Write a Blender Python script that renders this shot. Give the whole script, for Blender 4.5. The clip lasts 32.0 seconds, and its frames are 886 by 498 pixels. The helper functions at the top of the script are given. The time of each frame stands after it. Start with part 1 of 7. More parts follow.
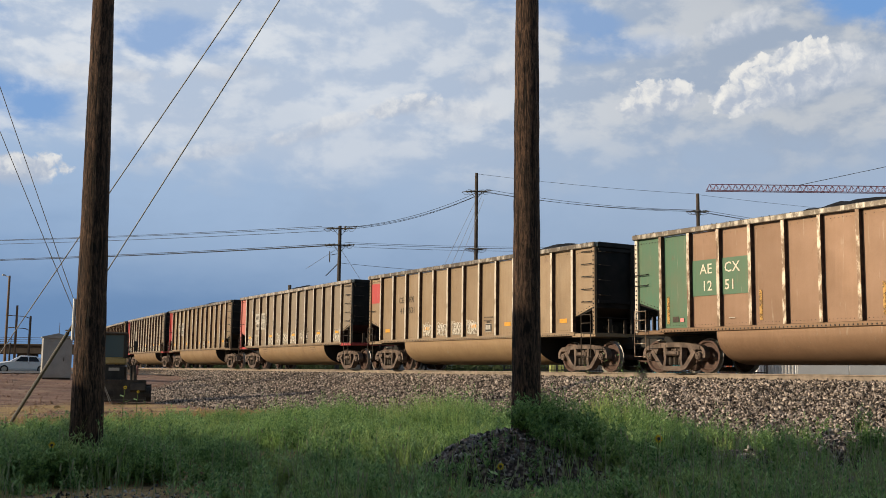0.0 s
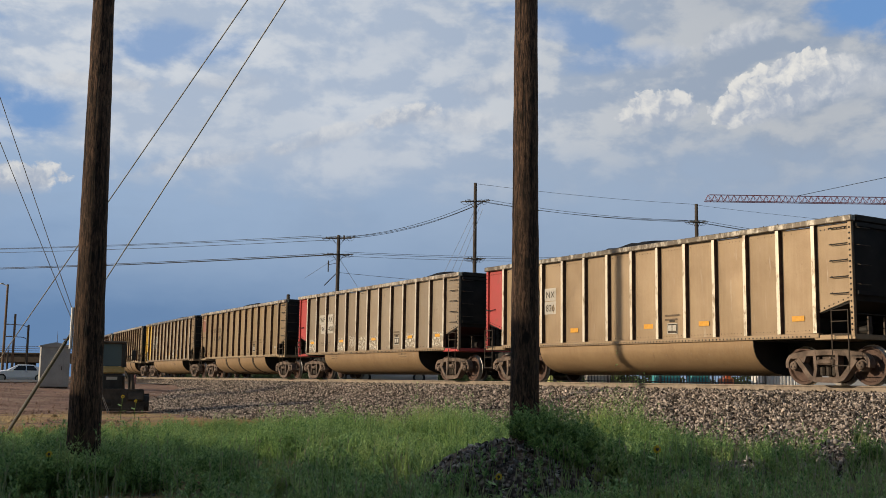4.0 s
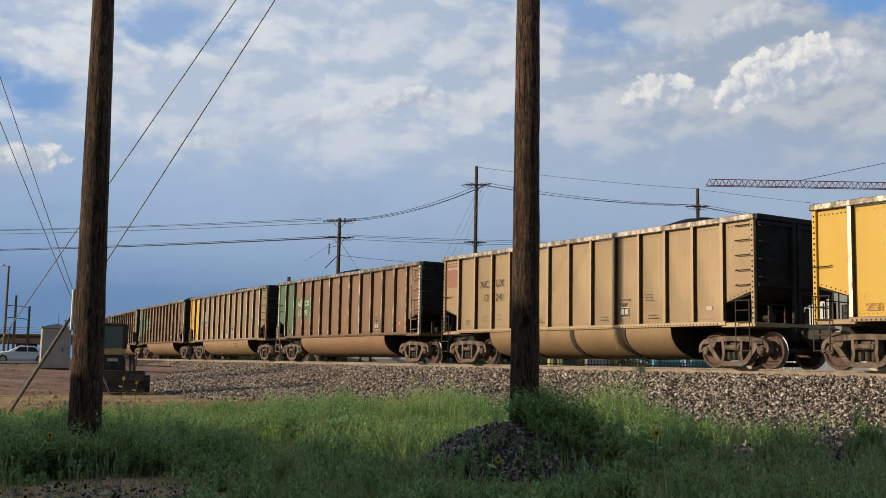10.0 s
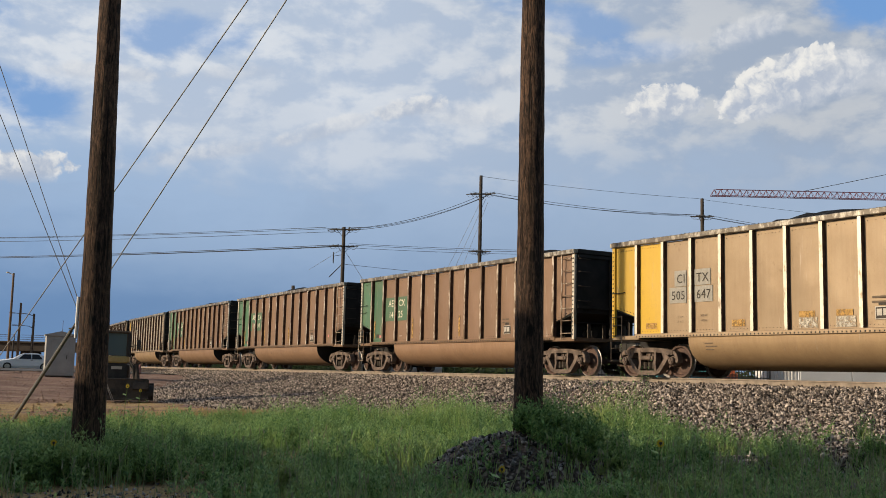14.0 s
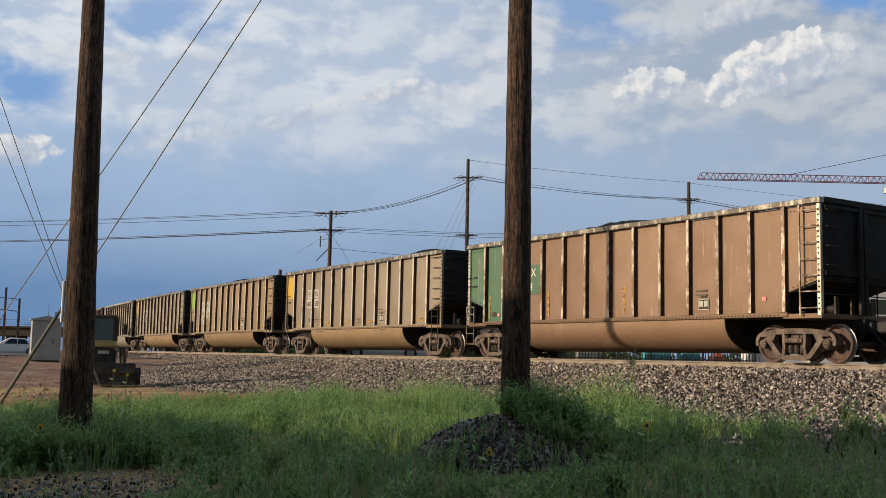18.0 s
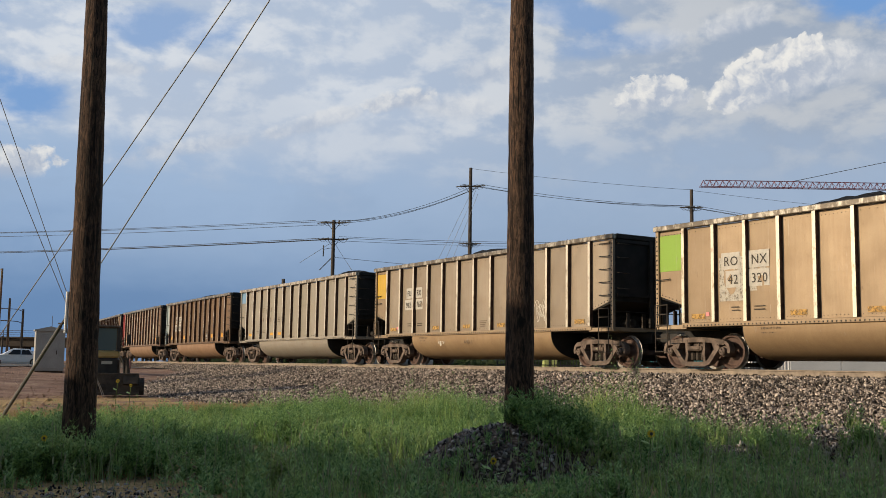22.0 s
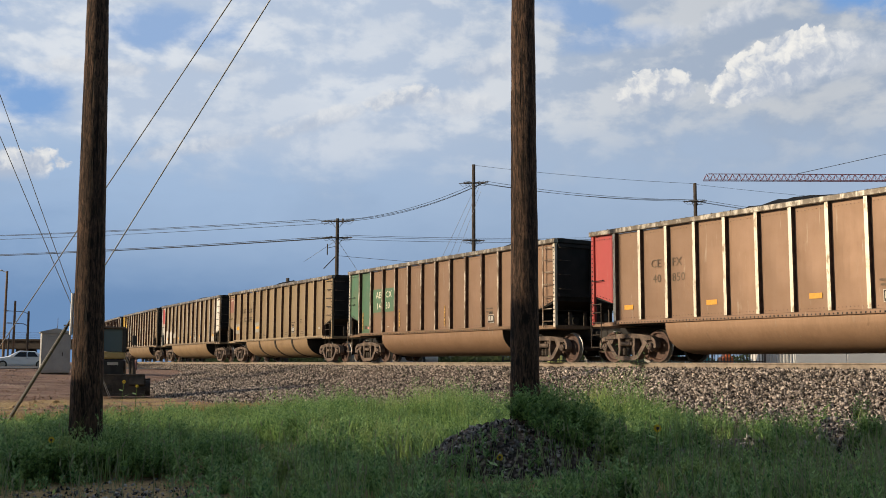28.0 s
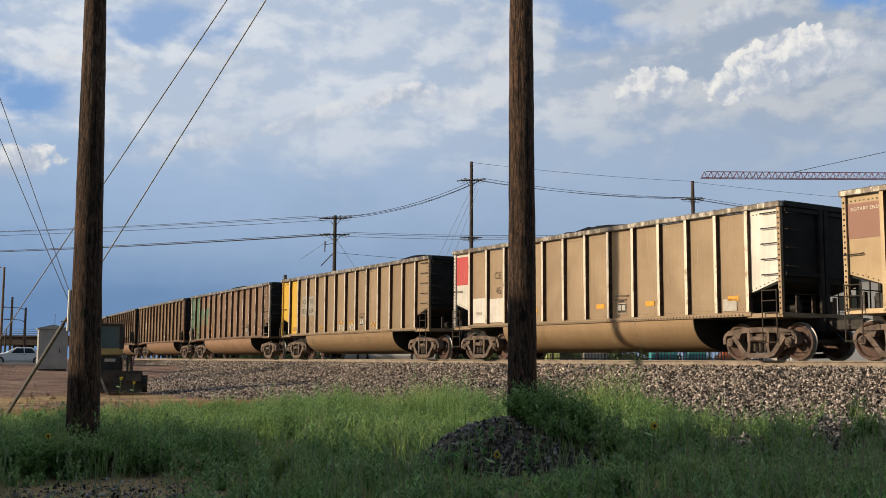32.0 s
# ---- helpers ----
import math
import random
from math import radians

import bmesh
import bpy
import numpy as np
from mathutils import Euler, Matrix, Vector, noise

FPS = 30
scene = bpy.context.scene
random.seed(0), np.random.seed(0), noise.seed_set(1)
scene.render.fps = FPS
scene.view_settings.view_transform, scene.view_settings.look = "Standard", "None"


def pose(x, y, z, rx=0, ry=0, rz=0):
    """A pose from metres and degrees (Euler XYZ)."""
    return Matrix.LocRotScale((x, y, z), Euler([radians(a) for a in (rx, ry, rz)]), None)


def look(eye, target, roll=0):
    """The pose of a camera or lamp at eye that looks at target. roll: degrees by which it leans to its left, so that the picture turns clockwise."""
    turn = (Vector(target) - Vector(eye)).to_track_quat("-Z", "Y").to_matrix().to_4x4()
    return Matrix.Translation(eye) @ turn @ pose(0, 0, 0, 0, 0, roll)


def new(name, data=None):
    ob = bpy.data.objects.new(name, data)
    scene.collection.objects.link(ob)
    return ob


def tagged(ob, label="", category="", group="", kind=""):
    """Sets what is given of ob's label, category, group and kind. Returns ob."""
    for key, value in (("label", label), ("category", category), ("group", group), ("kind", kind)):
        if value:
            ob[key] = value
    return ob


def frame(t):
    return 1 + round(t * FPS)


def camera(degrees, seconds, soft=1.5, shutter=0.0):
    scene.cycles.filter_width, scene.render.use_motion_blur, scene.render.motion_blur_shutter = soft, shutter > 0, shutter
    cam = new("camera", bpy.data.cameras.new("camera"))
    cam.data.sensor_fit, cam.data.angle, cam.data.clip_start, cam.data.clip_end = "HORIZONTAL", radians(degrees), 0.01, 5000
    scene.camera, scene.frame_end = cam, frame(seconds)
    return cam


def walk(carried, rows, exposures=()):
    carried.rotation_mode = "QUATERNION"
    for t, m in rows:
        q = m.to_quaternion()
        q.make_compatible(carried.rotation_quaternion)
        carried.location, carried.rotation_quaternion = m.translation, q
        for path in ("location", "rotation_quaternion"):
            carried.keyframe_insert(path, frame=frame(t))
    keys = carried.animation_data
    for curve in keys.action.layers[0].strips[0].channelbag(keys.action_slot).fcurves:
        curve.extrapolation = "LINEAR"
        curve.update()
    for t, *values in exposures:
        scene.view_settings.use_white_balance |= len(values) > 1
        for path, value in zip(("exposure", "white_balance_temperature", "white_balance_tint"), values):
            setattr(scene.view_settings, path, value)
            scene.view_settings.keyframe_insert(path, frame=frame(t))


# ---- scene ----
# World: x runs along the track in the train's direction, y away from the camera, z = 0 at the rail heads.
EYE = (0.0, -20.535, -0.05)
# time, heading to the left of +y, pitch and lean of the hand-held camera, in degrees
SWAY = [
    (0.0, 56.820, 6.755, 0.686),
    (0.5, 56.824, 6.983, 0.689),
    (1.0, 56.741, 7.204, 0.764),
    (1.5, 56.572, 7.373, 0.810),
    (2.0, 56.482, 7.421, 0.795),
    (2.5, 56.494, 7.413, 0.841),
    (3.0, 56.618, 7.411, 0.811),
    (3.5, 56.694, 7.372, 0.819),
    (5.5, 56.978, 6.968, 0.830),
    (6.0, 57.091, 6.901, 0.863),
    (6.5, 57.233, 6.860, 0.828),
    (7.0, 57.343, 6.855, 0.868),
    (7.5, 57.447, 6.832, 0.933),
    (8.0, 57.410, 6.810, 0.935),
    (8.5, 57.276, 6.723, 0.964),
    (9.0, 57.086, 6.546, 1.028),
    (9.5, 56.904, 6.405, 1.064),
    (10.0, 56.781, 6.371, 1.083),
    (10.5, 56.708, 6.405, 1.156),
    (11.0, 56.693, 6.498, 1.230),
    (11.5, 56.648, 6.583, 1.290),
    (12.0, 56.615, 6.687, 1.275),
    (12.5, 56.663, 6.782, 1.283),
    (13.0, 56.751, 6.828, 1.295),
    (13.5, 56.874, 6.874, 1.314),
    (14.0, 57.029, 6.872, 1.331),
    (14.5, 57.181, 6.858, 1.311),
    (16.5, 57.005, 6.377, 1.255),
    (17.0, 56.757, 6.221, 1.197),
    (17.5, 56.473, 6.095, 1.123),
    (18.0, 56.296, 5.986, 1.162),
    (18.5, 56.209, 5.952, 1.108),
    (19.0, 56.180, 5.998, 1.074),
    (19.5, 56.225, 6.091, 1.065),
    (20.0, 56.308, 6.240, 1.035),
    (20.5, 56.329, 6.343, 1.006),
    (21.0, 56.354, 6.426, 0.931),
    (21.5, 56.406, 6.471, 0.923),
    (22.0, 56.473, 6.464, 0.901),
    (22.5, 56.533, 6.437, 0.900),
    (23.0, 56.549, 6.404, 0.815),
    (23.5, 56.582, 6.421, 0.756),
    (24.0, 56.613, 6.469, 0.636),
    (24.5, 56.633, 6.512, 0.583),
    (25.0, 56.664, 6.505, 0.556),
    (25.5, 56.623, 6.438, 0.491),
    (27.5, 56.637, 6.314, 0.229),
    (28.0, 56.689, 6.302, 0.201),
    (28.5, 56.720, 6.300, 0.175),
    (29.0, 56.725, 6.278, 0.168),
    (29.5, 56.710, 6.245, 0.164),
    (30.0, 56.670, 6.173, 0.247),
    (30.5, 56.673, 6.142, 0.266),
    (31.0, 56.680, 6.173, 0.238),
    (31.5, 56.637, 6.144, 0.278),
    (32.0, 56.555, 6.146, 0.313),
]


def aim(yaw, pitch, lean):
    a, b = radians(yaw), radians(pitch)
    way = Vector((-math.sin(a) * math.cos(b), math.cos(a) * math.cos(b), math.sin(b)))
    return look(EYE, Vector(EYE) + way, lean)


cam = camera(46.25, 32.0, soft=0.6)
walk(cam, [(t, aim(y, p, r)) for t, y, p, r in SWAY], ((0.0, 0.06), (1.1, 0.04), (2.0, -0.08), (3.0, -0.12), (6.0, -0.06), (7.0, -0.12), (9.0, -0.12), (10.0, 0.02), (11.0, 0.07), (12.0, 0.0), (14.0, 0.06), (21.0, 0.04), (24.0, -0.02), (25.0, 0.02), (28.0, 0.10), (32.0, 0.06)))

# ---------------------------------------------------------------- light
SUN_AZ, SUN_EL = radians(18.0), radians(16.0)   # the light travels towards +x and +y
sun_way = Vector((math.sin(SUN_AZ) * math.cos(SUN_EL), math.cos(SUN_AZ) * math.cos(SUN_EL), -math.sin(SUN_EL)))
sun = new("sun", bpy.data.lights.new("sun", "SUN"))
sun.data.energy, sun.data.angle, sun.data.color = 4.5, radians(0.53), (1.0, 0.82, 0.59)
sun.matrix_world = look((-30, -60, 40), Vector((-30, -60, 40)) + sun_way)


class Nodes:
    """A short way to write node trees."""

    def __init__(self, tree):
        self.t = tree
        tree.nodes.clear()

    def n(self, kind, props=None, **inputs):
        node = self.t.nodes.new(kind)
        p = props or {}
        if "operation" in p:
            node.operation = p["operation"]
        if "use_clamp" in p:
            node.use_clamp = p["use_clamp"]
        if "interpolation_type" in p:
            node.interpolation_type = p["interpolation_type"]
        if "data_type" in p:
            node.data_type, node.blend_type = p["data_type"], p["blend_type"]
        if "feature" in p:
            node.feature = p["feature"]
        if "normalize" in p:
            node.normalize = p["normalize"]
        for key, value in inputs.items():
            k = key.replace("_", " ")
            self.put(node, int(k[1:]) if k[0] == "i" and k[1:].isdigit() else k, value)
        return node

    def put(self, node, key, value):
        s = node.inputs[key]
        if isinstance(value, bpy.types.NodeSocket):
            self.t.links.new(value, s)
        elif isinstance(value, bpy.types.Node):
            self.t.links.new(value.outputs[0], s)
        else:
            s.default_value = value

    def math(self, op, a, b=0.0, c=0.0, clamp=False):
        return self.n("ShaderNodeMath", {"operation": op, "use_clamp": clamp}, i0=a, i1=b, i2=c).outputs[0]

    def ramp(self, fac, lo, hi, a=0.0, b=1.0):
        node = self.n("ShaderNodeMapRange", {"interpolation_type": "SMOOTHSTEP"}, Value=fac)
        node.inputs["From Min"].default_value, node.inputs["From Max"].default_value = lo, hi
        node.inputs["To Min"].default_value, node.inputs["To Max"].default_value = a, b
        return node.outputs[0]

    def mix(self, fac, a, b, blend="MIX"):
        node = self.n("ShaderNodeMix", {"data_type": "RGBA", "blend_type": blend})
        for i, value in ((0, fac), (6, a), (7, b)):
            self.put(node, i, (*value, 1) if isinstance(value, tuple) and len(value) == 3 else value)
        return node.outputs[2]

    def noise(self, vec, scale, detail=6.0, rough=0.55, distort=0.0):
        node = self.n("ShaderNodeTexNoise", Vector=vec, Scale=scale, Detail=detail, Roughness=rough, Distortion=distort)
        return node.outputs["Fac"]

    def scaled(self, vec, sx, sy, sz, ox=0.0, oy=0.0, oz=0.0):
        return self.n("ShaderNodeMapping", Vector=vec, Scale=(sx, sy, sz), Location=(ox, oy, oz)).outputs[0]


def make_world():
    world = bpy.data.worlds.new("evening_sky")
    scene.world = world
    world.use_nodes = True
    g = Nodes(world.node_tree)
    sky = g.n("ShaderNodeTexSky")
    sky.sky_type, sky.sun_disc = "NISHITA", False
    sky.sun_elevation, sky.sun_rotation, sky.dust_density = SUN_EL, radians(180) + SUN_AZ, 0.6
    way = g.n("ShaderNodeTexCoord").outputs["Generated"]
    sep = g.n("ShaderNodeSeparateXYZ", Vector=way)
    up = sep.outputs[2]
    across = g.n("ShaderNodeVectorMath", {"operation": "DOT_PRODUCT"}, i0=way, i1=(0.547, 0.837, 0.0)).outputs["Value"]
    # heading (to the right) and elevation, in degrees
    head = g.math("MULTIPLY", g.math("ARCTAN2", sep.outputs[0], sep.outputs[1]), 57.2958)
    rise = g.math("MULTIPLY", g.math("ARCSINE", up), 57.2958)
    spot = g.n("ShaderNodeCombineXYZ", X=head, Y=rise).outputs[0]
    stir = g.n("ShaderNodeTexNoise", Vector=spot, Scale=0.55, Detail=5.0, Roughness=0.6).outputs["Color"]
    stir = g.n("ShaderNodeVectorMath", {"operation": "SUBTRACT"}, i0=stir, i1=(0.5, 0.5, 0.5)).outputs[0]
    stirred = g.n("ShaderNodeVectorMath", {"operation": "MULTIPLY_ADD"}, i0=stir, i1=(1.7, 1.2, 0.0), i2=spot).outputs[0]

    def layer(dx, dy, sx, sy, detail, rough):
        return g.noise(g.scaled(spot, sx, sy, 1.0, dx * sx + 4.7, dy * sy + 1.3), 1.0, detail, rough, 0.15)

    def billow(dx, dy):
        v = g.n("ShaderNodeTexVoronoi", {"feature": "F1", "normalize": True}, Vector=g.scaled(stirred, 1, 1, 1, dx, dy), Scale=0.85, Detail=3.0, Roughness=0.5, Lacunarity=2.3, Randomness=1.0)
        return g.math("SUBTRACT", 0.30, v.outputs["Distance"])

    deck, sheet = layer(0, 0, 0.050, 0.15, 8.0, 0.55), layer(0, 0, 0.21, 0.36, 9.0, 0.56)
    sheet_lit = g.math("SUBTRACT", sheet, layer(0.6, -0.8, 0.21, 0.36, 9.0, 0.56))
    heap = billow(0, 0)
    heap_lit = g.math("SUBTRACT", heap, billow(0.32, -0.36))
    side = g.ramp(across, -0.45, 0.40)
    low = g.mix(side, (0.135, 0.245, 0.44), (0.25, 0.34, 0.475))
    mid = g.mix(side, (0.33, 0.455, 0.645), (0.345, 0.44, 0.585))
    mid = g.mix(g.ramp(sheet, 0.40, 0.68, 0.0, 0.45), mid, (0.27, 0.375, 0.54))
    lifted = g.math("ADD", rise, g.math("ADD", g.math("MULTIPLY", g.math("SUBTRACT", deck, 0.5), 7.0), g.math("MULTIPLY", g.math("SUBTRACT", sheet, 0.5), 4.5)))
    tone = g.mix(g.ramp(lifted, 1.5, 9.5), low, mid)
    # broken cloud sheet higher up, lit from the left, with the clear sky in its gaps
    white = g.mix(g.ramp(g.math("ADD", g.math("MULTIPLY", sheet_lit, 1.5), sheet), 0.32, 0.74), (0.42, 0.505, 0.64), (0.64, 0.68, 0.735))
    white = g.mix(g.ramp(deck, 0.42, 0.66, 0.0, 0.5), white, (0.44, 0.51, 0.62))
    white = g.n("ShaderNodeHueSaturation", Value=g.ramp(across, -0.12, 0.32, 1.03, 0.80), Color=white).outputs[0]
    tone = g.mix(g.ramp(lifted, 9.2, 13.6), tone, white)
    blue = g.n("ShaderNodeVectorMath", {"operation": "SCALE"}, Vector=sky.outputs[0], Scale=0.10).outputs[0]
    blue = g.mix(0.7, blue, (0.17, 0.36, 0.74))

    def oval(az, el, w, h, tilt):
        """Squared distance from a tilted oval's middle, and the height over it, in its own sizes."""
        c, q = math.cos(radians(tilt)), math.sin(radians(tilt))
        a, b = g.math("ADD", head, az), g.math("SUBTRACT", rise, el)
        dx = g.math("ADD", g.math("MULTIPLY", a, c / w), g.math("MULTIPLY", b, q / w))
        dz = g.math("SUBTRACT", g.math("MULTIPLY", b, c / h), g.math("MULTIPLY", a, q / h))
        return g.math("ADD", g.math("MULTIPLY", dx, dx), g.math("MULTIPLY", dz, dz)), dz

    for az, el, w, h, tilt, weight in ((80.2, 13.4, 3.6, 1.5, 0, 0.9), (33.2, 18.9, 4.2, 1.5, -8, 1.0), (72.0, 17.6, 6.0, 1.1, 4, 0.6), (46.5, 17.7, 4.2, 0.8, 6, 0.45), (50.5, 19.4, 5.0, 1.0, -14, 0.6), (84.0, 17.5, 4.0, 1.2, 0, 0.6), (28.0, 16.0, 4.0, 1.4, 0, 0.7)):
        r, dz = oval(az, el, w, h, tilt)
        hole = g.math("ADD", g.math("SUBTRACT", 1.0, r), g.math("MULTIPLY", g.math("SUBTRACT", 0.50, sheet), 5.0))
        tone = g.mix(g.math("MULTIPLY", g.ramp(hole, -0.2, 1.3), weight), tone, blue)
    # soft banks, then sunlit cumulus heads: heading, elevation, width, height, tilt, weight, crispness
    for az, el, w, h, tilt, weight, crisp in ((34.8, 15.7, 3.4, 1.5, 4, 0.6, 0.0), (40.6, 18.2, 2.6, 0.9, 14, 0.75, 0.2), (44.3, 17.3, 2.0, 0.9, 4, 0.45, 0.0), (54.0, 16.2, 2.6, 0.8, 6, 0.5, 0.2), (56.2, 14.2, 3.6, 0.9, -4, 0.5, 0.1), (63.6, 13.2, 4.4, 0.6, 17, 0.6, 0.2),
                                              (70.0, 11.6, 5.0, 0.65, 12, 0.55, 0.1), (75.5, 15.3, 4.4, 0.6, 3, 0.55, 0.2), (69.0, 15.9, 4.0, 0.6, 8, 0.4, 0.0), (79.6, 10.2, 2.6, 1.1, 4, 0.9, 0.8), (59.2, 14.5, 2.5, 0.65, 14, 0.8, 0.5), (37.6, 15.3, 3.8, 1.5, 14, 0.85, 0.5), (38.9, 15.5, 3.2, 1.4, 24, 0.9, 1.0), (44.8, 14.8, 2.1, 1.15, 8, 0.9, 0.9)):
        r, dz = oval(az, el, w, h, tilt)
        body = g.math("ADD", g.math("SUBTRACT", 1.0, r), g.math("ADD", g.math("MULTIPLY", heap, 1.8 + 1.2 * crisp), g.math("MULTIPLY", g.math("SUBTRACT", sheet, 0.5), 2.2)))
        cover = g.math("MULTIPLY", g.ramp(body, 0.0, 1.1 - 0.85 * crisp), g.ramp(dz, -1.15, -0.1 - 0.2 * crisp))
        cover = g.math("MULTIPLY", cover, weight, clamp=True)
        lift = g.math("ADD", g.math("MULTIPLY", dz, 0.22), g.math("MULTIPLY", heap_lit, 1.0 + 0.8 * crisp))
        lit = g.mix(g.ramp(lift, -0.30, 0.42), (0.42, 0.475, 0.575), (0.72 + 0.13 * crisp, 0.73 + 0.10 * crisp, 0.745 + 0.04 * crisp))
        tone = g.mix(cover, tone, lit)
    # the cloud ends behind the viewer, where the low sun stands in clear sky
    ahead = g.n("ShaderNodeVectorMath", {"operation": "DOT_PRODUCT"}, i0=way, i1=(-0.839, 0.545, 0.0)).outputs["Value"]
    clear = g.n("ShaderNodeVectorMath", {"operation": "SCALE"}, Vector=sky.outputs[0], Scale=0.105).outputs[0]
    tone = g.mix(g.ramp(g.math("ADD", ahead, g.math("MULTIPLY", g.math("SUBTRACT", deck, 0.5), 0.5)), 0.35, -0.15), tone, clear)
    ground = g.mix(g.ramp(sep.outputs[2], -0.02, 0.0), (0.07, 0.068, 0.06), tone)
    out = g.n("ShaderNodeBackground", Color=ground, Strength=1.0)
    g.n("ShaderNodeOutputWorld", Surface=out)


make_world()

# ---------------------------------------------------------------- materials
def material(name, rough=0.8, metal=0.0, spec=0.4):
    m = bpy.data.materials.new(name)
    m.use_nodes = True
    g = Nodes(m.node_tree)
    bsdf = g.n("ShaderNodeBsdfPrincipled", Roughness=rough, Metallic=metal)
    bsdf.inputs["Specular IOR Level"].default_value = spec
    g.n("ShaderNodeOutputMaterial", Surface=bsdf)
    return m, g, bsdf


def bumped(g, bsdf, height, strength=0.4, distance=0.02):
    g.put(bsdf, "Normal", g.n("ShaderNodeBump", Height=height, Strength=strength, Distance=distance).outputs[0])


def rough_mat(name, a, b, scale=6.0, rough=0.85, metal=0.0, bump=0.3, spec=0.3, fine=40.0, dist=0.01, island=0.0):
    """Two tones in a coarse and a fine noise, with relief."""
    m, g, bsdf = material(name, rough, metal, spec)
    at = g.n("ShaderNodeTexCoord").outputs["Object"]
    big, small = g.noise(at, scale, 5), g.noise(at, fine, 4)
    tone = g.mix(g.ramp(big, 0.3, 0.7), a, b)
    tone = g.mix(g.ramp(small, 0.25, 0.75, 0.0, 0.35), tone, tuple(c * 0.55 for c in a))
    if island:
        rnd = g.n("ShaderNodeNewGeometry").outputs["Random Per Island"]
        tone = g.n("ShaderNodeHueSaturation", Value=g.ramp(rnd, 0, 1, 1 - island, 1 + island), Color=tone).outputs[0]
    g.put(bsdf, "Base Color", tone)
    if bump:
        bumped(g, bsdf, g.math("ADD", big, g.math("MULTIPLY", small, 0.5)), bump, dist)
    return m


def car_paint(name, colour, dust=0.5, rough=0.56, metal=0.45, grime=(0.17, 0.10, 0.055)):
    """Coal-car sheet: paint or bare aluminium under brown dust that gathers in streaks and along the foot."""
    m, g, bsdf = material(name, rough, metal, 0.4)
    at = g.n("ShaderNodeTexCoord").outputs["Object"]
    rnd = g.n("ShaderNodeObjectInfo").outputs["Random"]
    seed = g.n("ShaderNodeCombineXYZ", X=g.math("MULTIPLY", rnd, 37.0), Y=g.math("MULTIPLY", rnd, 11.0)).outputs[0]
    at2 = g.n("ShaderNodeVectorMath", {"operation": "ADD"}, i0=at, i1=seed).outputs[0]
    cloudy = g.noise(at2, 1.3, 5, 0.6)
    streak = g.noise(g.scaled(at2, 11.0, 11.0, 0.5), 1.0, 6, 0.65)
    spots = g.noise(g.scaled(at2, 3.0, 3.0, 1.6), 1.0, 7, 0.72, 0.8)
    grain = g.noise(at2, 70.0, 3)
    base = g.n("ShaderNodeHueSaturation", Value=g.ramp(rnd, 0, 1, 0.90, 1.10), Color=(*colour, 1)).outputs[0]
    amount = g.math("MULTIPLY", g.ramp(g.math("ADD", g.math("MULTIPLY", cloudy, 0.6), g.math("MULTIPLY", streak, 0.5)), 0.3, 0.85), dust)
    tone = g.mix(amount, base, grime)
    tone = g.mix(g.ramp(grain, 0.45, 0.8, 0.0, 0.25), tone, (0.09, 0.062, 0.04))
    tone = g.mix(g.ramp(spots, 0.60, 0.74, 0.0, 0.55), tone, (0.13, 0.075, 0.045))
    tone = g.mix(g.ramp(g.math("ADD", streak, g.math("MULTIPLY", spots, 0.4)), 0.80, 0.98, 0.0, 0.5), tone, (0.42, 0.37, 0.30))
    g.put(bsdf, "Base Color", tone)
    g.put(bsdf, "Roughness", g.ramp(cloudy, 0.25, 0.75, rough - 0.02, rough + 0.06))
    bumped(g, bsdf, g.math("ADD", cloudy, g.math("MULTIPLY", grain, 0.12)), 0.10, 0.012)
    return m


def worn_rim(name, under=(0.16, 0.12, 0.09), worn=(0.78, 0.74, 0.66), lo=0.40, hi=0.60):
    """Bright scuffed aluminium on ribs and rims, dirt in patches."""
    m, g, bsdf = material(name, 0.45, 0.35, 0.5)
    at = g.n("ShaderNodeTexCoord").outputs["Object"]
    rnd = g.n("ShaderNodeObjectInfo").outputs["Random"]
    seed = g.n("ShaderNodeCombineXYZ", X=g.math("MULTIPLY", rnd, 23.0)).outputs[0]
    at2 = g.n("ShaderNodeVectorMath", {"operation": "ADD"}, i0=at, i1=seed).outputs[0]
    patch = g.noise(g.scaled(at2, 1.0, 1.0, 0.4), 5.5, 8, 0.70)
    g.put(bsdf, "Base Color", g.mix(g.ramp(patch, lo, hi), under, worn))
    bumped(g, bsdf, patch, 0.4, 0.01)
    return m


TAN = car_paint("tan_car_paint", (0.305, 0.23, 0.15), 0.45)
BROWN = car_paint("brown_car_paint", (0.235, 0.15, 0.102), 0.5)
GREIGE = car_paint("greige_car_paint", (0.285, 0.238, 0.182), 0.4)
SILVER = car_paint("pale_aluminium", (0.315, 0.283, 0.232), 0.25, 0.55, 0.4)
GOLD = car_paint("gold_tan_paint", (0.305, 0.228, 0.138), 0.35, 0.52, 0.45)
DULL = car_paint("dull_brown_paint", (0.18, 0.115, 0.07), 0.6)
GREEN = car_paint("green_car_paint", (0.05, 0.15, 0.085), 0.38, 0.5, 0.0)
RED = car_paint("red_car_paint", (0.42, 0.05, 0.05), 0.18, 0.5, 0.0)
FADED_RED = car_paint("faded_red_paint", (0.46, 0.12, 0.10), 0.3, 0.55, 0.0, (0.55, 0.42, 0.34))
YELLOW = car_paint("yellow_car_paint", (0.55, 0.34, 0.03), 0.15, 0.5, 0.0)
LIME = car_paint("lime_car_paint", (0.19, 0.33, 0.03), 0.12, 0.5, 0.0)
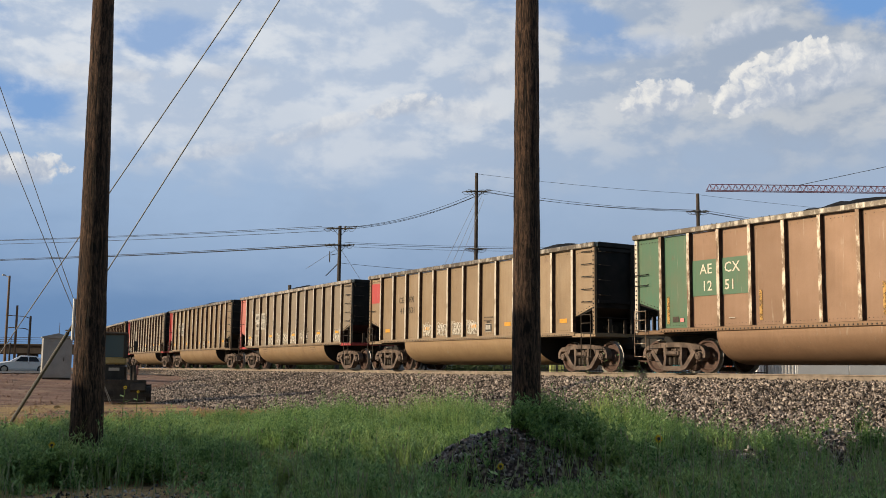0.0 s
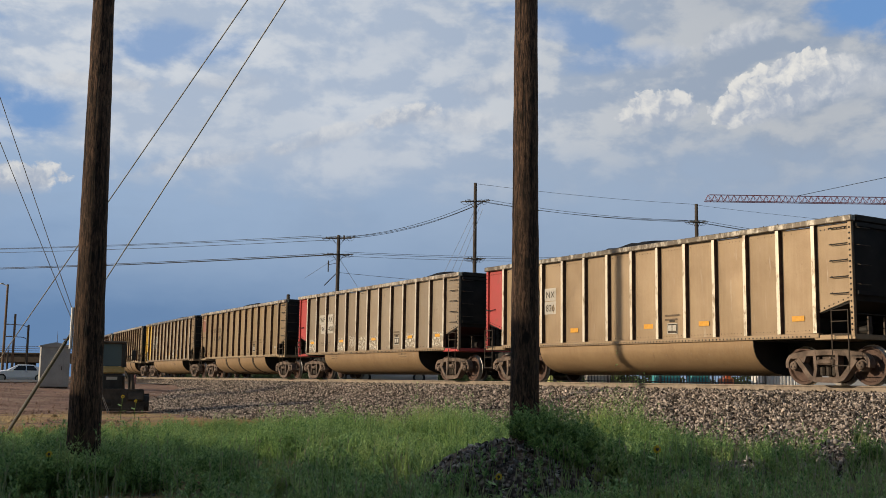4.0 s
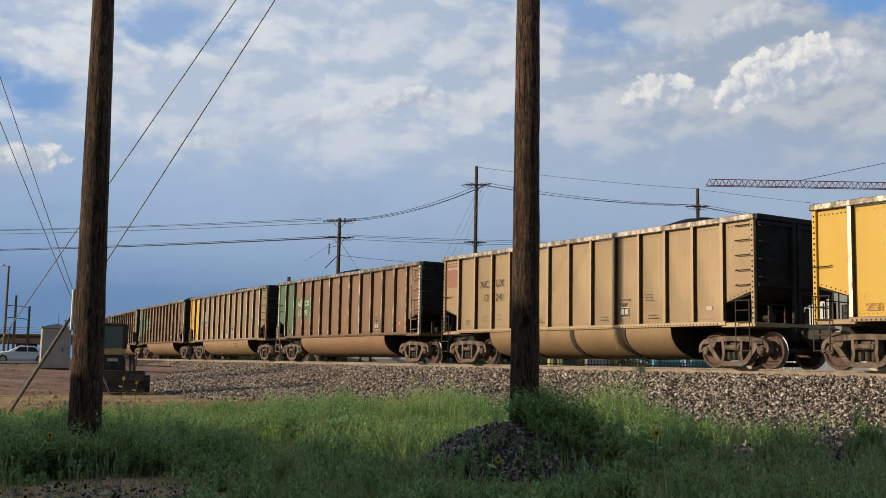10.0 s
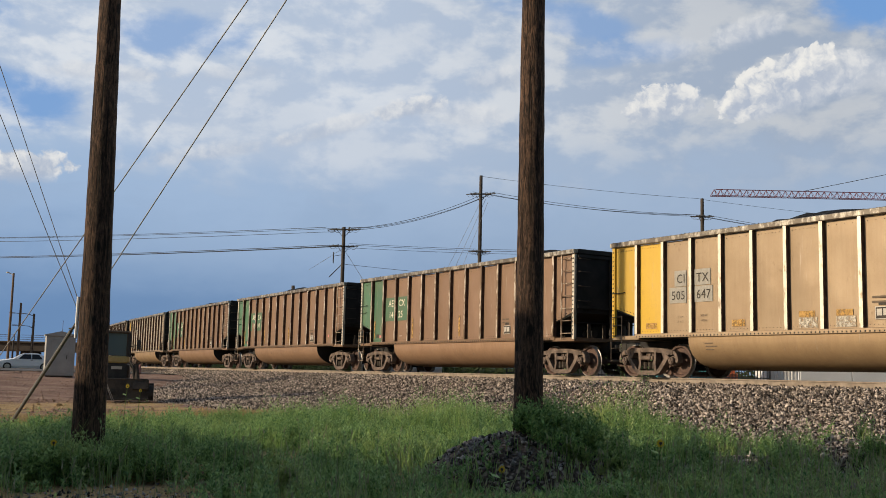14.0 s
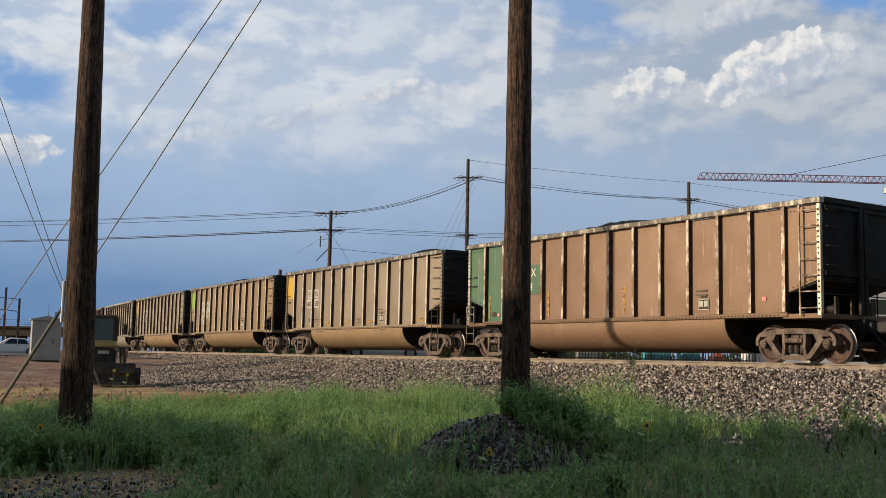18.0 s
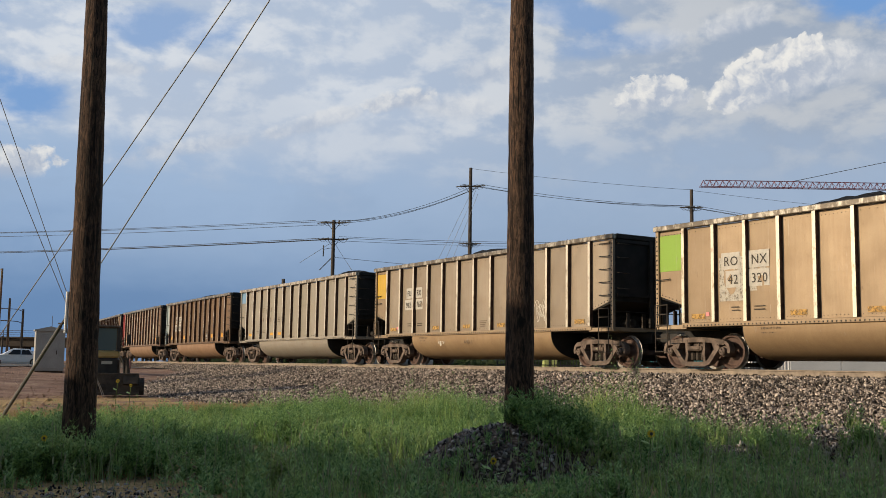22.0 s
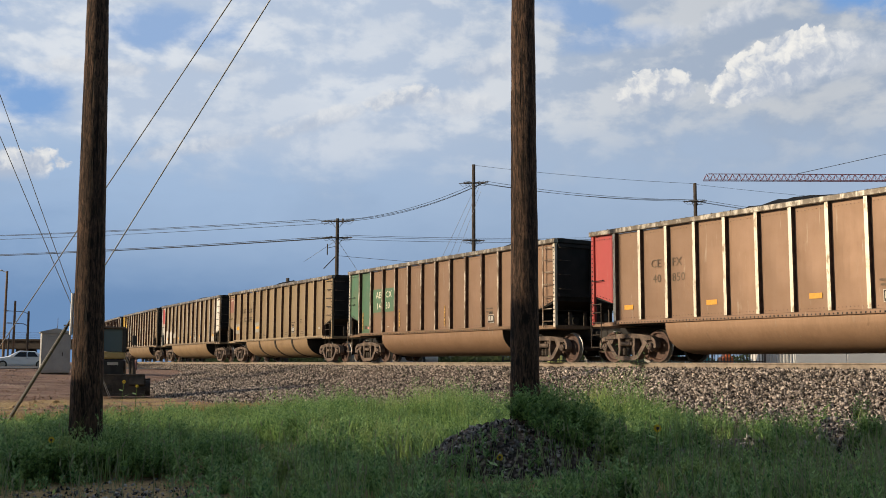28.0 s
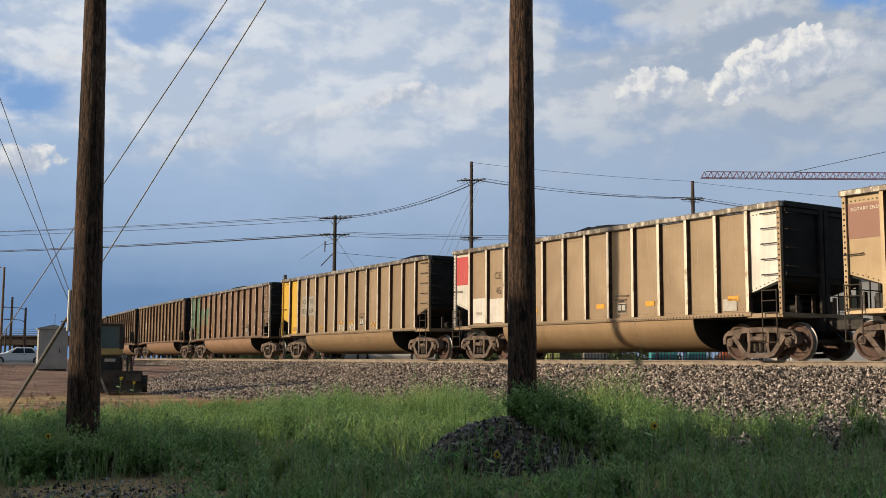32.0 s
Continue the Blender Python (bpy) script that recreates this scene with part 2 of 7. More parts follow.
SKY_BLUE = car_paint("blue_car_paint", (0.12, 0.26, 0.42), 0.25, 0.5, 0.0, (0.6, 0.6, 0.55))
PALE_BLUE = car_paint("pale_blue_paint", (0.36, 0.42, 0.42), 0.35, 0.5, 0.0)
MAROON = car_paint("maroon_car_paint", (0.27, 0.12, 0.085), 0.25, 0.5, 0.0)
WHITE = car_paint("white_car_paint", (0.70, 0.67, 0.61), 0.45, 0.5, 0.0)
RIM = worn_rim("scuffed_rim", (0.15, 0.115, 0.085), (0.52, 0.46, 0.37), 0.40, 0.60)
RIB = worn_rim("scuffed_rib", (0.26, 0.20, 0.135), (0.60, 0.54, 0.44), 0.33, 0.50)
DIRTY_RIB = worn_rim("dirty_rib", (0.16, 0.10, 0.06), (0.56, 0.48, 0.38), 0.44, 0.62)
DIRTY_RIM = worn_rim("dirty_rim", (0.11, 0.088, 0.065), (0.45, 0.41, 0.345), 0.45, 0.64)
TAN_RIB = car_paint("tan_rib_paint", (0.38, 0.29, 0.18), 0.3, 0.5, 0.5)
# Car ends and undersides: coal dirt plus their shade, both in the colour
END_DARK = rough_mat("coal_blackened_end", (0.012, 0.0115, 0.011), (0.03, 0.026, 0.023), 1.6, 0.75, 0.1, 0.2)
END_POST = rough_mat("shaded_dusty_post", (0.016, 0.015, 0.014), (0.045, 0.038, 0.033), 2.5, 0.75, 0.1, 0.2)
STEEL = rough_mat("grimy_steel", (0.05, 0.04, 0.032), (0.10, 0.078, 0.06), 5.0, 0.7, 0.3)
TRUCK = rough_mat("dusty_truck_casting", (0.08, 0.058, 0.046), (0.20, 0.148, 0.117), 4.0, 0.8, 0.0)
WHEEL = rough_mat("rusty_wheel", (0.06, 0.036, 0.029), (0.13, 0.08, 0.062), 5.0, 0.75, 0.0)
TREAD = rough_mat("polished_tread", (0.28, 0.26, 0.24), (0.4, 0.38, 0.35), 8.0, 0.55, 0.7, 0.05)
BLACK = rough_mat("black_iron", (0.02, 0.02, 0.02), (0.045, 0.04, 0.035), 6.0, 0.6, 0.3)
BELLY_TAN = car_paint("belly_tan", (0.34, 0.235, 0.132), 0.55, 0.5, 0.25)
BELLY_BROWN = car_paint("belly_brown", (0.32, 0.20, 0.125), 0.6, 0.5, 0.25)
# Rib web grime, deepened by the shade that is painted into it
WEB_SHADE = rough_mat("shaded_grimy_web", (0.045, 0.024, 0.018), (0.10, 0.058, 0.04), 6.0, 0.8, 0.0)
COAL = rough_mat("coal", (0.007, 0.007, 0.008), (0.018, 0.018, 0.019), 9.0, 0.8, 0.0, 0.8, 0.15, 60.0, 0.04)
INK = rough_mat("black_lettering", (0.03, 0.027, 0.024), (0.07, 0.055, 0.04), 7.0, 0.7, 0, 0)
CREAM = rough_mat("cream_lettering", (0.66, 0.60, 0.46), (0.75, 0.70, 0.56), 9.0, 0.6, 0, 0)
FAINT = rough_mat("faint_lettering", (0.10, 0.072, 0.048), (0.15, 0.11, 0.075), 9.0, 0.7, 0, 0)
PATCH = rough_mat("pale_stencil_patch", (0.40, 0.37, 0.32), (0.50, 0.465, 0.41), 7.0, 0.6, 0, 0)
ORANGE = rough_mat("orange_reflector", (0.62, 0.29, 0.03), (0.70, 0.36, 0.05), 9.0, 0.5, 0, 0)
PINK = rough_mat("pink_tag", (0.70, 0.22, 0.22), (0.76, 0.30, 0.28), 9.0, 0.6, 0, 0)
CHALK = rough_mat("chalk_spray", (0.62, 0.57, 0.48), (0.72, 0.68, 0.60), 9.0, 0.8, 0, 0)
CLAY = car_paint("clay_grey_paint", (0.285, 0.215, 0.14), 0.4)


def worn_mark(name, colour, lo=0.36, hi=0.58):
    """Half-worn paint or chalk: flakes of colour with the sheet showing between them."""
    m, g, bsdf = material(name, 0.8, 0, 0.2)
    at = g.n("ShaderNodeTexCoord").outputs["Object"]
    rnd = g.n("ShaderNodeObjectInfo").outputs["Random"]
    seed = g.n("ShaderNodeCombineXYZ", X=g.math("MULTIPLY", rnd, 31.0), Z=g.math("MULTIPLY", rnd, 17.0)).outputs[0]
    at2 = g.n("ShaderNodeVectorMath", {"operation": "ADD"}, i0=at, i1=seed).outputs[0]
    flakes = g.noise(at2, 9.0, 7, 0.7)
    g.put(bsdf, "Base Color", g.mix(g.ramp(flakes, 0.4, 0.7), tuple(c * 0.8 for c in colour), colour))
    g.put(bsdf, "Alpha", g.ramp(flakes, lo, hi))
    return m


WORN_ORANGE, SMEAR = worn_mark("worn_orange_reflector", (0.50, 0.30, 0.10)), worn_mark("chalky_smear", (0.60, 0.55, 0.465), 0.38, 0.66)
RAIL = rough_mat("rusty_rail_web", (0.20, 0.16, 0.125), (0.34, 0.28, 0.22), 5.0, 0.75, 0.0)
RAIL_TOP = rough_mat("worn_rail_head", (0.45, 0.40, 0.34), (0.58, 0.53, 0.46), 4.0, 0.35, 0.7, 0.05)
TIE = rough_mat("weathered_tie", (0.06, 0.048, 0.04), (0.12, 0.095, 0.075), 4.0, 0.9)
STONE = rough_mat("ballast_stone", (0.13, 0.106, 0.09), (0.48, 0.41, 0.35), 9.0, 0.9, 0, 0.4, 0.2, 70.0, 0.01, 0.9)
POLE = None
BARK_GREY = rough_mat("grey_far_pole", (0.05, 0.04, 0.033), (0.085, 0.07, 0.058), 3.0, 0.9)
WIRE = rough_mat("galvanised_wire", (0.20, 0.205, 0.215), (0.28, 0.285, 0.295), 3.0, 0.5, 0.3, 0)
CABLE = rough_mat("black_cable", (0.045, 0.047, 0.05), (0.07, 0.072, 0.076), 3.0, 0.6, 0, 0)
CRANE = rough_mat("crane_red_paint", (0.15, 0.062, 0.09), (0.21, 0.09, 0.12), 2.0, 0.6, 0, 0)


def pole_wood():
    m, g, bsdf = material("creosoted_pole_wood", 0.85, 0, 0.25)
    at = g.n("ShaderNodeTexCoord").outputs["Object"]
    fibre = g.noise(g.scaled(at, 48.0, 48.0, 7.0), 1.0, 9, 0.74, 0.9)
    check = g.noise(g.scaled(at, 30.0, 30.0, 0.9, 2.0, 1.0), 1.0, 5, 0.6, 0.4)
    blotch = g.noise(at, 1.4, 4)
    knots = g.n("ShaderNodeTexVoronoi", {"feature": "F1"}, Vector=g.scaled(at, 4.2, 4.2, 2.2), Scale=1.0, Randomness=1.0).outputs["Distance"]
    tone = g.mix(g.ramp(fibre, 0.38, 0.66), (0.010, 0.0062, 0.0045), (0.17, 0.098, 0.062))
    tone = g.mix(g.ramp(blotch, 0.35, 0.7, 0.0, 0.5), tone, (0.022, 0.0155, 0.011))
    tone = g.mix(g.ramp(check, 0.56, 0.64, 0.0, 0.85), tone, (0.008, 0.006, 0.005))
    tone = g.mix(g.ramp(knots, 0.12, 0.2, 0.85, 0.0), tone, (0.010, 0.007, 0.005))
    g.put(bsdf, "Base Color", tone)
    bumped(g, bsdf, g.math("SUBTRACT", fibre, g.math("MULTIPLY", g.ramp(check, 0.55, 0.64), 1.6)), 1.0, 0.016)
    return m


POLE = pole_wood()


def soil():
    """Bare yard: reddish dirt raked in streaks, gravelly grey and straw-coloured patches."""
    m, g, bsdf = material("yard_soil", 0.95, 0, 0.15)
    at = g.n("ShaderNodeTexCoord").outputs["Object"]
    along = g.n("ShaderNodeVectorMath", {"operation": "DOT_PRODUCT"}, i0=at, i1=(0.28, 0.43, 0.0)).outputs["Value"]
    across = g.n("ShaderNodeVectorMath", {"operation": "DOT_PRODUCT"}, i0=at, i1=(-0.837, 0.547, 0.0)).outputs["Value"]
    rows = g.n("ShaderNodeCombineXYZ", X=along, Y=across).outputs[0]
    big, mid, fine = g.noise(at, 0.16, 5), g.noise(rows, 1.0, 8, 0.68, 0.6), g.noise(at, 16.0, 5, 0.7)
    clod = g.n("ShaderNodeTexVoronoi", Vector=at, Scale=11.0, Randomness=1.0).outputs["Distance"]
    tone = g.mix(g.ramp(big, 0.35, 0.65), (0.225, 0.135, 0.10), (0.315, 0.20, 0.152))
    tone = g.mix(g.ramp(mid, 0.47, 0.72), tone, (0.44, 0.33, 0.235))
    tone = g.mix(g.ramp(mid, 0.46, 0.32), tone, (0.12, 0.085, 0.07))
    tone = g.mix(g.ramp(fine, 0.45, 0.75, 0.0, 0.5), tone, (0.10, 0.06, 0.045))
    # trodden straw lying along the edge of the meadow
    east = g.n("ShaderNodeSeparateXYZ", Vector=at).outputs[0]
    lies = g.math("MULTIPLY", g.ramp(east, -37.0, -32.0), g.ramp(g.math("ADD", g.noise(at, 0.45, 5, 0.6), g.math("MULTIPLY", mid, 0.5)), 0.72, 0.80))
    tone = g.mix(lies, tone, g.mix(g.ramp(fine, 0.3, 0.7), (0.56, 0.40, 0.19), (0.34, 0.22, 0.11)))
    g.put(bsdf, "Base Color", tone)
    bumped(g, bsdf, g.math("ADD", g.math("ADD", g.math("MULTIPLY", mid, 2.5), fine), g.math("MULTIPLY", clod, -0.6)), 0.9, 0.08)
    return m


def ballast_mat():
    m, g, bsdf = material("crushed_ballast", 0.92, 0, 0.2)
    at = g.n("ShaderNodeTexCoord").outputs["Object"]
    cell = g.n("ShaderNodeTexVoronoi", Vector=at, Scale=17.0, Randomness=1.0)
    shade = g.n("ShaderNodeSeparateColor", Color=cell.outputs["Color"]).outputs[0]
    tone = g.mix(shade, (0.07, 0.056, 0.046), (0.34, 0.28, 0.235))
    # Gaps between the stone cells are painted near black for their shade
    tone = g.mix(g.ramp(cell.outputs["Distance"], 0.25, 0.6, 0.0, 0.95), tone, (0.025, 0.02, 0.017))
    tone = g.mix(g.ramp(g.noise(at, 0.5, 4), 0.4, 0.7, 0, 0.4), tone, (0.30, 0.20, 0.14))
    g.put(bsdf, "Base Color", tone)
    bumped(g, bsdf, g.math("SUBTRACT", g.math("MULTIPLY", shade, 0.4), cell.outputs["Distance"]), 1.0, 0.05)
    return m


def leaf_mat(name, a, b, dry):
    m, g, bsdf = material(name, 0.6, 0, 0.25)
    rnd = g.n("ShaderNodeNewGeometry").outputs["Random Per Island"]
    at = g.n("ShaderNodeTexCoord").outputs["Object"]
    tone = g.mix(rnd, a, b)
    tone = g.mix(g.ramp(g.noise(at, 0.9, 5, 0.65), 0.5, 0.72, 0.0, 0.65), tone, dry)
    bsdf.inputs["Subsurface Weight"].default_value = 0.0
    thin = g.n("ShaderNodeBsdfTranslucent", Color=tone)
    g.put(bsdf, "Base Color", tone)
    both = g.n("ShaderNodeMixShader", Fac=0.45, i1=bsdf, i2=thin)
    g.n("ShaderNodeOutputMaterial", Surface=both)
    m.node_tree.nodes.remove([n for n in m.node_tree.nodes if n.type == "OUTPUT_MATERIAL"][0])
    return m


SOIL, BALLAST = soil(), ballast_mat()
GRASS = leaf_mat("meadow_leaf", (0.06, 0.135, 0.04), (0.37, 0.53, 0.17), (0.52, 0.52, 0.19))
WEED = leaf_mat("weed_leaf", (0.065, 0.155, 0.055), (0.38, 0.55, 0.22), (0.48, 0.53, 0.21))
BUSH = leaf_mat("bushy_leaf", (0.06, 0.145, 0.045), (0.34, 0.50, 0.17), (0.48, 0.52, 0.19))
WORN_PATCH = worn_mark("worn_stencil_patch", (0.46, 0.425, 0.365), 0.30, 0.54)
DIM_PATCH = rough_mat("dim_stencil_patch", (0.27, 0.25, 0.21), (0.34, 0.32, 0.28), 7.0, 0.6, 0, 0)
STRAW = leaf_mat("dry_straw", (0.30, 0.22, 0.10), (0.46, 0.36, 0.18), (0.40, 0.28, 0.13))

# ---------------------------------------------------------------- mesh tools
class Mesh:
    """Collects vertices and faces and turns them into one mesh."""

    def __init__(self):
        self.v, self.f, self.k = [], [], []

    def add(self, verts, faces, k=0):
        o = len(self.v)
        self.v += [tuple(p) for p in verts]
        self.f += [tuple(i + o for i in q) for q in faces]
        self.k += [k] * len(faces)
        return self

    def box(self, x0, x1, y0, y1, z0, z1, k=0):
        p = [(x, y, z) for z in (z0, z1) for x, y in ((x0, y0), (x1, y0), (x1, y1), (x0, y1))]
        return self.add(p, [(3, 2, 1, 0), (4, 5, 6, 7), (0, 1, 5, 4), (1, 2, 6, 5), (2, 3, 7, 6), (3, 0, 4, 7)], k)

    def block(self, x0, x1, y0, y1, z0, z1, b=0.01, k=0):
        """A box with chamfered edges."""
        p = []
        for z, i in ((z0, b), (z0 + b, 0), (z1 - b, 0), (z1, b)):
            x, X, y, Y, c = x0 + i, x1 - i, y0 + i, y1 - i, b
            p += [(q, w, z) for q, w in ((x + c, y), (X - c, y), (X, y + c), (X, Y - c), (X - c, Y), (x + c, Y), (x, Y - c), (x, y + c))]
        f = [tuple(range(7, -1, -1)), tuple(range(24, 32))]
        f += [(r * 8 + i, r * 8 + (i + 1) % 8, r * 8 + 8 + (i + 1) % 8, r * 8 + 8 + i) for r in range(3) for i in range(8)]
        return self.add(p, f, k)

    def rod(self, a, b, r, n=8, r2=None, k=0, caps=True):
        a, b = Vector(a), Vector(b)
        u = (b - a).normalized()
        s = u.orthogonal().normalized()
        t = u.cross(s)
        p = []
        for c, q in ((a, r), (b, r if r2 is None else r2)):
            p += [c + q * (math.cos(2 * math.pi * i / n) * s + math.sin(2 * math.pi * i / n) * t) for i in range(n)]
        f = [(i, (i + 1) % n, n + (i + 1) % n, n + i) for i in range(n)]
        if caps:
            f += [tuple(range(n - 1, -1, -1)), tuple(range(n, 2 * n))]
        return self.add(p, f, k)

    def path(self, points, r, n=6, k=0):
        for a, b in zip(points, points[1:]):
            self.rod(a, b, r, n, k=k)
        return self

    def plate(self, outline, axis, a, b, k=0):
        """A flat outline given as pairs, made thick from a to b along the axis (0, 1 or 2)."""
        n = len(outline)

        def at(q, w):
            p = list(q)
            p.insert(axis, w)
            return tuple(p)

        p = [at(q, a) for q in outline] + [at(q, b) for q in outline]
        f = [tuple(range(n)), tuple(range(2 * n - 1, n - 1, -1))] + [(i, n + i, n + (i + 1) % n, (i + 1) % n) for i in range(n)]
        return self.add(p, f, k)

    def lathe(self, profile, n=24, centre=(0, 0, 0), k=0):
        """Profile as (y, radius) pairs turned about the y axis."""
        p = [(centre[0] + r * math.sin(2 * math.pi * i / n), centre[1] + y, centre[2] + r * math.cos(2 * math.pi * i / n)) for y, r in profile for i in range(n)]
        f = [(j * n + i, j * n + (i + 1) % n, (j + 1) * n + (i + 1) % n, (j + 1) * n + i) for j in range(len(profile) - 1) for i in range(n)]
        return self.add(p, f, k)

    def done(self, name, *mats, smooth=False):
        me = bpy.data.meshes.new(name)
        me.from_pydata(self.v, [], self.f)
        for m in mats:
            me.materials.append(m)
        if len(mats) > 1:
            me.polygons.foreach_set("material_index", self.k)
        b = bmesh.new()
        b.from_mesh(me)
        bmesh.ops.recalc_face_normals(b, faces=b.faces)
        b.to_mesh(me)
        b.free()
        if smooth:
            me.polygons.foreach_set("use_smooth", [True] * len(me.polygons))
        me.update()
        return me


def part(name, me, parent, m=None, label="", mat=None):
    """One mesh object under a thing or a part; mat overrides the mesh's own first material."""
    ob = new(name, me)
    ob.parent = parent
    if m is not None:
        ob.matrix_basis = m
    if mat is not None:
        ob.material_slots[0].link = "OBJECT"
        ob.material_slots[0].material = mat
    if label:
        ob["label"] = label
    return ob


def thing(name, label, category, group="", m=None, me=None, kind=""):
    ob = new(name, me)
    if m is not None:
        ob.matrix_basis = m
    return tagged(ob, label, category, group, kind)


def at(x=0.0, y=0.0, z=0.0, rz=0.0, rx=0.0, ry=0.0):
    return pose(x, y, z, rx, ry, rz)


# ---------------------------------------------------------------- track line
BEND, BEND_X = 0.00094, -14.71          # the track bows away from the camera beyond this x
_xs = np.arange(-560.0, 420.0, 0.5)
_ys = 1.6 + BEND * np.clip(BEND_X - _xs, 0, None) ** 2
_ss = np.concatenate([[0], np.cumsum(np.hypot(np.diff(_xs), np.diff(_ys)))])
_ss += BEND_X - np.interp(BEND_X, _xs, _ss)


def on_track(s):
    """The place on the track's centre line at the length s along it (s is x where the track is straight)."""
    return float(np.interp(s, _ss, _xs)), float(np.interp(s, _ss, _ys))


def track_pose(s, half=6.17):
    (xa, ya), (xb, yb) = on_track(s - half), on_track(s + half)
    return pose((xa + xb) / 2, (ya + yb) / 2, 0, 0, 0, math.degrees(math.atan2(yb - ya, xb - xa)))


def track_y(x):
    return 1.6 + BEND * max(0.0, BEND_X - x) ** 2


# ---------------------------------------------------------------- ground
def ground_z(x, y):
    """Height of the open ground: a shallow hollow before the track, rising to the level crossing."""
    off = y - track_y(x)
    z = -1.22
    z -= 0.30 * max(0.0, min(1.0, (-13.5 - y) / 6.0)) * max(0.0, min(1.0, (x + 14) / 6))
    rise = max(0.0, min(1.0, (-38.0 - x) / 26.0))
    z += 0.76 * rise * rise * (3 - 2 * rise)
    if off > 2.5:
        z = max(z, -0.62 + 0.5 * min(1.0, (off - 2.5) / 4.0))
    z += 0.05 * noise.noise(Vector((x * 0.35, y * 0.35, 0))) + 0.02 * noise.noise(Vector((x * 1.7, y * 1.7, 3)))
    return z


def stretch(lo, hi, fine_lo, fine_hi, step, grow=1.22):
    v = list(np.arange(fine_lo, fine_hi + step * 0.5, step))
    s, a = step, fine_hi
    while a < hi:
        s *= grow
        a = min(hi, a + s)
        v.append(a)
    s, a = step, fine_lo
    while a > lo:
        s *= grow
        a = max(lo, a - s)
        v.insert(0, a)
    return v


def make_ground():
    xs, ys = stretch(-4000, 3000, -70, 8, 0.7), stretch(-2500, 4000, -24, 6, 0.5)
    m = Mesh()
    m.v = [(x, y, ground_z(x, y)) for y in ys for x in xs]
    w = len(xs)
    m.f = [(j * w + i, j * w + i + 1, (j + 1) * w + i + 1, (j + 1) * w + i) for j in range(len(ys) - 1) for i in range(w - 1)]
    m.k = [0] * len(m.f)
    thing("ground", "flat reddish dirt yard with straw and gravel patches beside the railway", "ground", kind="structure", me=m.done("ground", SOIL, smooth=True))


def sweep(profile, s0, s1, step, closed=True):
    """A cross-section (offset, z) carried along the track."""
    m, n, rows = Mesh(), len(profile), []
    s = s0
    while s <= s1 + 1e-6:
        rows.append(s)
        s += step
    for s in rows:
        (xa, ya), (xb, yb) = on_track(s - 0.5), on_track(s + 0.5)
        x, y = on_track(s)
        a = math.atan2(yb - ya, xb - xa)
        m.v += [(x - math.sin(a) * o, y + math.cos(a) * o, z) for o, z in profile]
    span = n if closed else n - 1
    m.f = [(j * n + i, j * n + (i + 1) % n, (j + 1) * n + (i + 1) % n, (j + 1) * n + i) for j in range(len(rows) - 1) for i in range(span)]
    m.k = [0] * len(m.f)
    return m


def bed_width(x):
    """How much further the gravel spreads on the near side, away from the viewer's stand."""
    w = max(0.0, min(1.0, (-18.0 - x) / 9.0))
    return 4.0 * w * w * (3 - 2 * w)


def make_track():
    bed = sweep([(-7.4, -1.5), (-6.2, -1.14), (-5.1, -0.97), (-3.6, -0.62), (-2.5, -0.33), (-1.9, -0.22), (0, -0.20), (1.9, -0.22), (2.6, -0.36), (4.6, -0.72), (5.6, -1.2)], -330, 60, 0.8, False)
    for i, (x, y, z) in enumerate(bed.v):
        if i % 11 < 3:
            y -= bed_width(x) * (1.46, 1.0, 0.577)[i % 11]
        bed.v[i] = (x, y, z + 0.05 * noise.noise(Vector((x * 0.9, y * 0.9, 1))) + 0.03 * noise.noise(Vector((x * 3.1, y * 3.1, 5))))
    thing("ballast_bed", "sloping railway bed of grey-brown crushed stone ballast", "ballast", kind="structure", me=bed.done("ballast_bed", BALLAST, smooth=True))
    rail = [(-0.075, -0.172), (0.075, -0.172), (0.075, -0.158), (0.012, -0.135), (0.012, -0.045), (0.037, -0.035), (0.037, -0.006), (0.028, 0.0), (-0.028, 0.0), (-0.037, -0.006), (-0.037, -0.035), (-0.012, -0.045), (-0.012, -0.135), (-0.075, -0.158)]
    for side, name in ((-0.755, "rail_near"), (0.755, "rail_far")):
        m = sweep([(o + side, z) for o, z in rail], -330, 60, 1.6)
        m.k = [1 if i % 14 in (6, 7, 8) else 0 for i in range(len(m.f))]
        thing(name, "worn steel rail with bright head and rusty web", "rail", kind="structure", me=m.done(name, RAIL, RAIL_TOP))


make_ground()
make_track()

# ---------------------------------------------------------------- coal cars
PITCH, HALF, BAY = 16.18, 7.245, 14.49 / 14
SPEED, FIRST = 10.331, -14.36            # metres a second; where the first car's middle is at the start
# small gains and losses on the steady pace: seconds, metres
SLACK = ((0, 0.03), (3, -0.06), (6.5, -0.20), (9, -0.20), (12, -0.15), (14.3, -0.08), (17.5, 0.24), (19, 0.36), (21, 0.38), (25, 0.28), (28, 0.22), (30, 0.02), (32, 0.0))


def run(t):
    """How far the train has gone at t seconds."""
    return SPEED * t + float(np.interp(t, [a for a, b in SLACK], [b for a, b in SLACK]))


TOP, SILL = 3.87, 1.20


BELLY_Z = [1.085 - 0.86 * math.sin(math.pi / 2 * i / 9) for i in range(10)]


def belly_y(z):
    """Near-side surface of the rounded belly at the height z."""
    return -1.49 * max(0.0, 1 - min(1.0, (1.085 - z) / 0.86) ** 2.4) ** (1 / 2.4)


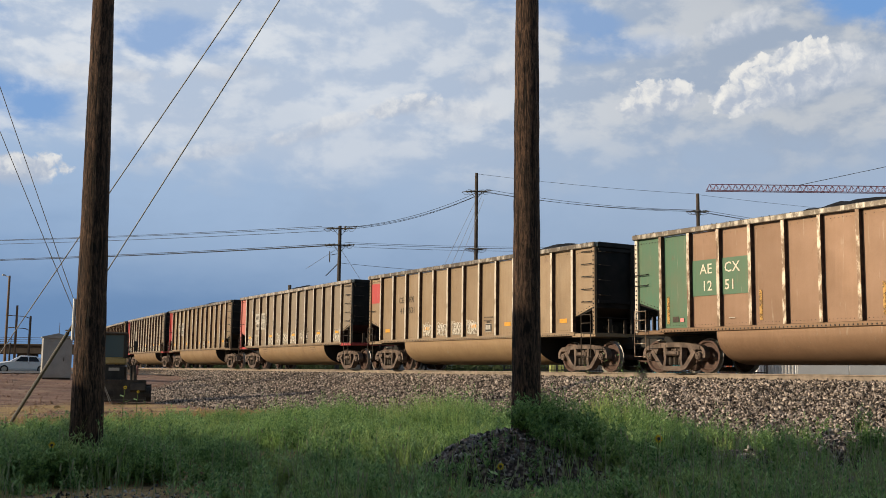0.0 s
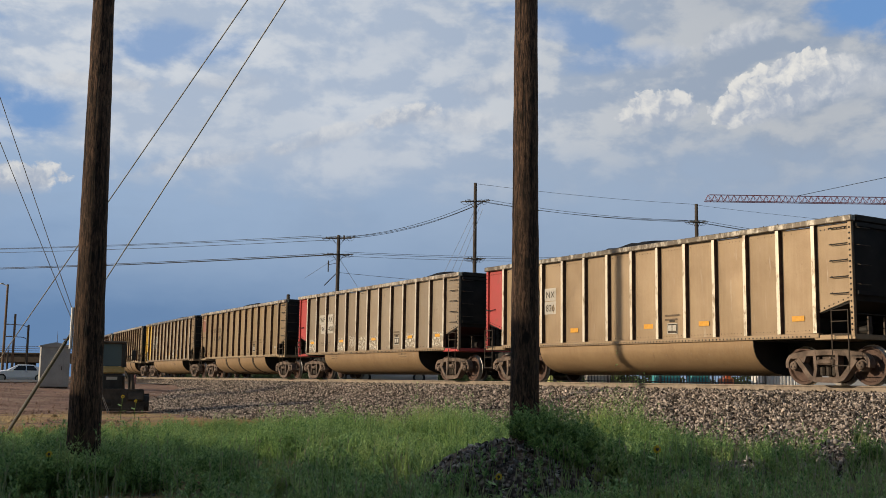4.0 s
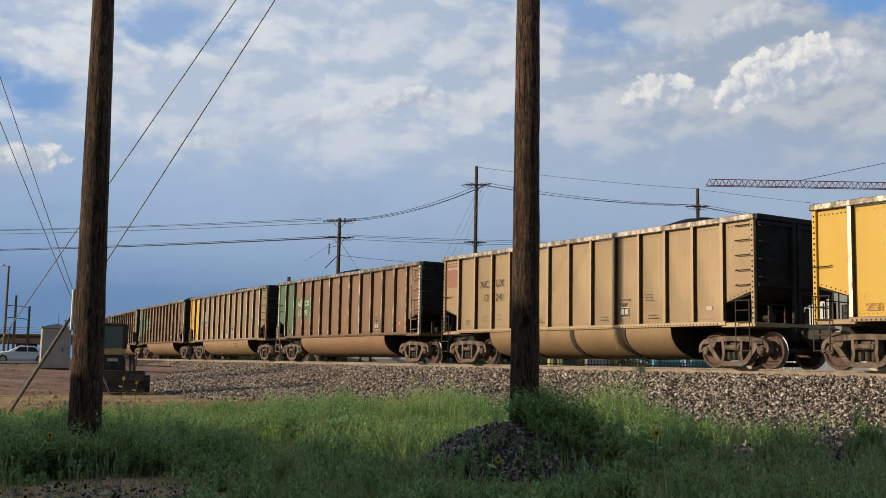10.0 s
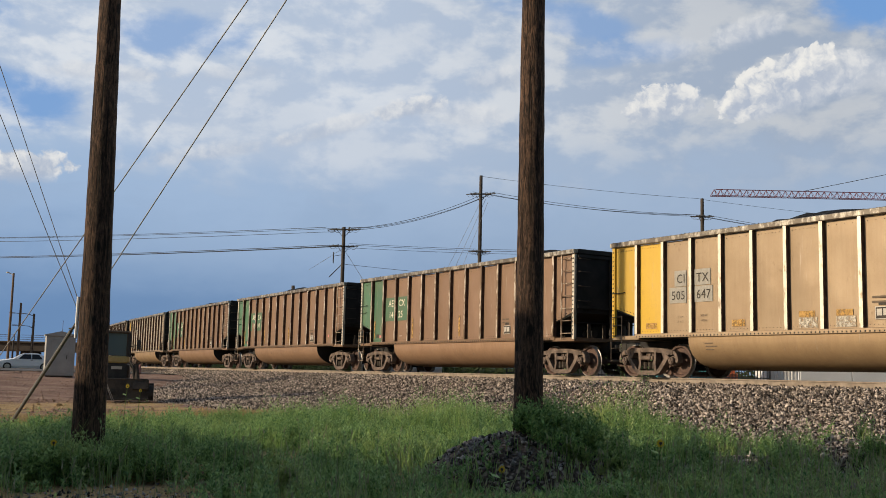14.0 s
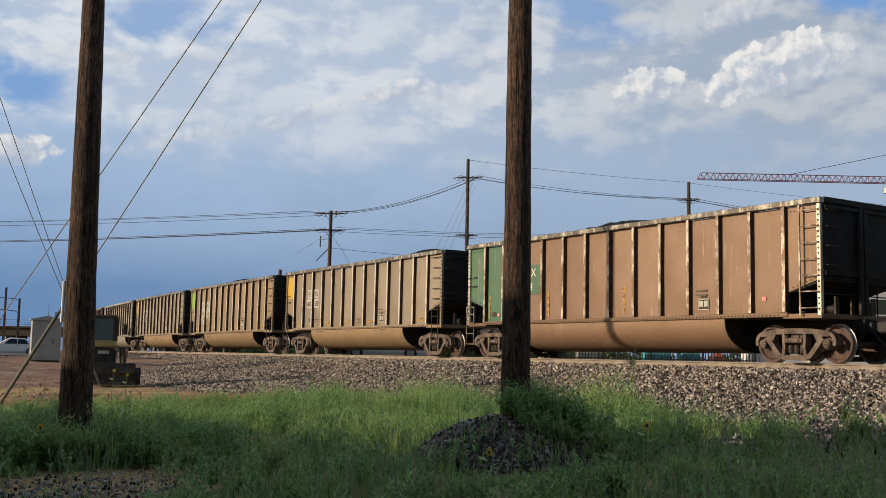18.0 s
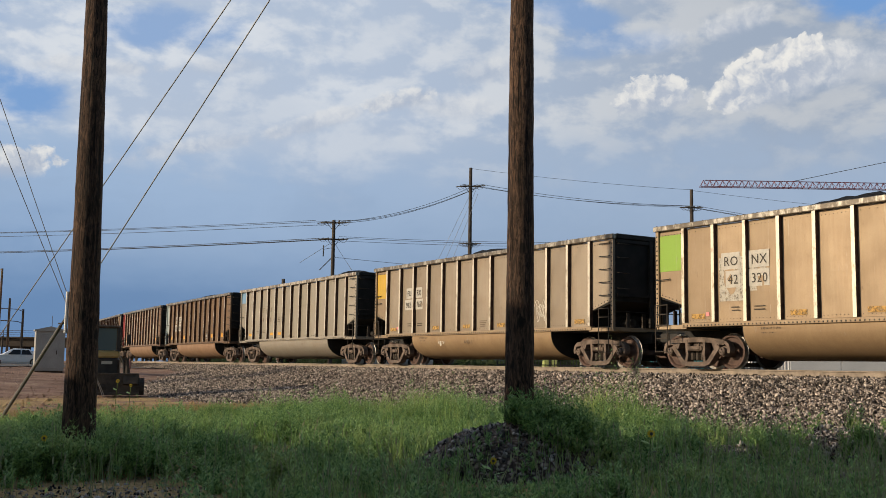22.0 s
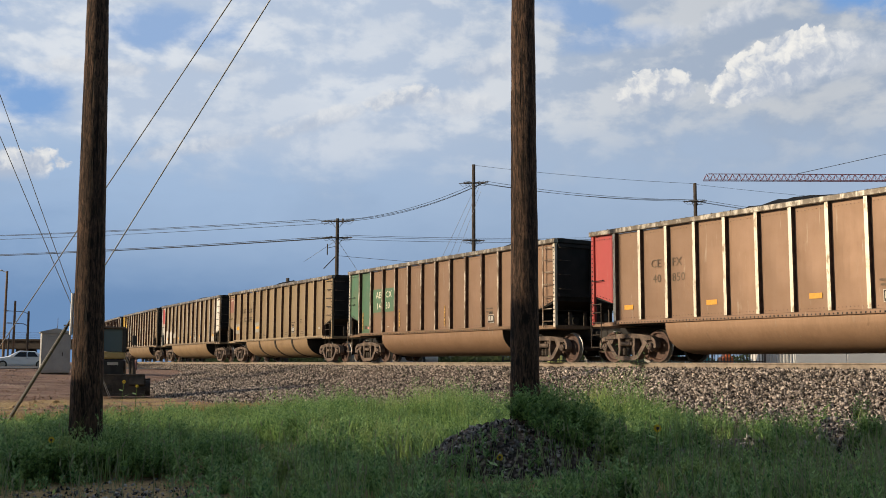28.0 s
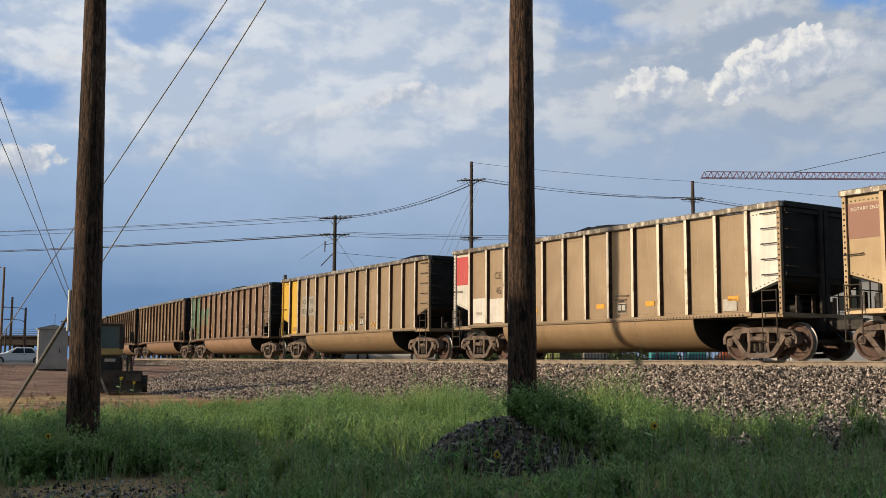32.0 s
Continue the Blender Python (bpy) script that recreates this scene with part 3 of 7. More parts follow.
def bolts(m, pts, y, r=0.016, k=0, h=0.014):
    for x, z in pts:
        p = [(x - r, y, z - r), (x + r, y, z - r), (x + r, y, z + r), (x - r, y, z + r)]
        q = [(a * 0.5 + x * 0.5, y - h, c * 0.5 + z * 0.5) for a, b, c in p]
        m.add(p + q, [(0, 1, 5, 4), (1, 2, 6, 5), (2, 3, 7, 6), (3, 0, 4, 7), (4, 5, 6, 7)], k)


def panel_mesh(seed, rows_of_bolts):
    """A side sheet between two ribs, slightly buckled, with bolts along head and foot. Local x from 0 to BAY."""
    rnd, m = random.Random(seed), Mesh()
    nx, nz = 7, 8
    ph, am = rnd.uniform(0, 6), rnd.uniform(0.006, 0.022)
    pts = []
    for j in range(nz):
        for i in range(nx):
            u, w = i / (nx - 1), j / (nz - 1)
            y = -am * math.sin(math.pi * u) * math.sin(math.pi * w) * (1 + 0.7 * math.sin(ph + 5 * w + 2 * u)) if 0 < i < nx - 1 and 0 < j < nz - 1 else 0
            pts.append((u * BAY, -1.455 + y, SILL + w * (3.72 - SILL)))
    back = [(x, -1.435, z) for x, y, z in pts]
    f = [(j * nx + i, j * nx + i + 1, (j + 1) * nx + i + 1, (j + 1) * nx + i) for j in range(nz - 1) for i in range(nx - 1)]
    o = nx * nz
    m.add(pts, f)
    m.add([(0, -1.455, SILL), (BAY, -1.455, SILL), (BAY, -1.455, 3.72), (0, -1.455, 3.72), (0, -1.435, SILL), (BAY, -1.435, SILL), (BAY, -1.435, 3.72), (0, -1.435, 3.72)],
          [(0, 4, 5, 1), (2, 6, 7, 3), (0, 3, 7, 4), (1, 5, 6, 2), (4, 7, 6, 5)])
    xs = [0.14 + 0.76 * i / 7 for i in range(8)]
    bolts(m, [(x, SILL + 0.07) for x in xs] + [(x, 3.62) for x in xs[::rows_of_bolts]], -1.455, 0.0105, 1, 0.010)
    return m.done("panel", TAN, STEEL, smooth=False)


def end_panel_mesh(flip):
    """The outermost sheet: its foot is cut on the slant above the open platform. Local x runs inwards from the car's end."""
    m = Mesh()
    sx = -1 if flip else 1
    zo, zi = 1.98, 1.68
    out = [(0.0, zo), (BAY * 0.93, zi), (BAY, zi), (BAY, 3.72), (0.0, 3.72)]
    m.plate([(sx * x, z) for x, z in out], 1, -1.475, -1.45)
    pts = [(sx * (0.06 + 0.9 * i / 7), zo + (zi - zo) * (0.06 + 0.9 * i / 7) / 0.96 + 0.06) for i in range(8)] + [(sx * (0.1 + 0.11 * i), 3.61) for i in range(8)]
    bolts(m, pts, -1.475, k=1)
    return m.done("end_panel", TAN, BLACK)


def car_meshes():
    s = {}
    for i in range(4):
        s["panel%d" % i] = panel_mesh(i, 1 + i % 2)
    s["endL"], s["endR"] = end_panel_mesh(False), end_panel_mesh(True)
    # hat-section rib; the webs beside its front are coloured dark to hold their shade
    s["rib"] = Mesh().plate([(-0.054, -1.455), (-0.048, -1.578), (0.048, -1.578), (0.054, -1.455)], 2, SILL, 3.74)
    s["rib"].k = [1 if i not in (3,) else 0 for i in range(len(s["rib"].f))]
    s["rib"] = s["rib"].done("rib", RIB, WEB_SHADE)
    # side sheet of the far side in one piece
    s["far_side"] = Mesh().box(-HALF + BAY, HALF - BAY, 1.435, 1.455, SILL, 3.72).box(-HALF, -HALF + BAY, 1.435, 1.455, 1.9, 3.72).box(HALF - BAY, HALF, 1.435, 1.455, 1.9, 3.72).done("far_side", TAN)
    # rim: box beam round the top
    m = Mesh()
    m.block(-HALF - 0.04, HALF + 0.04, -1.6, -1.42, 3.73, TOP, 0.015)
    crumb = random.Random(5)
    for i in range(210):
        x, y, r = crumb.uniform(-HALF, HALF), crumb.uniform(-1.585, -1.44), crumb.uniform(0.008, 0.028)
        m.add([(x - r, y, TOP - 0.002), (x, y - r, TOP - 0.002), (x + r * 1.4, y, TOP - 0.002), (x, y + r, TOP - 0.002), (x, y, TOP + r)], [(0, 1, 4), (1, 2, 4), (2, 3, 4), (3, 0, 4)], 1)
    m.block(-HALF - 0.04, HALF + 0.04, 1.42, 1.6, 3.72, TOP, 0.015)
    s["rim"] = m.done("top_chord", RIM, STEEL)
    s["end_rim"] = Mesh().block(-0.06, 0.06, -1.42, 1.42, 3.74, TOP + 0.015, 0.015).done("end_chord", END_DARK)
    # side sill with a bolted flange
    m = Mesh()
    m.block(-HALF + BAY * 0.92, HALF - BAY * 0.92, -1.55, -1.38, 1.085, SILL, 0.012)
    bolts(m, [(-HALF + BAY + 0.12 * i, 1.125) for i in range(int((2 * HALF - 2 * BAY) / 0.12))], -1.55, 0.02, 1, 0.01)
    s["sill"] = m.done("side_sill", TAN_RIB, BLACK)
    # belly: half an ellipse hung under the floor
    m, n = Mesh(), 18
    arc = [(belly_y(z) * q, z) for q, zs in ((1, BELLY_Z), (-1, BELLY_Z[-2::-1])) for z in zs]
    n = len(arc) - 1
    x0 = HALF - 2.95
    m.v = [(x, y, z) for x in (-x0, x0) for y, z in arc]
    m.f = [(i, i + 1, n + 2 + i, n + 1 + i) for i in range(n)]
    m.k = [0] * n
    s["belly"] = m.done("belly", TAN, smooth=True)
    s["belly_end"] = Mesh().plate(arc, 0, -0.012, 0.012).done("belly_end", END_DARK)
    m = Mesh().plate([(y * 1.018, 1.085 + (z - 1.085) * 1.018) for y, z in arc] + [(y * 0.995, 1.085 + (z - 1.085) * 0.995) for y, z in arc[::-1]], 0, -0.09, 0.09)
    s["belly_band"] = m.done("belly_band", STEEL)
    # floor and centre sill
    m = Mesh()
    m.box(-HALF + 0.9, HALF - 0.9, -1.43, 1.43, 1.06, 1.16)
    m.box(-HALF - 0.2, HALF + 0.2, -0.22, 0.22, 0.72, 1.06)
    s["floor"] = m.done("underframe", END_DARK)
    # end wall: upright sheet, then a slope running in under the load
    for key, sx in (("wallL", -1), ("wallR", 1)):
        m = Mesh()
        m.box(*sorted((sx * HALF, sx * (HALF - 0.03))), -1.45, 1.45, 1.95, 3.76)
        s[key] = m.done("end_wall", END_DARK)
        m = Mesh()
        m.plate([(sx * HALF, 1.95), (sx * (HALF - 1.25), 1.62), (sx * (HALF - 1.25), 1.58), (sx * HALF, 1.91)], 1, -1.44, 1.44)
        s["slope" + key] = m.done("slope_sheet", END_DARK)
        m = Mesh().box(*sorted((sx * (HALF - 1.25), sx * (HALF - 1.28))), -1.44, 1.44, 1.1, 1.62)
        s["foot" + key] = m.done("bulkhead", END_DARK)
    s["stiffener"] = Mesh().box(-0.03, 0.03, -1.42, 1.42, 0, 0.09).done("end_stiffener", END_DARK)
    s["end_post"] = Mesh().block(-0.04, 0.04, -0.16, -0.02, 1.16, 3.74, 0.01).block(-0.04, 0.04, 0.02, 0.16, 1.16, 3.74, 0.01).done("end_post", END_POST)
    s["end_grab"] = Mesh().path([(0, -1.38, 0), (0.09, -1.38, -0.02), (0.09, -0.98, -0.02), (0, -0.98, 0)], 0.014).done("end_grab", STEEL)
    # platform, corner post, ladder, grab irons
    m = Mesh()
    m.block(0.0, 1.1, -1.52, 1.52, 1.04, 1.16, 0.01)
    s["platform"] = m.done("end_platform", TAN_RIB)
    m = Mesh()
    m.block(-0.055, 0.055, -1.54, -1.44, 1.10, 3.74, 0.008)
    bolts(m, [(0, 1.25 + 0.13 * i) for i in range(19)], -1.54, 0.022, 1, 0.02)
    s["post"] = m.done("corner_post", TAN_RIB, BLACK)
    m = Mesh()
    for x in (-0.22, 0.22):
        m.rod((x, -1.6, 0.42), (x, -1.6, 1.72), 0.014, 6)
    for z in (0.44, 0.80, 1.16, 1.45, 1.70):
        m.rod((-0.22, -1.6, z), (0.22, -1.6, z), 0.014, 6)
    s["step"] = m.done("step_ladder", STEEL)
    m = Mesh()
    m.block(-0.235, -0.195, -1.625, -1.585, 1.1, 3.72, 0.006)
    for i in range(7):
        m.rod((-0.25, -1.61, 1.28 + 0.385 * i), (0.27, -1.61, 1.28 + 0.385 * i), 0.016, 6)
    for z in (1.2, 2.4, 3.6):
        m.rod((-0.215, -1.6, z), (-0.215, -1.46, z), 0.014, 6)
    s["ladder"] = m.done("tall_ladder", RIB)
    s["grab"] = Mesh().path([(-0.23, -1.46, 0), (-0.23, -1.56, -0.03), (0.23, -1.56, -0.03), (0.23, -1.46, 0)], 0.014).done("grab_iron", BLACK)
    # platform gear: brake cylinder, valves, rods, chain lever
    m = Mesh()
    m.rod((0.35, -0.5, 1.35), (0.95, -0.5, 1.35), 0.16, 12)
    m.rod((0.45, 0.35, 1.32), (0.9, 0.35, 1.32), 0.13, 12)
    m.block(0.5, 0.75, -1.15, -0.9, 1.16, 1.52, 0.02)
    m.rod((0.12, -1.25, 1.16), (0.12, -1.25, 1.75), 0.018, 6)
    m.rod((0.12, -0.75, 1.16), (0.12, -0.75, 1.95), 0.018, 6)
    m.rod((0.05, -1.4, 1.62), (0.05, 1.4, 1.62), 0.016, 6)
    s["gear"] = m.done("brake_gear", BLACK)
    m = Mesh()
    m.box(-0.02, 0.02, -0.06, 0.06, 1.16, 1.58)
    s["lever"] = m.done("brake_bracket", STEEL)
    m = Mesh()
    m.block(0.0, 0.62, -0.1, 0.1, 0.76, 0.98, 0.02)
    m.block(0.5, 0.88, -0.17, 0.17, 0.72, 1.02, 0.04)
    m.path([(0.1, 0.25, 0.75), (0.4, 0.3, 0.42), (0.75, 0.22, 0.5)], 0.03)
    s["coupler"] = m.done("coupler", BLACK)
    # coal heaps with a crest, uneven, in three shapes
    for v in range(3):
        m, nx, ny = Mesh(), 60, 11
        for j in range(ny):
            for i in range(nx):
                u, w = i / (nx - 1), j / (ny - 1)
                wave = 0.78 + 0.22 * math.sin((5 + 2 * v) * u + 2.1 * v) + 0.12 * math.sin(17 * u + v)
                crest = 0.67 * math.sin(math.pi * w) ** 0.9 * min(1, 5 * u, 5 * (1 - u)) * wave
                m.v.append(((u - 0.5) * (2 * HALF - 0.1), (w - 0.5) * 2.86, 3.50 + crest + 0.10 * noise.noise(Vector((u * 31, w * 8, v))) + 0.05 * noise.noise(Vector((u * 90, w * 20, v)))))
        m.f = [(j * nx + i, j * nx + i + 1, (j + 1) * nx + i + 1, (j + 1) * nx + i) for j in range(ny - 1) for i in range(nx - 1)]
        m.k = [0] * len(m.f)
        s["coal%d" % v] = m.done("coal_load", COAL)
    # trucks
    m = Mesh()
    m.block(-0.2, 0.2, -1.05, 1.05, 0.42, 0.72, 0.03)
    s["bolster"] = m.done("truck", TRUCK)
    # Black block stands for brake beams and the shade behind the side frame
    s["beam"] = Mesh().block(-0.43, 0.43, -0.90, -0.66, 0.22, 0.74, 0.03).done("brake_beam", BLACK)
    m = Mesh()
    y0, y1 = -1.16, -0.96

    def web(points, wide, a=y0, b=y1):
        """A cast bar of even width along a bent line, with the outline rounded by its many points."""
        left, right = [], []
        for i, p in enumerate(points):
            u = Vector(points[min(i + 1, len(points) - 1)]) - Vector(points[max(i - 1, 0)])
            u.normalize()
            left.append((p[0] - u.y * wide / 2, p[1] + u.x * wide / 2))
            right.append((p[0] + u.y * wide / 2, p[1] - u.x * wide / 2))
        for i in range(len(points) - 1):
            m.plate([left[i], left[i + 1], right[i + 1], right[i]], 1, a, b)

    arch = [(0.92 + 0.205 * math.cos(radians(q)), 0.50 + 0.205 * math.sin(radians(q))) for q in range(-25, 206, 21)]
    for sx in (-1, 1):
        web([(sx * x, z) for x, z in arch], 0.09)
        web([(sx * x, z) for x, z in ((0.98, 0.685), (0.76, 0.71), (0.55, 0.745), (0.28, 0.76), (0.0, 0.765))], 0.13, y0 - 0.012, y1)
        web([(sx * x, z) for x, z in ((0.80, 0.60), (0.66, 0.43), (0.54, 0.28), (0.44, 0.17), (0.30, 0.125), (0.0, 0.12))], 0.125, y0 - 0.016, y1)
        web([(sx * x, z) for x, z in ((0.315, 0.75), (0.30, 0.55), (0.29, 0.36), (0.33, 0.16))], 0.085, y0 - 0.02, y1)
        web([(sx * 0.62, 0.72), (sx * 0.70, 0.56)], 0.16, y0 - 0.005, y1)
        m.lathe([(-0.2, 0.0), (-0.2, 0.085), (-0.18, 0.105), (-0.10, 0.11), (-0.09, 0.135), (0.1, 0.135)], 16, (sx * 0.92, y1 - 0.04, 0.457))
        for q in range(3):
            a = radians(90 + 120 * q)
            m.rod((sx * 0.92 + 0.055 * math.cos(a), y1 - 0.262, 0.457 + 0.055 * math.sin(a)), (sx * 0.92 + 0.055 * math.cos(a), y1 - 0.235, 0.457 + 0.055 * math.sin(a)), 0.018, 6)
    m.block(-0.26, 0.26, y0 - 0.06, y1, 0.475, 0.60, 0.02)
    m.block(-0.19, 0.19, y0 - 0.085, y0 - 0.058, 0.50, 0.575, 0.008)
    for x in (-0.17, 0.17):
        m.rod((x, y0 - 0.05, 0.60), (x, y0 - 0.05, 0.66), 0.03, 8)
    s["side_frame"] = m.done("side_frame", TRUCK)
    m = Mesh().lathe([(0.225 + 0.0225 * i, r) for i in range(10) for r in ((0.062, 0.075) if i % 2 else (0.075, 0.062))], 7)
    m.v = [(x, z - 1.06, y) for x, y, z in m.v]
    s["spring"] = m.done("spring", STEEL)
    m = Mesh()
    for sy in (-1, 1):
        y = 0.755 * sy
        prof = [(-0.07, 0.0), (-0.07, 0.11), (-0.02, 0.14), (-0.005, 0.36), (-0.065, 0.39), (-0.065, 0.448)]
        tread = [(-0.065, 0.448), (0.035, 0.457), (0.045, 0.485), (0.065, 0.485), (0.07, 0.40)]
        inner = [(0.07, 0.40), (0.03, 0.36), (0.03, 0.14), (0.08, 0.11), (0.08, 0.0)]
        for pr, k in ((prof, 0), (tread, 1), (inner, 0)):
            m.lathe([(y + (q if sy < 0 else -q), r) for q, r in pr], 32, k=k)
    m.rod((0, -0.95, 0), (0, 0.95, 0), 0.085, 12)
    m.rod((0, -1.185, 0), (0, -1.16, 0), 0.07, 6)
    for a in range(3):
        m.rod((0.05 * math.sin(a * 2.1), -1.20, 0.05 * math.cos(a * 2.1)), (0.05 * math.sin(a * 2.1), -1.18, 0.05 * math.cos(a * 2.1)), 0.016, 5)
    s["wheelset"] = m.done("wheelset", WHEEL, TREAD)
    return s


SHAPES = car_meshes()
_texts = {}


def letters(text, height, spacing=1.0, bold=0.0, squeeze=0.95):
    """Flat lettering of a given capital height in the x-z plane, its lower left corner at the origin, facing -y."""
    key = (text, height, spacing, bold, squeeze)
    if key not in _texts:
        cu = bpy.data.curves.new("lettering", "FONT")
        cu.body, cu.size, cu.resolution_u, cu.space_character, cu.extrude = text, height / 0.73, 2, spacing * 1.06, 0.0
        cu.offset = bold * height
        ob = bpy.data.objects.new("lettering", cu)
        scene.collection.objects.link(ob)
        bpy.context.view_layer.update()
        me = bpy.data.meshes.new_from_object(ob.evaluated_get(bpy.context.evaluated_depsgraph_get()))
        bpy.data.objects.remove(ob)
        me.transform(Matrix.Rotation(radians(90), 4, "X") @ Matrix.Diagonal((squeeze, 1, 1, 1)))
        me.materials.clear()
        me.materials.append(INK)
        me.name = "lettering"
        _texts[key] = me
    return _texts[key]


def sticker(w, h, mat, key=[0]):
    return Mesh().box(0, w, -0.004, 0, 0, h).done("patch", mat)


_stick = {}


def patch(car, name, x, z, w, h, mat, label="", y=-1.478):
    """A thin sheet of paint or a decal on the near side; x from the car's left end."""
    key = (round(w, 3), round(h, 3), mat.name)
    if key not in _stick:
        _stick[key] = sticker(w, h, mat)
    return part(name, _stick[key], car, at(-HALF + x, y, z), label)


def text(car, s, x, z, h, mat, y=-1.49, spacing=1.0, bold=0.0, squeeze=0.95):
    return part("lettering", letters(s, h, spacing, bold, squeeze), car, at(-HALF + x, y, z), mat=mat)


def belly_text(car, x, lines):
    """Short readable lines high on the belly, one under the other."""
    for i, line in enumerate(lines):
        z = 0.98 - 0.095 * i
        part("lettering", letters(line, 0.058), car, at(-HALF + x * BAY, belly_y(z) - 0.008, z, rx=-4 - 4 * i), mat=INK)


def mark(car, left, right, z1, z2, h, mat, back=None, gap=0.10, bold=0.0, squeeze=0.95):
    """Reporting mark and number, split by the rib between the third and the fourth bay; left and right are (upper, lower) pairs."""
    rib = 3 * BAY
    for (a, b), inner in ((left, True), (right, False)):
        for s, z in ((a, z1), (b, z2)):
            if not s:
                continue
            me = letters(s, h, 1.0, bold, squeeze)
            w = max(v.co.x for v in me.vertices)
            x = rib - gap - w - 0.18 if inner else rib + gap + 0.04
            if back:
                patch(car, "stencil_patch", x - 0.08, z - 0.09, w + 0.14, h + 0.18, back)
            text(car, s, x, z, h, mat, bold=bold, squeeze=squeeze)


def small_print(car, x, z, w, lines, mat=FAINT, y=-1.49, dz=0.08, h=0.024):
    """Lines of print too small to read, as bars."""
    rnd = random.Random(int(x * 100) + lines)
    for i in range(lines):
        zz = z - i * dz
        patch(car, "print_bar", x + rnd.uniform(0, 0.04), zz, w * rnd.choice((0.7, 0.85, 1.0)), h, mat, y=y if zz > 1.1 else belly_y(zz + h) - 0.006)


def data_box(car, x, z, w=0.34, h=0.40):
    """The black-and-white consolidated stencil."""
    patch(car, "stencil_border", x - 0.02, z - 0.02, w + 0.04, h * 0.62 + 0.04, PATCH)
    patch(car, "stencil_block", x, z, w, h * 0.62, INK, y=-1.482)
    for q in (0.07, 0.55):
        patch(car, "stencil_patch", x + w * q, z + h * 0.16, w * 0.38, h * 0.38, PATCH, y=-1.486)
    patch(car, "stencil_block", x + w * 0.2, z + h * 0.74, w * 0.6, 0.07, INK)
    small_print(car, x - 0.1, z + h + 0.06, w + 0.2, 2, FAINT, dz=0.11, h=0.045)


def scrawl(car, x, z, w, h, seed, mat=CHALK, y=-1.486):
    """A chalky spray scribble."""
    rnd, m = random.Random(seed), Mesh()
    a, b, c = rnd.uniform(0, 6), rnd.uniform(2.2, 3.4), rnd.uniform(0.8, 1.6)
    for q in range(2):
        pts = []
        for i in range(46):
            u = i / 45
            pts.append((w * (0.12 + 0.76 * u) + 0.16 * w * math.sin(b * 6.3 * u + a + q), h * (0.5 + 0.36 * math.cos(b * 6.3 * u + a + 2 * q) + 0.14 * math.sin(c * 9 * u + q))))
        for (xa, za), (xb, zb) in zip(pts, pts[1:]):
            m.rod((xa, 0, za), (xb, 0, zb), 0.009, 4, caps=False)
    me = m.done("scrawl", mat)
    for v in me.vertices:
        v.co.y *= 0.2
    ob = part("spray_scrawl", me, car, at(-HALF + x, y if z > 1.1 else belly_y(z + h) - 0.01, z, rx=0 if z > 1.1 else -12))
    ob["kind"] = "stuff"
    return ob


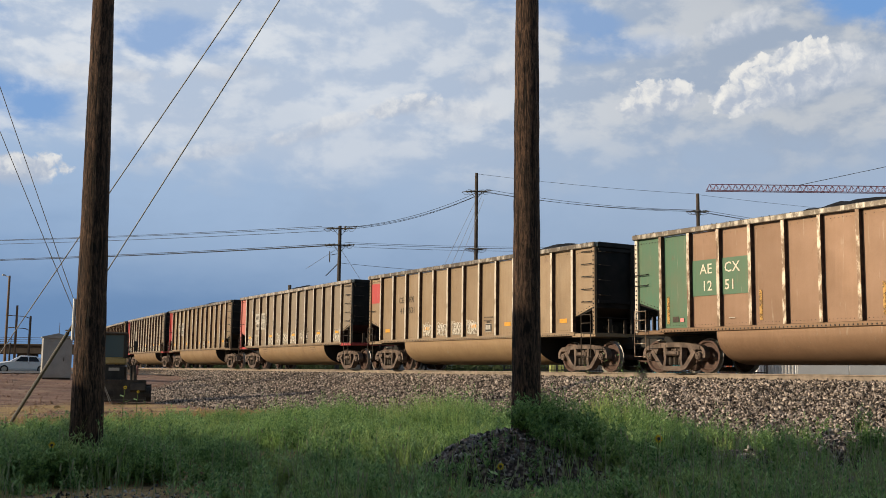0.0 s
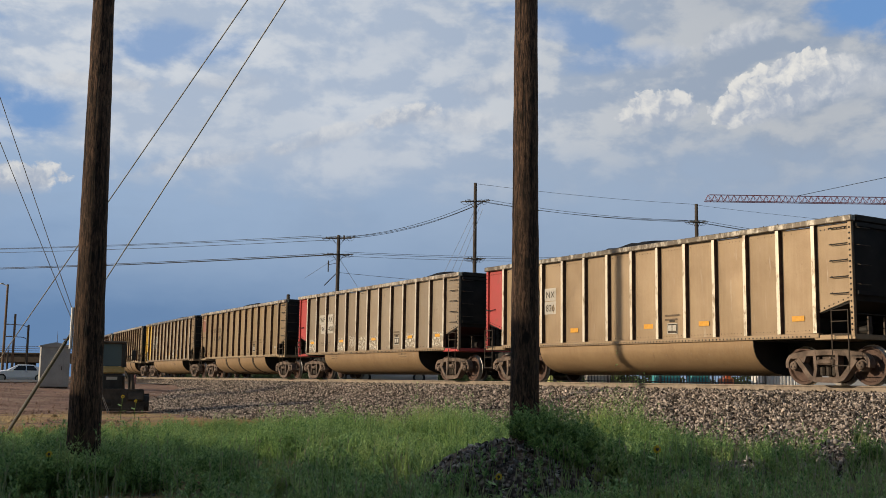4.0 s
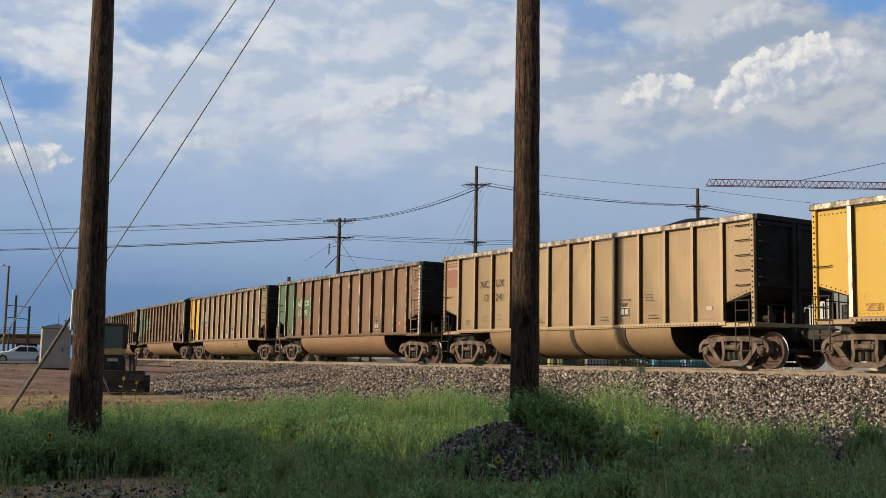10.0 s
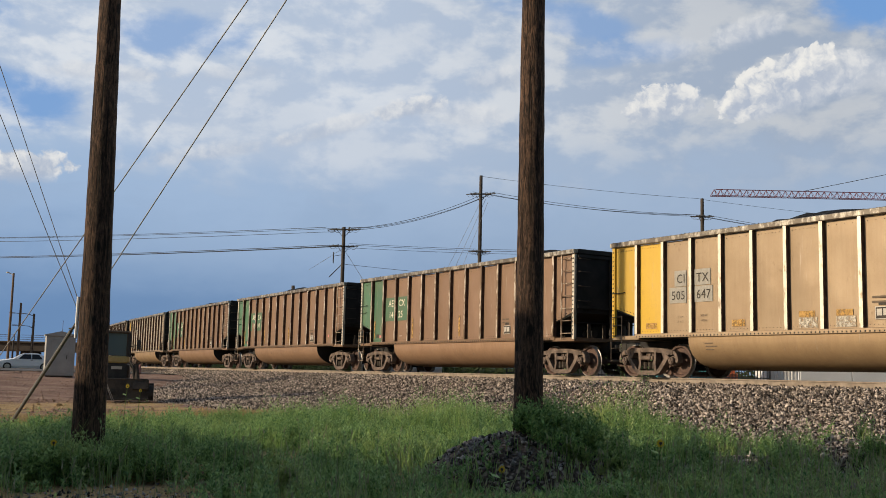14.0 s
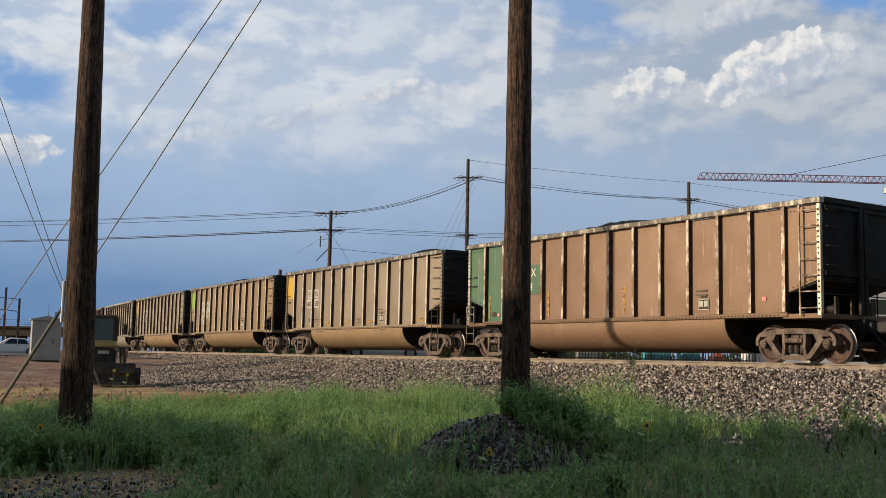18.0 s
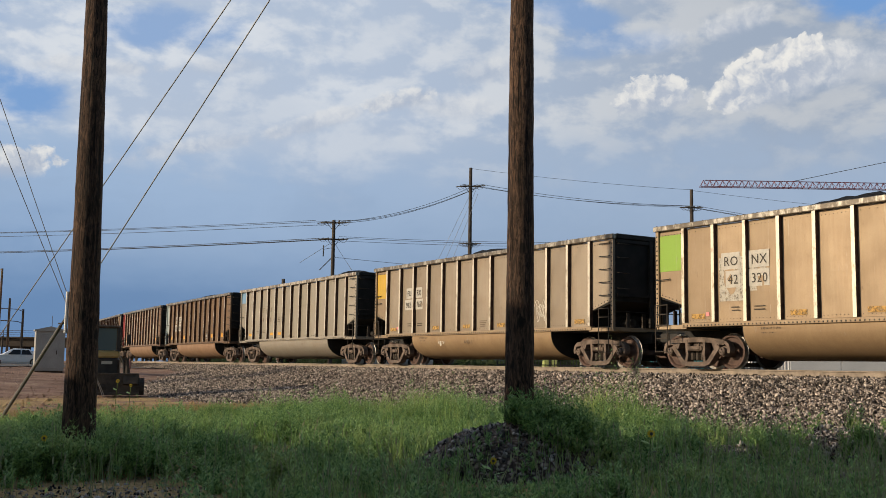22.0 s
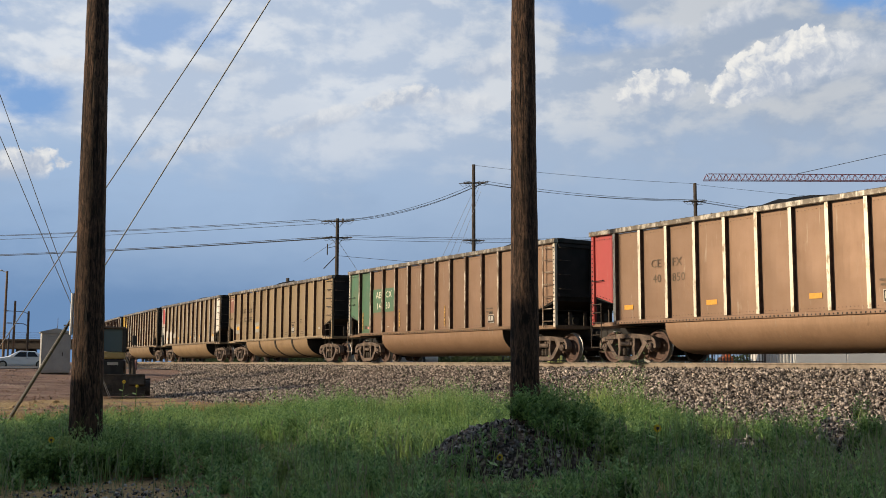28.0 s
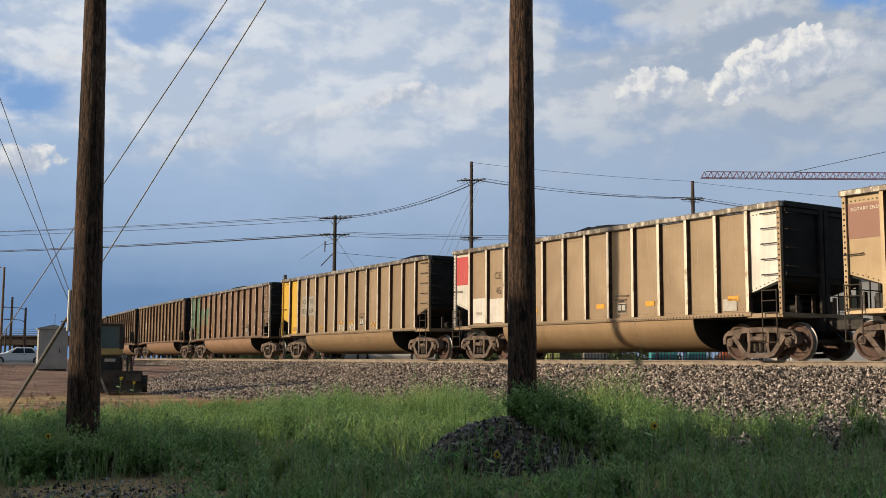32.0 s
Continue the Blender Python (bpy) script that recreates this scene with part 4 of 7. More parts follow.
def coal_car(k, body, rib, label, end_mats, tall_ladder=False, right_end=None, bands=False, rim=None, sill=None, post=None, plat=None):
    """end_mats: material of the left end panel and, for two-bay schemes, of the next one too."""
    car = thing("coal_car", label, "coal car", "coal cars of the train")
    S = SHAPES
    rnd = random.Random(100 + k)
    for i in range(1, 13):
        m = end_mats[1] if i == 1 and len(end_mats) > 1 else body
        part("side_panel", S["panel%d" % rnd.randrange(4)], car, at(-HALF + i * BAY), mat=m)
    part("end_panel", S["endL"], car, at(-HALF), mat=end_mats[0])
    part("end_panel", S["endR"], car, at(HALF), mat=right_end or body)
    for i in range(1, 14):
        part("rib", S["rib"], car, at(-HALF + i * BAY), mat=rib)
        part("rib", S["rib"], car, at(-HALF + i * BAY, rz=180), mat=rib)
    part("far_side_sheet", S["far_side"], car, mat=body)
    part("top_chord", S["rim"], car, mat=rim or (RIM if k in (2, 4, 5, 7, 16) else DIRTY_RIM))
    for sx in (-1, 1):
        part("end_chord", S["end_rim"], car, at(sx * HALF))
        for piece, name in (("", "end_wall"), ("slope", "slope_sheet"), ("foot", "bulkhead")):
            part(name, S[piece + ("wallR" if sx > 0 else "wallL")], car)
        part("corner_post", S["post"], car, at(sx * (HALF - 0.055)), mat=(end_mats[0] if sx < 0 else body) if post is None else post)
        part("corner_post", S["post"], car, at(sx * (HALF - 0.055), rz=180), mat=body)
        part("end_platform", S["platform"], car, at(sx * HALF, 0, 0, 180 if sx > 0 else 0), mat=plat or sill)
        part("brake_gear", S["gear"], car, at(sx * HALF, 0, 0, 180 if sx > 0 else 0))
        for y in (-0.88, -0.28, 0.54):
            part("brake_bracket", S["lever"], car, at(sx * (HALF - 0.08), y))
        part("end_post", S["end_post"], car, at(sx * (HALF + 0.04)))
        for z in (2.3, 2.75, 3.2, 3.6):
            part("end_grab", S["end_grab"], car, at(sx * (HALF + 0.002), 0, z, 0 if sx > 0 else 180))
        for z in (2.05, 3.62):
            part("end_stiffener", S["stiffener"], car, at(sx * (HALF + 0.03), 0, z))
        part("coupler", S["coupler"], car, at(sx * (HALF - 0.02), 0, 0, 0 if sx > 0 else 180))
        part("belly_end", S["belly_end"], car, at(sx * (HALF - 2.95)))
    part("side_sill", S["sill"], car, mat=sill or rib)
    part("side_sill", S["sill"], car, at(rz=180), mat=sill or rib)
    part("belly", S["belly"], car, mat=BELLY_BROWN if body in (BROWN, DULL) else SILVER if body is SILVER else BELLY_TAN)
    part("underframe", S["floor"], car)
    part("coal_load", S["coal%d" % (k * 7 % 3)], car, label="heaped black coal")
    if bands:
        for x in (-2.2, 0.1, 2.4):
            part("belly_band", S["belly_band"], car, at(x))
    if tall_ladder:
        part("ladder", S["ladder"], car, at(HALF - 0.32), mat=rib)
        part("step_ladder", S["step"], car, at(-HALF + 0.26), mat=rib)
    else:
        part("step_ladder", S["step"], car, at(-HALF + 0.26))
        part("step_ladder", S["step"], car, at(HALF - 0.34))
        for i in range(5):
            part("grab_iron", S["grab"], car, at(HALF - 0.36, 0, 2.12 + 0.38 * i))
    for z in ((2.45, 2.75) if tall_ladder or k in (13, 15) else (2.42,)):
        part("grab_iron", S["grab"], car, at(-HALF + 0.25, 0, z))
    wheels = []
    for sx in (-1, 1):
        truck = part("truck", S["bolster"], car, at(sx * 6.17))
        part("brake_beam", S["beam"], truck)
        part("brake_beam", S["beam"], truck, at(rz=180))
        for rz in (0, 180):
            part("side_frame", S["side_frame"], truck, at(rz=rz))
            for x in (-0.17, 0.0, 0.17):
                part("spring", S["spring"], truck, at(x if rz == 0 else -x, rz=rz))
        for x in (-0.92, 0.92):
            wheels.append((part("wheelset", S["wheelset"], truck, at(x, 0, 0.457)), x))
    return car, wheels


CARS = []


def furnish(k):
    """One car of the train, by its place in it, painted and lettered."""
    aecx = {0: ("12", "51"), 8: ("15", "93"), 10: ("14", "25"), 11: ("12", "90"), 12: ("13", "74"), 19: ("14", "30"), 23: ("", "")}
    dusty = "dusty open-top coal car, heaped with coal"
    if k in aecx:
        made = coal_car(k, BROWN, DIRTY_RIB, "brown ribbed coal car with green end panels, heaped with coal", (GREEN, GREEN), True, sill=DULL, post=RIB, rim=DIRTY_RIM)
        car = made[0]
        patch(car, "green_field", 2 * BAY + 0.06, 2.02, 2 * BAY - 0.12, 0.95, GREEN, "green sign field", y=-1.474)
        if aecx[k][0]:
            mark(car, ("AE", aecx[k][0]), ("CX", aecx[k][1]), 2.60, 2.15, 0.27, CREAM, bold=0.012)
        for i, x in enumerate((1.15, 4.2, 7.5)):
            patch(car, "reflector", x * BAY, 1.32, 0.09, 0.75, WORN_ORANGE)
        patch(car, "pink_tag", 1.62 * BAY, 1.36, 0.13, 0.10, PINK)
        patch(car, "steel_plate", 1.35 * BAY, 1.36, 0.22, 0.15, STEEL)
        small_print(car, 3.25 * BAY, 1.4, 0.2, 1, PATCH)
        data_box(car, 10.3 * BAY, 1.35)
        patch(car, "pink_tag", 12.3 * BAY, 1.5, 0.12, 0.1, PINK)
    elif k in (1, 3, 18, 21):
        body = {1: TAN, 3: TAN, 18: BROWN, 21: TAN}[k]
        first = {1: body, 3: RED, 18: RED, 21: WHITE}[k]
        made = coal_car(k, body, RIB, "tan ribbed coal car with red end panel, heaped with coal", (first,), right_end=WHITE if k == 21 else None, sill=body)
        car = made[0]
        if k in (1, 21):
            patch(car, "red_field", 0.08, 2.62 if k == 21 else 2.72, BAY - 0.2, 1.0 if k == 21 else 0.8, RED, "red square", y=-1.482)
        if k == 1:
            mark(car, ("CE", "41"), ("FX", "531"), 2.62, 2.2, 0.24, INK)
        elif k == 18:
            mark(car, ("CE", "40"), ("FX", "850"), 2.62, 2.2, 0.24, FAINT)
        elif k == 21:
            mark(car, ("CE", "45"), ("FX", "345"), 2.72, 2.2, 0.24, FAINT)
        else:
            mark(car, ("RO", "40"), ("NX", "826"), 2.62, 2.2, 0.22, INK, PATCH)
        for i in (1.3, 4.3, 7.4, 9.4, 12.3):
            patch(car, "reflector", i * BAY, 1.5, 0.36, 0.13, ORANGE)
        if k == 1:
            for i in (4, 5, 6, 7):
                scrawl(car, i * BAY + 0.15, 1.3, 0.7, 0.5, k * 10 + i)
                patch(car, "chalk_smear", i * BAY + 0.2, 1.28, 0.6, 0.42, SMEAR)
        if k == 21:
            patch(car, "white_patch", BAY + 0.12, 1.25, 0.75, 0.85, WHITE)
            patch(car, "white_patch", 2 * BAY + 0.1, 1.25, 0.8, 0.8, WHITE)
            patch(car, "white_patch", 3 * BAY + 0.1, 1.6, 0.5, 0.3, PATCH)
            patch(car, "white_patch", 12 * BAY + 0.15, 1.25, 0.45, 0.3, PATCH)
        if k == 18:
            patch(car, "white_patch", 11.3 * BAY, 2.3, 0.55, 0.26, WHITE)
        data_box(car, 8.3 * BAY if k != 18 else 9.3 * BAY, 1.35)
    elif k in (2, 4):
        made = coal_car(k, GREIGE, RIB, "pale ribbed coal car with faded red end panel, heaped with coal", (FADED_RED if k == 2 else RED,), sill=TAN, plat=RED)
        car = made[0]
        mark(car, ("WF", "94"), ("AX", "413" if k == 2 else "408"), 2.55, 2.12, 0.24, INK, PATCH)
        for i in (1.12, 4.12, 6.12, 7.1, 10.1, 12.1):
            patch(car, "chalk_smear", i * BAY, 1.25, 0.80, 0.34, SMEAR)
            patch(car, "chalk_smear", i * BAY + 0.06, 1.56, 0.66, 0.22, SMEAR, y=-1.474)
        for i in (1.28, 4.3, 7.3, 10.28, 12.3):
            patch(car, "reflector", i * BAY, 1.60, 0.36, 0.11, ORANGE, y=-1.483)
        for x, z, line in ((2.45, 1.58, "LD LMT"), (2.45, 1.46, "LT WT"), (3.2, 1.60, "243500"), (3.2, 1.48, "42100")):
            text(car, line, x * BAY, z, 0.06, INK)
        belly_text(car, 3.55, ("ALUMINUM CAR", "RADIANT THAW", "HEAT ONLY"))
        belly_text(car, 9.6, ("ALUMINUM CAR", "RADIANT THAW", "HEAT ONLY"))
        for i in ((2.15, 5.2, 8.2) if k == 2 else (5.2,)):
            scrawl(car, i * BAY, 1.3, 0.6, 0.55, k * 10 + int(i))
        data_box(car, 9.25 * BAY if k == 4 else 8.9 * BAY, 1.4)
    elif k in (5, 7, 20):
        made = coal_car(k, GOLD, TAN_RIB, "golden-tan ribbed coal car with maroon end square, heaped with coal", (GOLD,), bands=True, sill=TAN_RIB)
        car = made[0]
        patch(car, "maroon_field", 0.12, 2.75, BAY - 0.22, 0.8, MAROON, "maroon square", y=-1.482)
        text(car, "ROTARY END", 0.2, 3.38, 0.085, CREAM)
        mark(car, ("NC", "12"), ("UX", {5: "089", 7: "241", 20: "085"}[k]), 2.62, 2.15, 0.26, INK)
        weights = {5: ("241500", "44500"), 7: ("241200", "44800"), 20: ("241300", "44700")}[k]
        for x, z, line in ((2.42, 1.60, "LD LMT"), (2.42, 1.46, "LT WT"), (3.25, 1.62, weights[0]), (3.28, 1.48, weights[1])):
            text(car, line, x * BAY, z, 0.062, FAINT)
        small_print(car, 1.35 * BAY, 1.50, 0.28, 3, FAINT, dz=0.07)
        if k == 20:
            for i in (1.1, 4.15):
                patch(car, "pale_square", i * BAY, 1.55, 0.72, 0.52, DIM_PATCH)
                patch(car, "reflector", i * BAY + 0.14, 1.74, 0.44, 0.2 if i < 2 else 0.12, ORANGE, y=-1.484)
        for i in (5.35, 8.35, 10.3):
            small_print(car, i * BAY, 1.42, 0.4, 2)
        small_print(car, 10.2 * BAY, 2.0, 0.4, 3)
        patch(car, "route_card", 12.4 * BAY, 1.5, 0.2, 0.1, PATCH)
        data_box(car, 9.2 * BAY, 1.42)
    elif k in (6, 9, 22):
        made = coal_car(k, CLAY if k != 22 else TAN, RIB, "greige ribbed coal car with yellow end panels, heaped with coal", (YELLOW, YELLOW), sill=TAN)
        car = made[0]
        mark(car, ("CI", "505"), ("TX", {6: "318", 9: "647", 22: "654"}[k]), 2.55, 2.10, 0.25, INK, DIM_PATCH)
        for i in (1.3, 4.3, 9.3):
            patch(car, "reflector", i * BAY, 1.33, 0.42, 0.17, WORN_ORANGE)
        for i in (6.3, 7.3):
            patch(car, "chalk_smear", i * BAY, 1.24, 0.52, 0.24, SMEAR)
            patch(car, "reflector", i * BAY, 1.5, 0.45, 0.14, WORN_ORANGE)
        for x, z, line in ((2.45, 1.60, "LD LMT"), (2.45, 1.47, "LT WT"), (3.25, 1.62, "242800"), (3.28, 1.49, "43200")):
            text(car, line, x * BAY, z, 0.062, FAINT)
        data_box(car, 8.3 * BAY, 1.4)
        small_print(car, 3.4 * BAY, 0.9, 0.4, 3, y=-1.5)
        small_print(car, 8.8 * BAY, 0.9, 0.5, 3, y=-1.5)
    elif k in (13, 14, 15):
        made = coal_car(k, TAN if k == 14 else GREIGE, RIB, "greige ribbed coal car with bright painted end square, heaped with coal", (TAN,), sill=TAN)
        car = made[0]
        patch(car, "end_square", 0.12, 2.62, BAY - 0.24, 0.98, LIME if k == 14 else YELLOW, "lime green square" if k == 14 else "yellow square", y=-1.482)
        if k == 14:
            patch(car, "wiped_field", 2 * BAY + 0.14, 1.72, 0.78, 1.12, WORN_PATCH, y=-1.473)
            patch(car, "wiped_field", 3 * BAY + 0.1, 1.95, 0.5, 0.9, WORN_PATCH, y=-1.473)
            mark(car, ("RO", "42"), ("NX", "320"), 2.62, 2.15, 0.25, INK, PATCH)
        else:
            mark(car, ("FU", "962"), ("RX", "622" if k == 13 else "767"), 2.62, 2.18, 0.22, INK, PATCH, bold=0.02, squeeze=0.80)
        small_print(car, 2.5 * BAY, 1.55, 0.3, 2, INK)
        small_print(car, 3.2 * BAY, 1.55, 0.4, 2, INK)
        for x in (1.2, 4.25, 6.25, 8.3, 12.25):
            patch(car, "reflector", x * BAY, 1.30, 0.46, 0.13, WORN_ORANGE)
        patch(car, "pink_tag", 1.68 * BAY, 1.36, 0.12, 0.10, PINK)
        small_print(car, 7.3 * BAY, 1.52, 0.45, 4, FAINT, dz=0.06, h=0.02)
        belly_text(car, 9.3, ("RADIANT THAW", "HEAT ONLY"))
        data_box(car, 9.3 * BAY, 1.35)
        belly_text(car, 3.4, ("RADIANT THAW", "HEAT ONLY"))
        if k == 15:
            scrawl(car, 10.3 * BAY, 1.35, 0.7, 0.75, 151)
            scrawl(car, 4.6 * BAY, 0.7, 0.5, 0.28, 152, y=-1.47)
            scrawl(car, 6.2 * BAY, 0.72, 0.7, 0.25, 153, FAINT, y=-1.47)
    elif k == 16:
        made = coal_car(k, SILVER, RIB, "pale silver ribbed coal car with blue end square, heaped with coal", (SILVER,), sill=SILVER)
        car = made[0]
        patch(car, "blue_field", 0.04, 3.15, BAY - 0.14, 0.55, SKY_BLUE, "faded blue square", y=-1.482)
        for s, x, z in (("W", 2.56, 2.55), ("F", 3.16, 2.55), ("A", 3.55, 2.55), ("X", 4.14, 2.55), ("9", 2.62, 2.05), ("4", 3.14, 2.05), ("0", 3.58, 2.05), ("4", 4.12, 2.05), ("4", 4.55, 2.05)):
            text(car, s, x * BAY + 0.1, z, 0.25, FAINT)
        for i in (1.3, 4.3, 5.3):
            patch(car, "reflector", i * BAY, 1.38, 0.45, 0.13, ORANGE)
        small_print(car, 2.4 * BAY, 1.6, 0.35, 2)
        small_print(car, 3.2 * BAY, 1.6, 0.45, 2)
        small_print(car, 5.2 * BAY, 2.2, 0.4, 3, FAINT)
    elif k == 17:
        made = coal_car(k, DULL, DIRTY_RIB, "dark brown coal car with pale blue end panel, heaped with coal", (PALE_BLUE,), sill=DULL)
        car = made[0]
        mark(car, ("FL", "500"), ("CX", "930"), 2.55, 2.05, 0.26, INK, PATCH)
        for i in (1.3, 4.3, 10.3, 12.3):
            patch(car, "reflector", i * BAY, 1.42, 0.42, 0.22, ORANGE)
        data_box(car, 9.25 * BAY, 1.4)
    else:
        body = {24: DULL, 25: DULL, 26: DULL}.get(k, (BROWN, DULL, TAN)[k % 3])
        made = coal_car(k, body, TAN_RIB, "dull brown ribbed coal car, heaped with coal", (body,), sill=body)
        car = made[0]
        small_print(car, 2.3 * BAY, 2.4, 0.5, 2, PATCH, dz=0.3, h=0.2)
        data_box(car, 8.3 * BAY, 1.35)
    CARS.append((k, *made))


for _k in range(29):
    furnish(_k)

# ---------------------------------------------------------------- poles and wires
def pole_mesh(height, r0, r1, mat, lean=(0.0, 0.0), n=32):
    m, rings = Mesh(), (110 if n >= 20 else 14)
    for j in range(rings + 1):
        w = j / rings
        r = r0 + (r1 - r0) * w
        for i in range(n):
            a = 2 * math.pi * i / n
            q = r * (1 + 0.025 * noise.noise(Vector((math.cos(a) * 2, math.sin(a) * 2, w * 6))))
            if n >= 20:
                q += 0.006 * noise.noise(Vector((math.cos(a) * 5, math.sin(a) * 5, w * height * 3.5))) + 0.010 * max(0.0, noise.noise(Vector((math.cos(a) * 3 + 9, math.sin(a) * 3, w * height * 2.2))) - 0.35)
            m.v.append((q * math.cos(a) + lean[0] * w, q * math.sin(a) + lean[1] * w, height * w))
    m.f = [(j * n + i, j * n + (i + 1) % n, (j + 1) * n + (i + 1) % n, (j + 1) * n + i) for j in range(rings) for i in range(n)]
    m.f.append(tuple(range(rings * n, rings * n + n)))
    m.k = [0] * len(m.f)
    return m.done("pole", mat, smooth=True)


# foot, radii at foot and head, lean of the head
for _x, _y, _r, _q, _lean in ((-12.44, -17.295, 0.193, 0.085, (-0.06, -0.095)), (-9.63, -13.06, 0.176, 0.098, (0.0, 0.0))):
    _p = thing("utility_pole", "thick dark brown creosoted wooden pole standing in tall grass", "utility pole", "near poles", at(_x, _y, -1.35))
    part("shaft", pole_mesh(9.2 if _lean[0] else 11.6, _r, _q, POLE, _lean), _p)
    if _lean[0]:
        part("conduit", Mesh().rod((-0.062, -0.205, 1.62), (-0.064, -0.200, 2.10), 0.019, 8).done("conduit", rough_mat("white_plastic", (0.72, 0.70, 0.65), (0.8, 0.78, 0.74), 6, 0.5)), _p, label="short white conduit")


def wire(name, points, r, mat, label, sag=0.0, n=14):
    """A wire through the points; sag lets a two-point span hang."""
    if sag:
        a, b = Vector(points[0]), Vector(points[1])
        points = [a.lerp(b, i / n) - Vector((0, 0, 4 * sag * (i / n) * (1 - i / n))) for i in range(n + 1)]
    m, s = Mesh(), 6
    way = (Vector(points[-1]) - Vector(points[0])).normalized()
    u = way.orthogonal().normalized()
    w = way.cross(u)
    for p in points:
        m.v += [tuple(Vector(p) + r * (math.cos(2 * math.pi * i / s) * u + math.sin(2 * math.pi * i / s) * w)) for i in range(s)]
    m.f = [(j * s + i, j * s + (i + 1) % s, (j + 1) * s + (i + 1) % s, (j + 1) * s + i) for j in range(len(points) - 1) for i in range(s)]
    m.k = [0] * len(m.f)
    return thing(name, label, "wire", "wires", me=m.done(name, mat, smooth=True))


def guy_set():
    anchor, head = Vector((-21.655, -16.423, -1.25)), Vector((-9.63, -13.06, 9.606))
    wire("guy_wire", [anchor, head], 0.0115, WIRE, "thin galvanised steel guy wire running down to an anchor")
    wire("guy_wire", [Vector((-27.52, -16.42, -1.2)), Vector((-9.63, -13.06, 10.02))], 0.0115, WIRE, "thin galvanised steel guy wire running down to an anchor")
    way = (head - anchor).normalized()
    g = thing("guy_guard", "long grey plastic guy-wire guard leaning over the grass", "guy guard", m=Matrix.Translation(anchor))
    part("tube", Mesh().rod(way * 0.0, way * 2.78, 0.034, 10).done("tube", rough_mat("grey_plastic", (0.10, 0.098, 0.09), (0.16, 0.155, 0.145), 5, 0.5)), g)
    part("clamp", Mesh().rod(way * 2.74, way * 2.98, 0.022, 8).rod(way * 2.85 - Vector((0.06, 0.05, 0)), way * 2.85 + Vector((0.06, 0.05, 0)), 0.012, 6).done("clamp", STEEL), g)
    part("anchor_eye", Mesh().rod(Vector((0, 0, -0.2)), way * 0.3, 0.02, 8).done("anchor_eye", STEEL), g)
    # guys of the pole that stands outside the view, tied down behind the near pole
    for z, end in ((12.89, (-33.56, -11.12, -1.2)), (11.07, (-33.4, -11.1, -1.2))):
        wire("guy_wire", [Vector((-28.28, -18.1, z)), Vector(end)], 0.012, WIRE, "thin galvanised steel guy wire slanting behind a pole")


p_tall = thing("utility_pole", "tall wooden pole whose shadow falls on the passing train", "utility pole", "near poles", at(-28.28, -18.1, -1.3))
part("shaft", pole_mesh(16.0, 0.19, 0.12, POLE), p_tall)
guy_set()


# ---------------------------------------------------------------- far pole line behind the train
def far_pole(x, y, top, arms, label, foot=-0.4):
    p = thing("utility_pole", label, "utility pole", "far poles", at(x, y, foot))
    part("shaft", pole_mesh(top - foot, 0.17, 0.12, BARK_GREY, n=10), p)
    turn = 57.0
    for z, half, tilt in arms:
        c, s = math.cos(radians(turn + tilt)), math.sin(radians(turn + tilt))
        h = z - foot
        part("crossarm", Mesh().block(-half, half, -0.045, 0.045, -0.05, 0.05, 0.01).done("crossarm", BARK_GREY), p, at(0, 0, h, turn + tilt))
        for q in (-0.92, -0.45, 0.45, 0.92):
            part("insulator", Mesh().rod((-0.02, 0, 0.04), (-0.02, 0, 0.12), 0.02, 6).rod((-0.42, -0.15, 0.0), (0.42, 0.15, 0.02), 0.034, 6).path([(-0.4, -0.15, 0.0), (-0.2, 0, -0.2), (0.2, 0, -0.22), (0.4, 0.15, 0.02)], 0.012, 5).done("insulator", CABLE), p, at(q * half * c, q * half * s, h))
        part("brace", Mesh().rod((-half * 0.55 * c, -half * 0.55 * s, 0), (0, 0, -0.6), 0.02, 5).rod((half * 0.55 * c, half * 0.55 * s, 0), (0, 0, -0.6), 0.02, 5).done("brace", CABLE), p, at(0, 0, h))
    return p


PA, PB, PC = Vector((-66.3, 13.9, 10.35)), Vector((-60.5, 21.85, 14.25)), Vector((-51.9, 35.35, 12.97))
pa = far_pole(PA.x, PA.y, PA.z, ((10.15, 0.95, -8), (8.95, 0.8, 12)), "dark wooden power pole with crossarms, transformer and wires behind the train")
part("switch_gear", Mesh().rod((0, 0, 0), (0.15, 0, 0.25), 0.04, 6).rod((-0.7, 0, -0.1), (-0.7, 0, -0.9), 0.045, 6).rod((-0.7, 0, -0.4), (0, 0, -0.25), 0.02, 5).rod((-0.95, 0, -1.9), (0, 0, -0.9), 0.035, 5).rod((0.35, 0, 1.45), (0.4, 0, 1.75), 0.07, 6).done("switch_gear", CABLE), pa, at(0, 0, 9.0, 57))
far_pole(PB.x, PB.y, PB.z, ((12.9, 0.75, -6), (8.72, 0.5, 20)), "tall dark wooden power pole with a crossarm behind the train")
far_pole(PC.x, PC.y, PC.z, ((11.65, 0.5, 12),), "dark wooden power pole with one short crossarm behind the train")
far_pole(-68.65, 11.16, 6.05, (), "short dark pole just showing over the cars")
R3 = Vector((0.547, 0.837, 0))


def spans(a, b, offs, sag, r=0.016, mat=CABLE):
    for o, z in offs:
        wire("power_line", [a + R3 * o + Vector((0, 0, z)), b + R3 * o + Vector((0, 0, z))], r, mat, "dark overhead power line between wooden poles", sag)


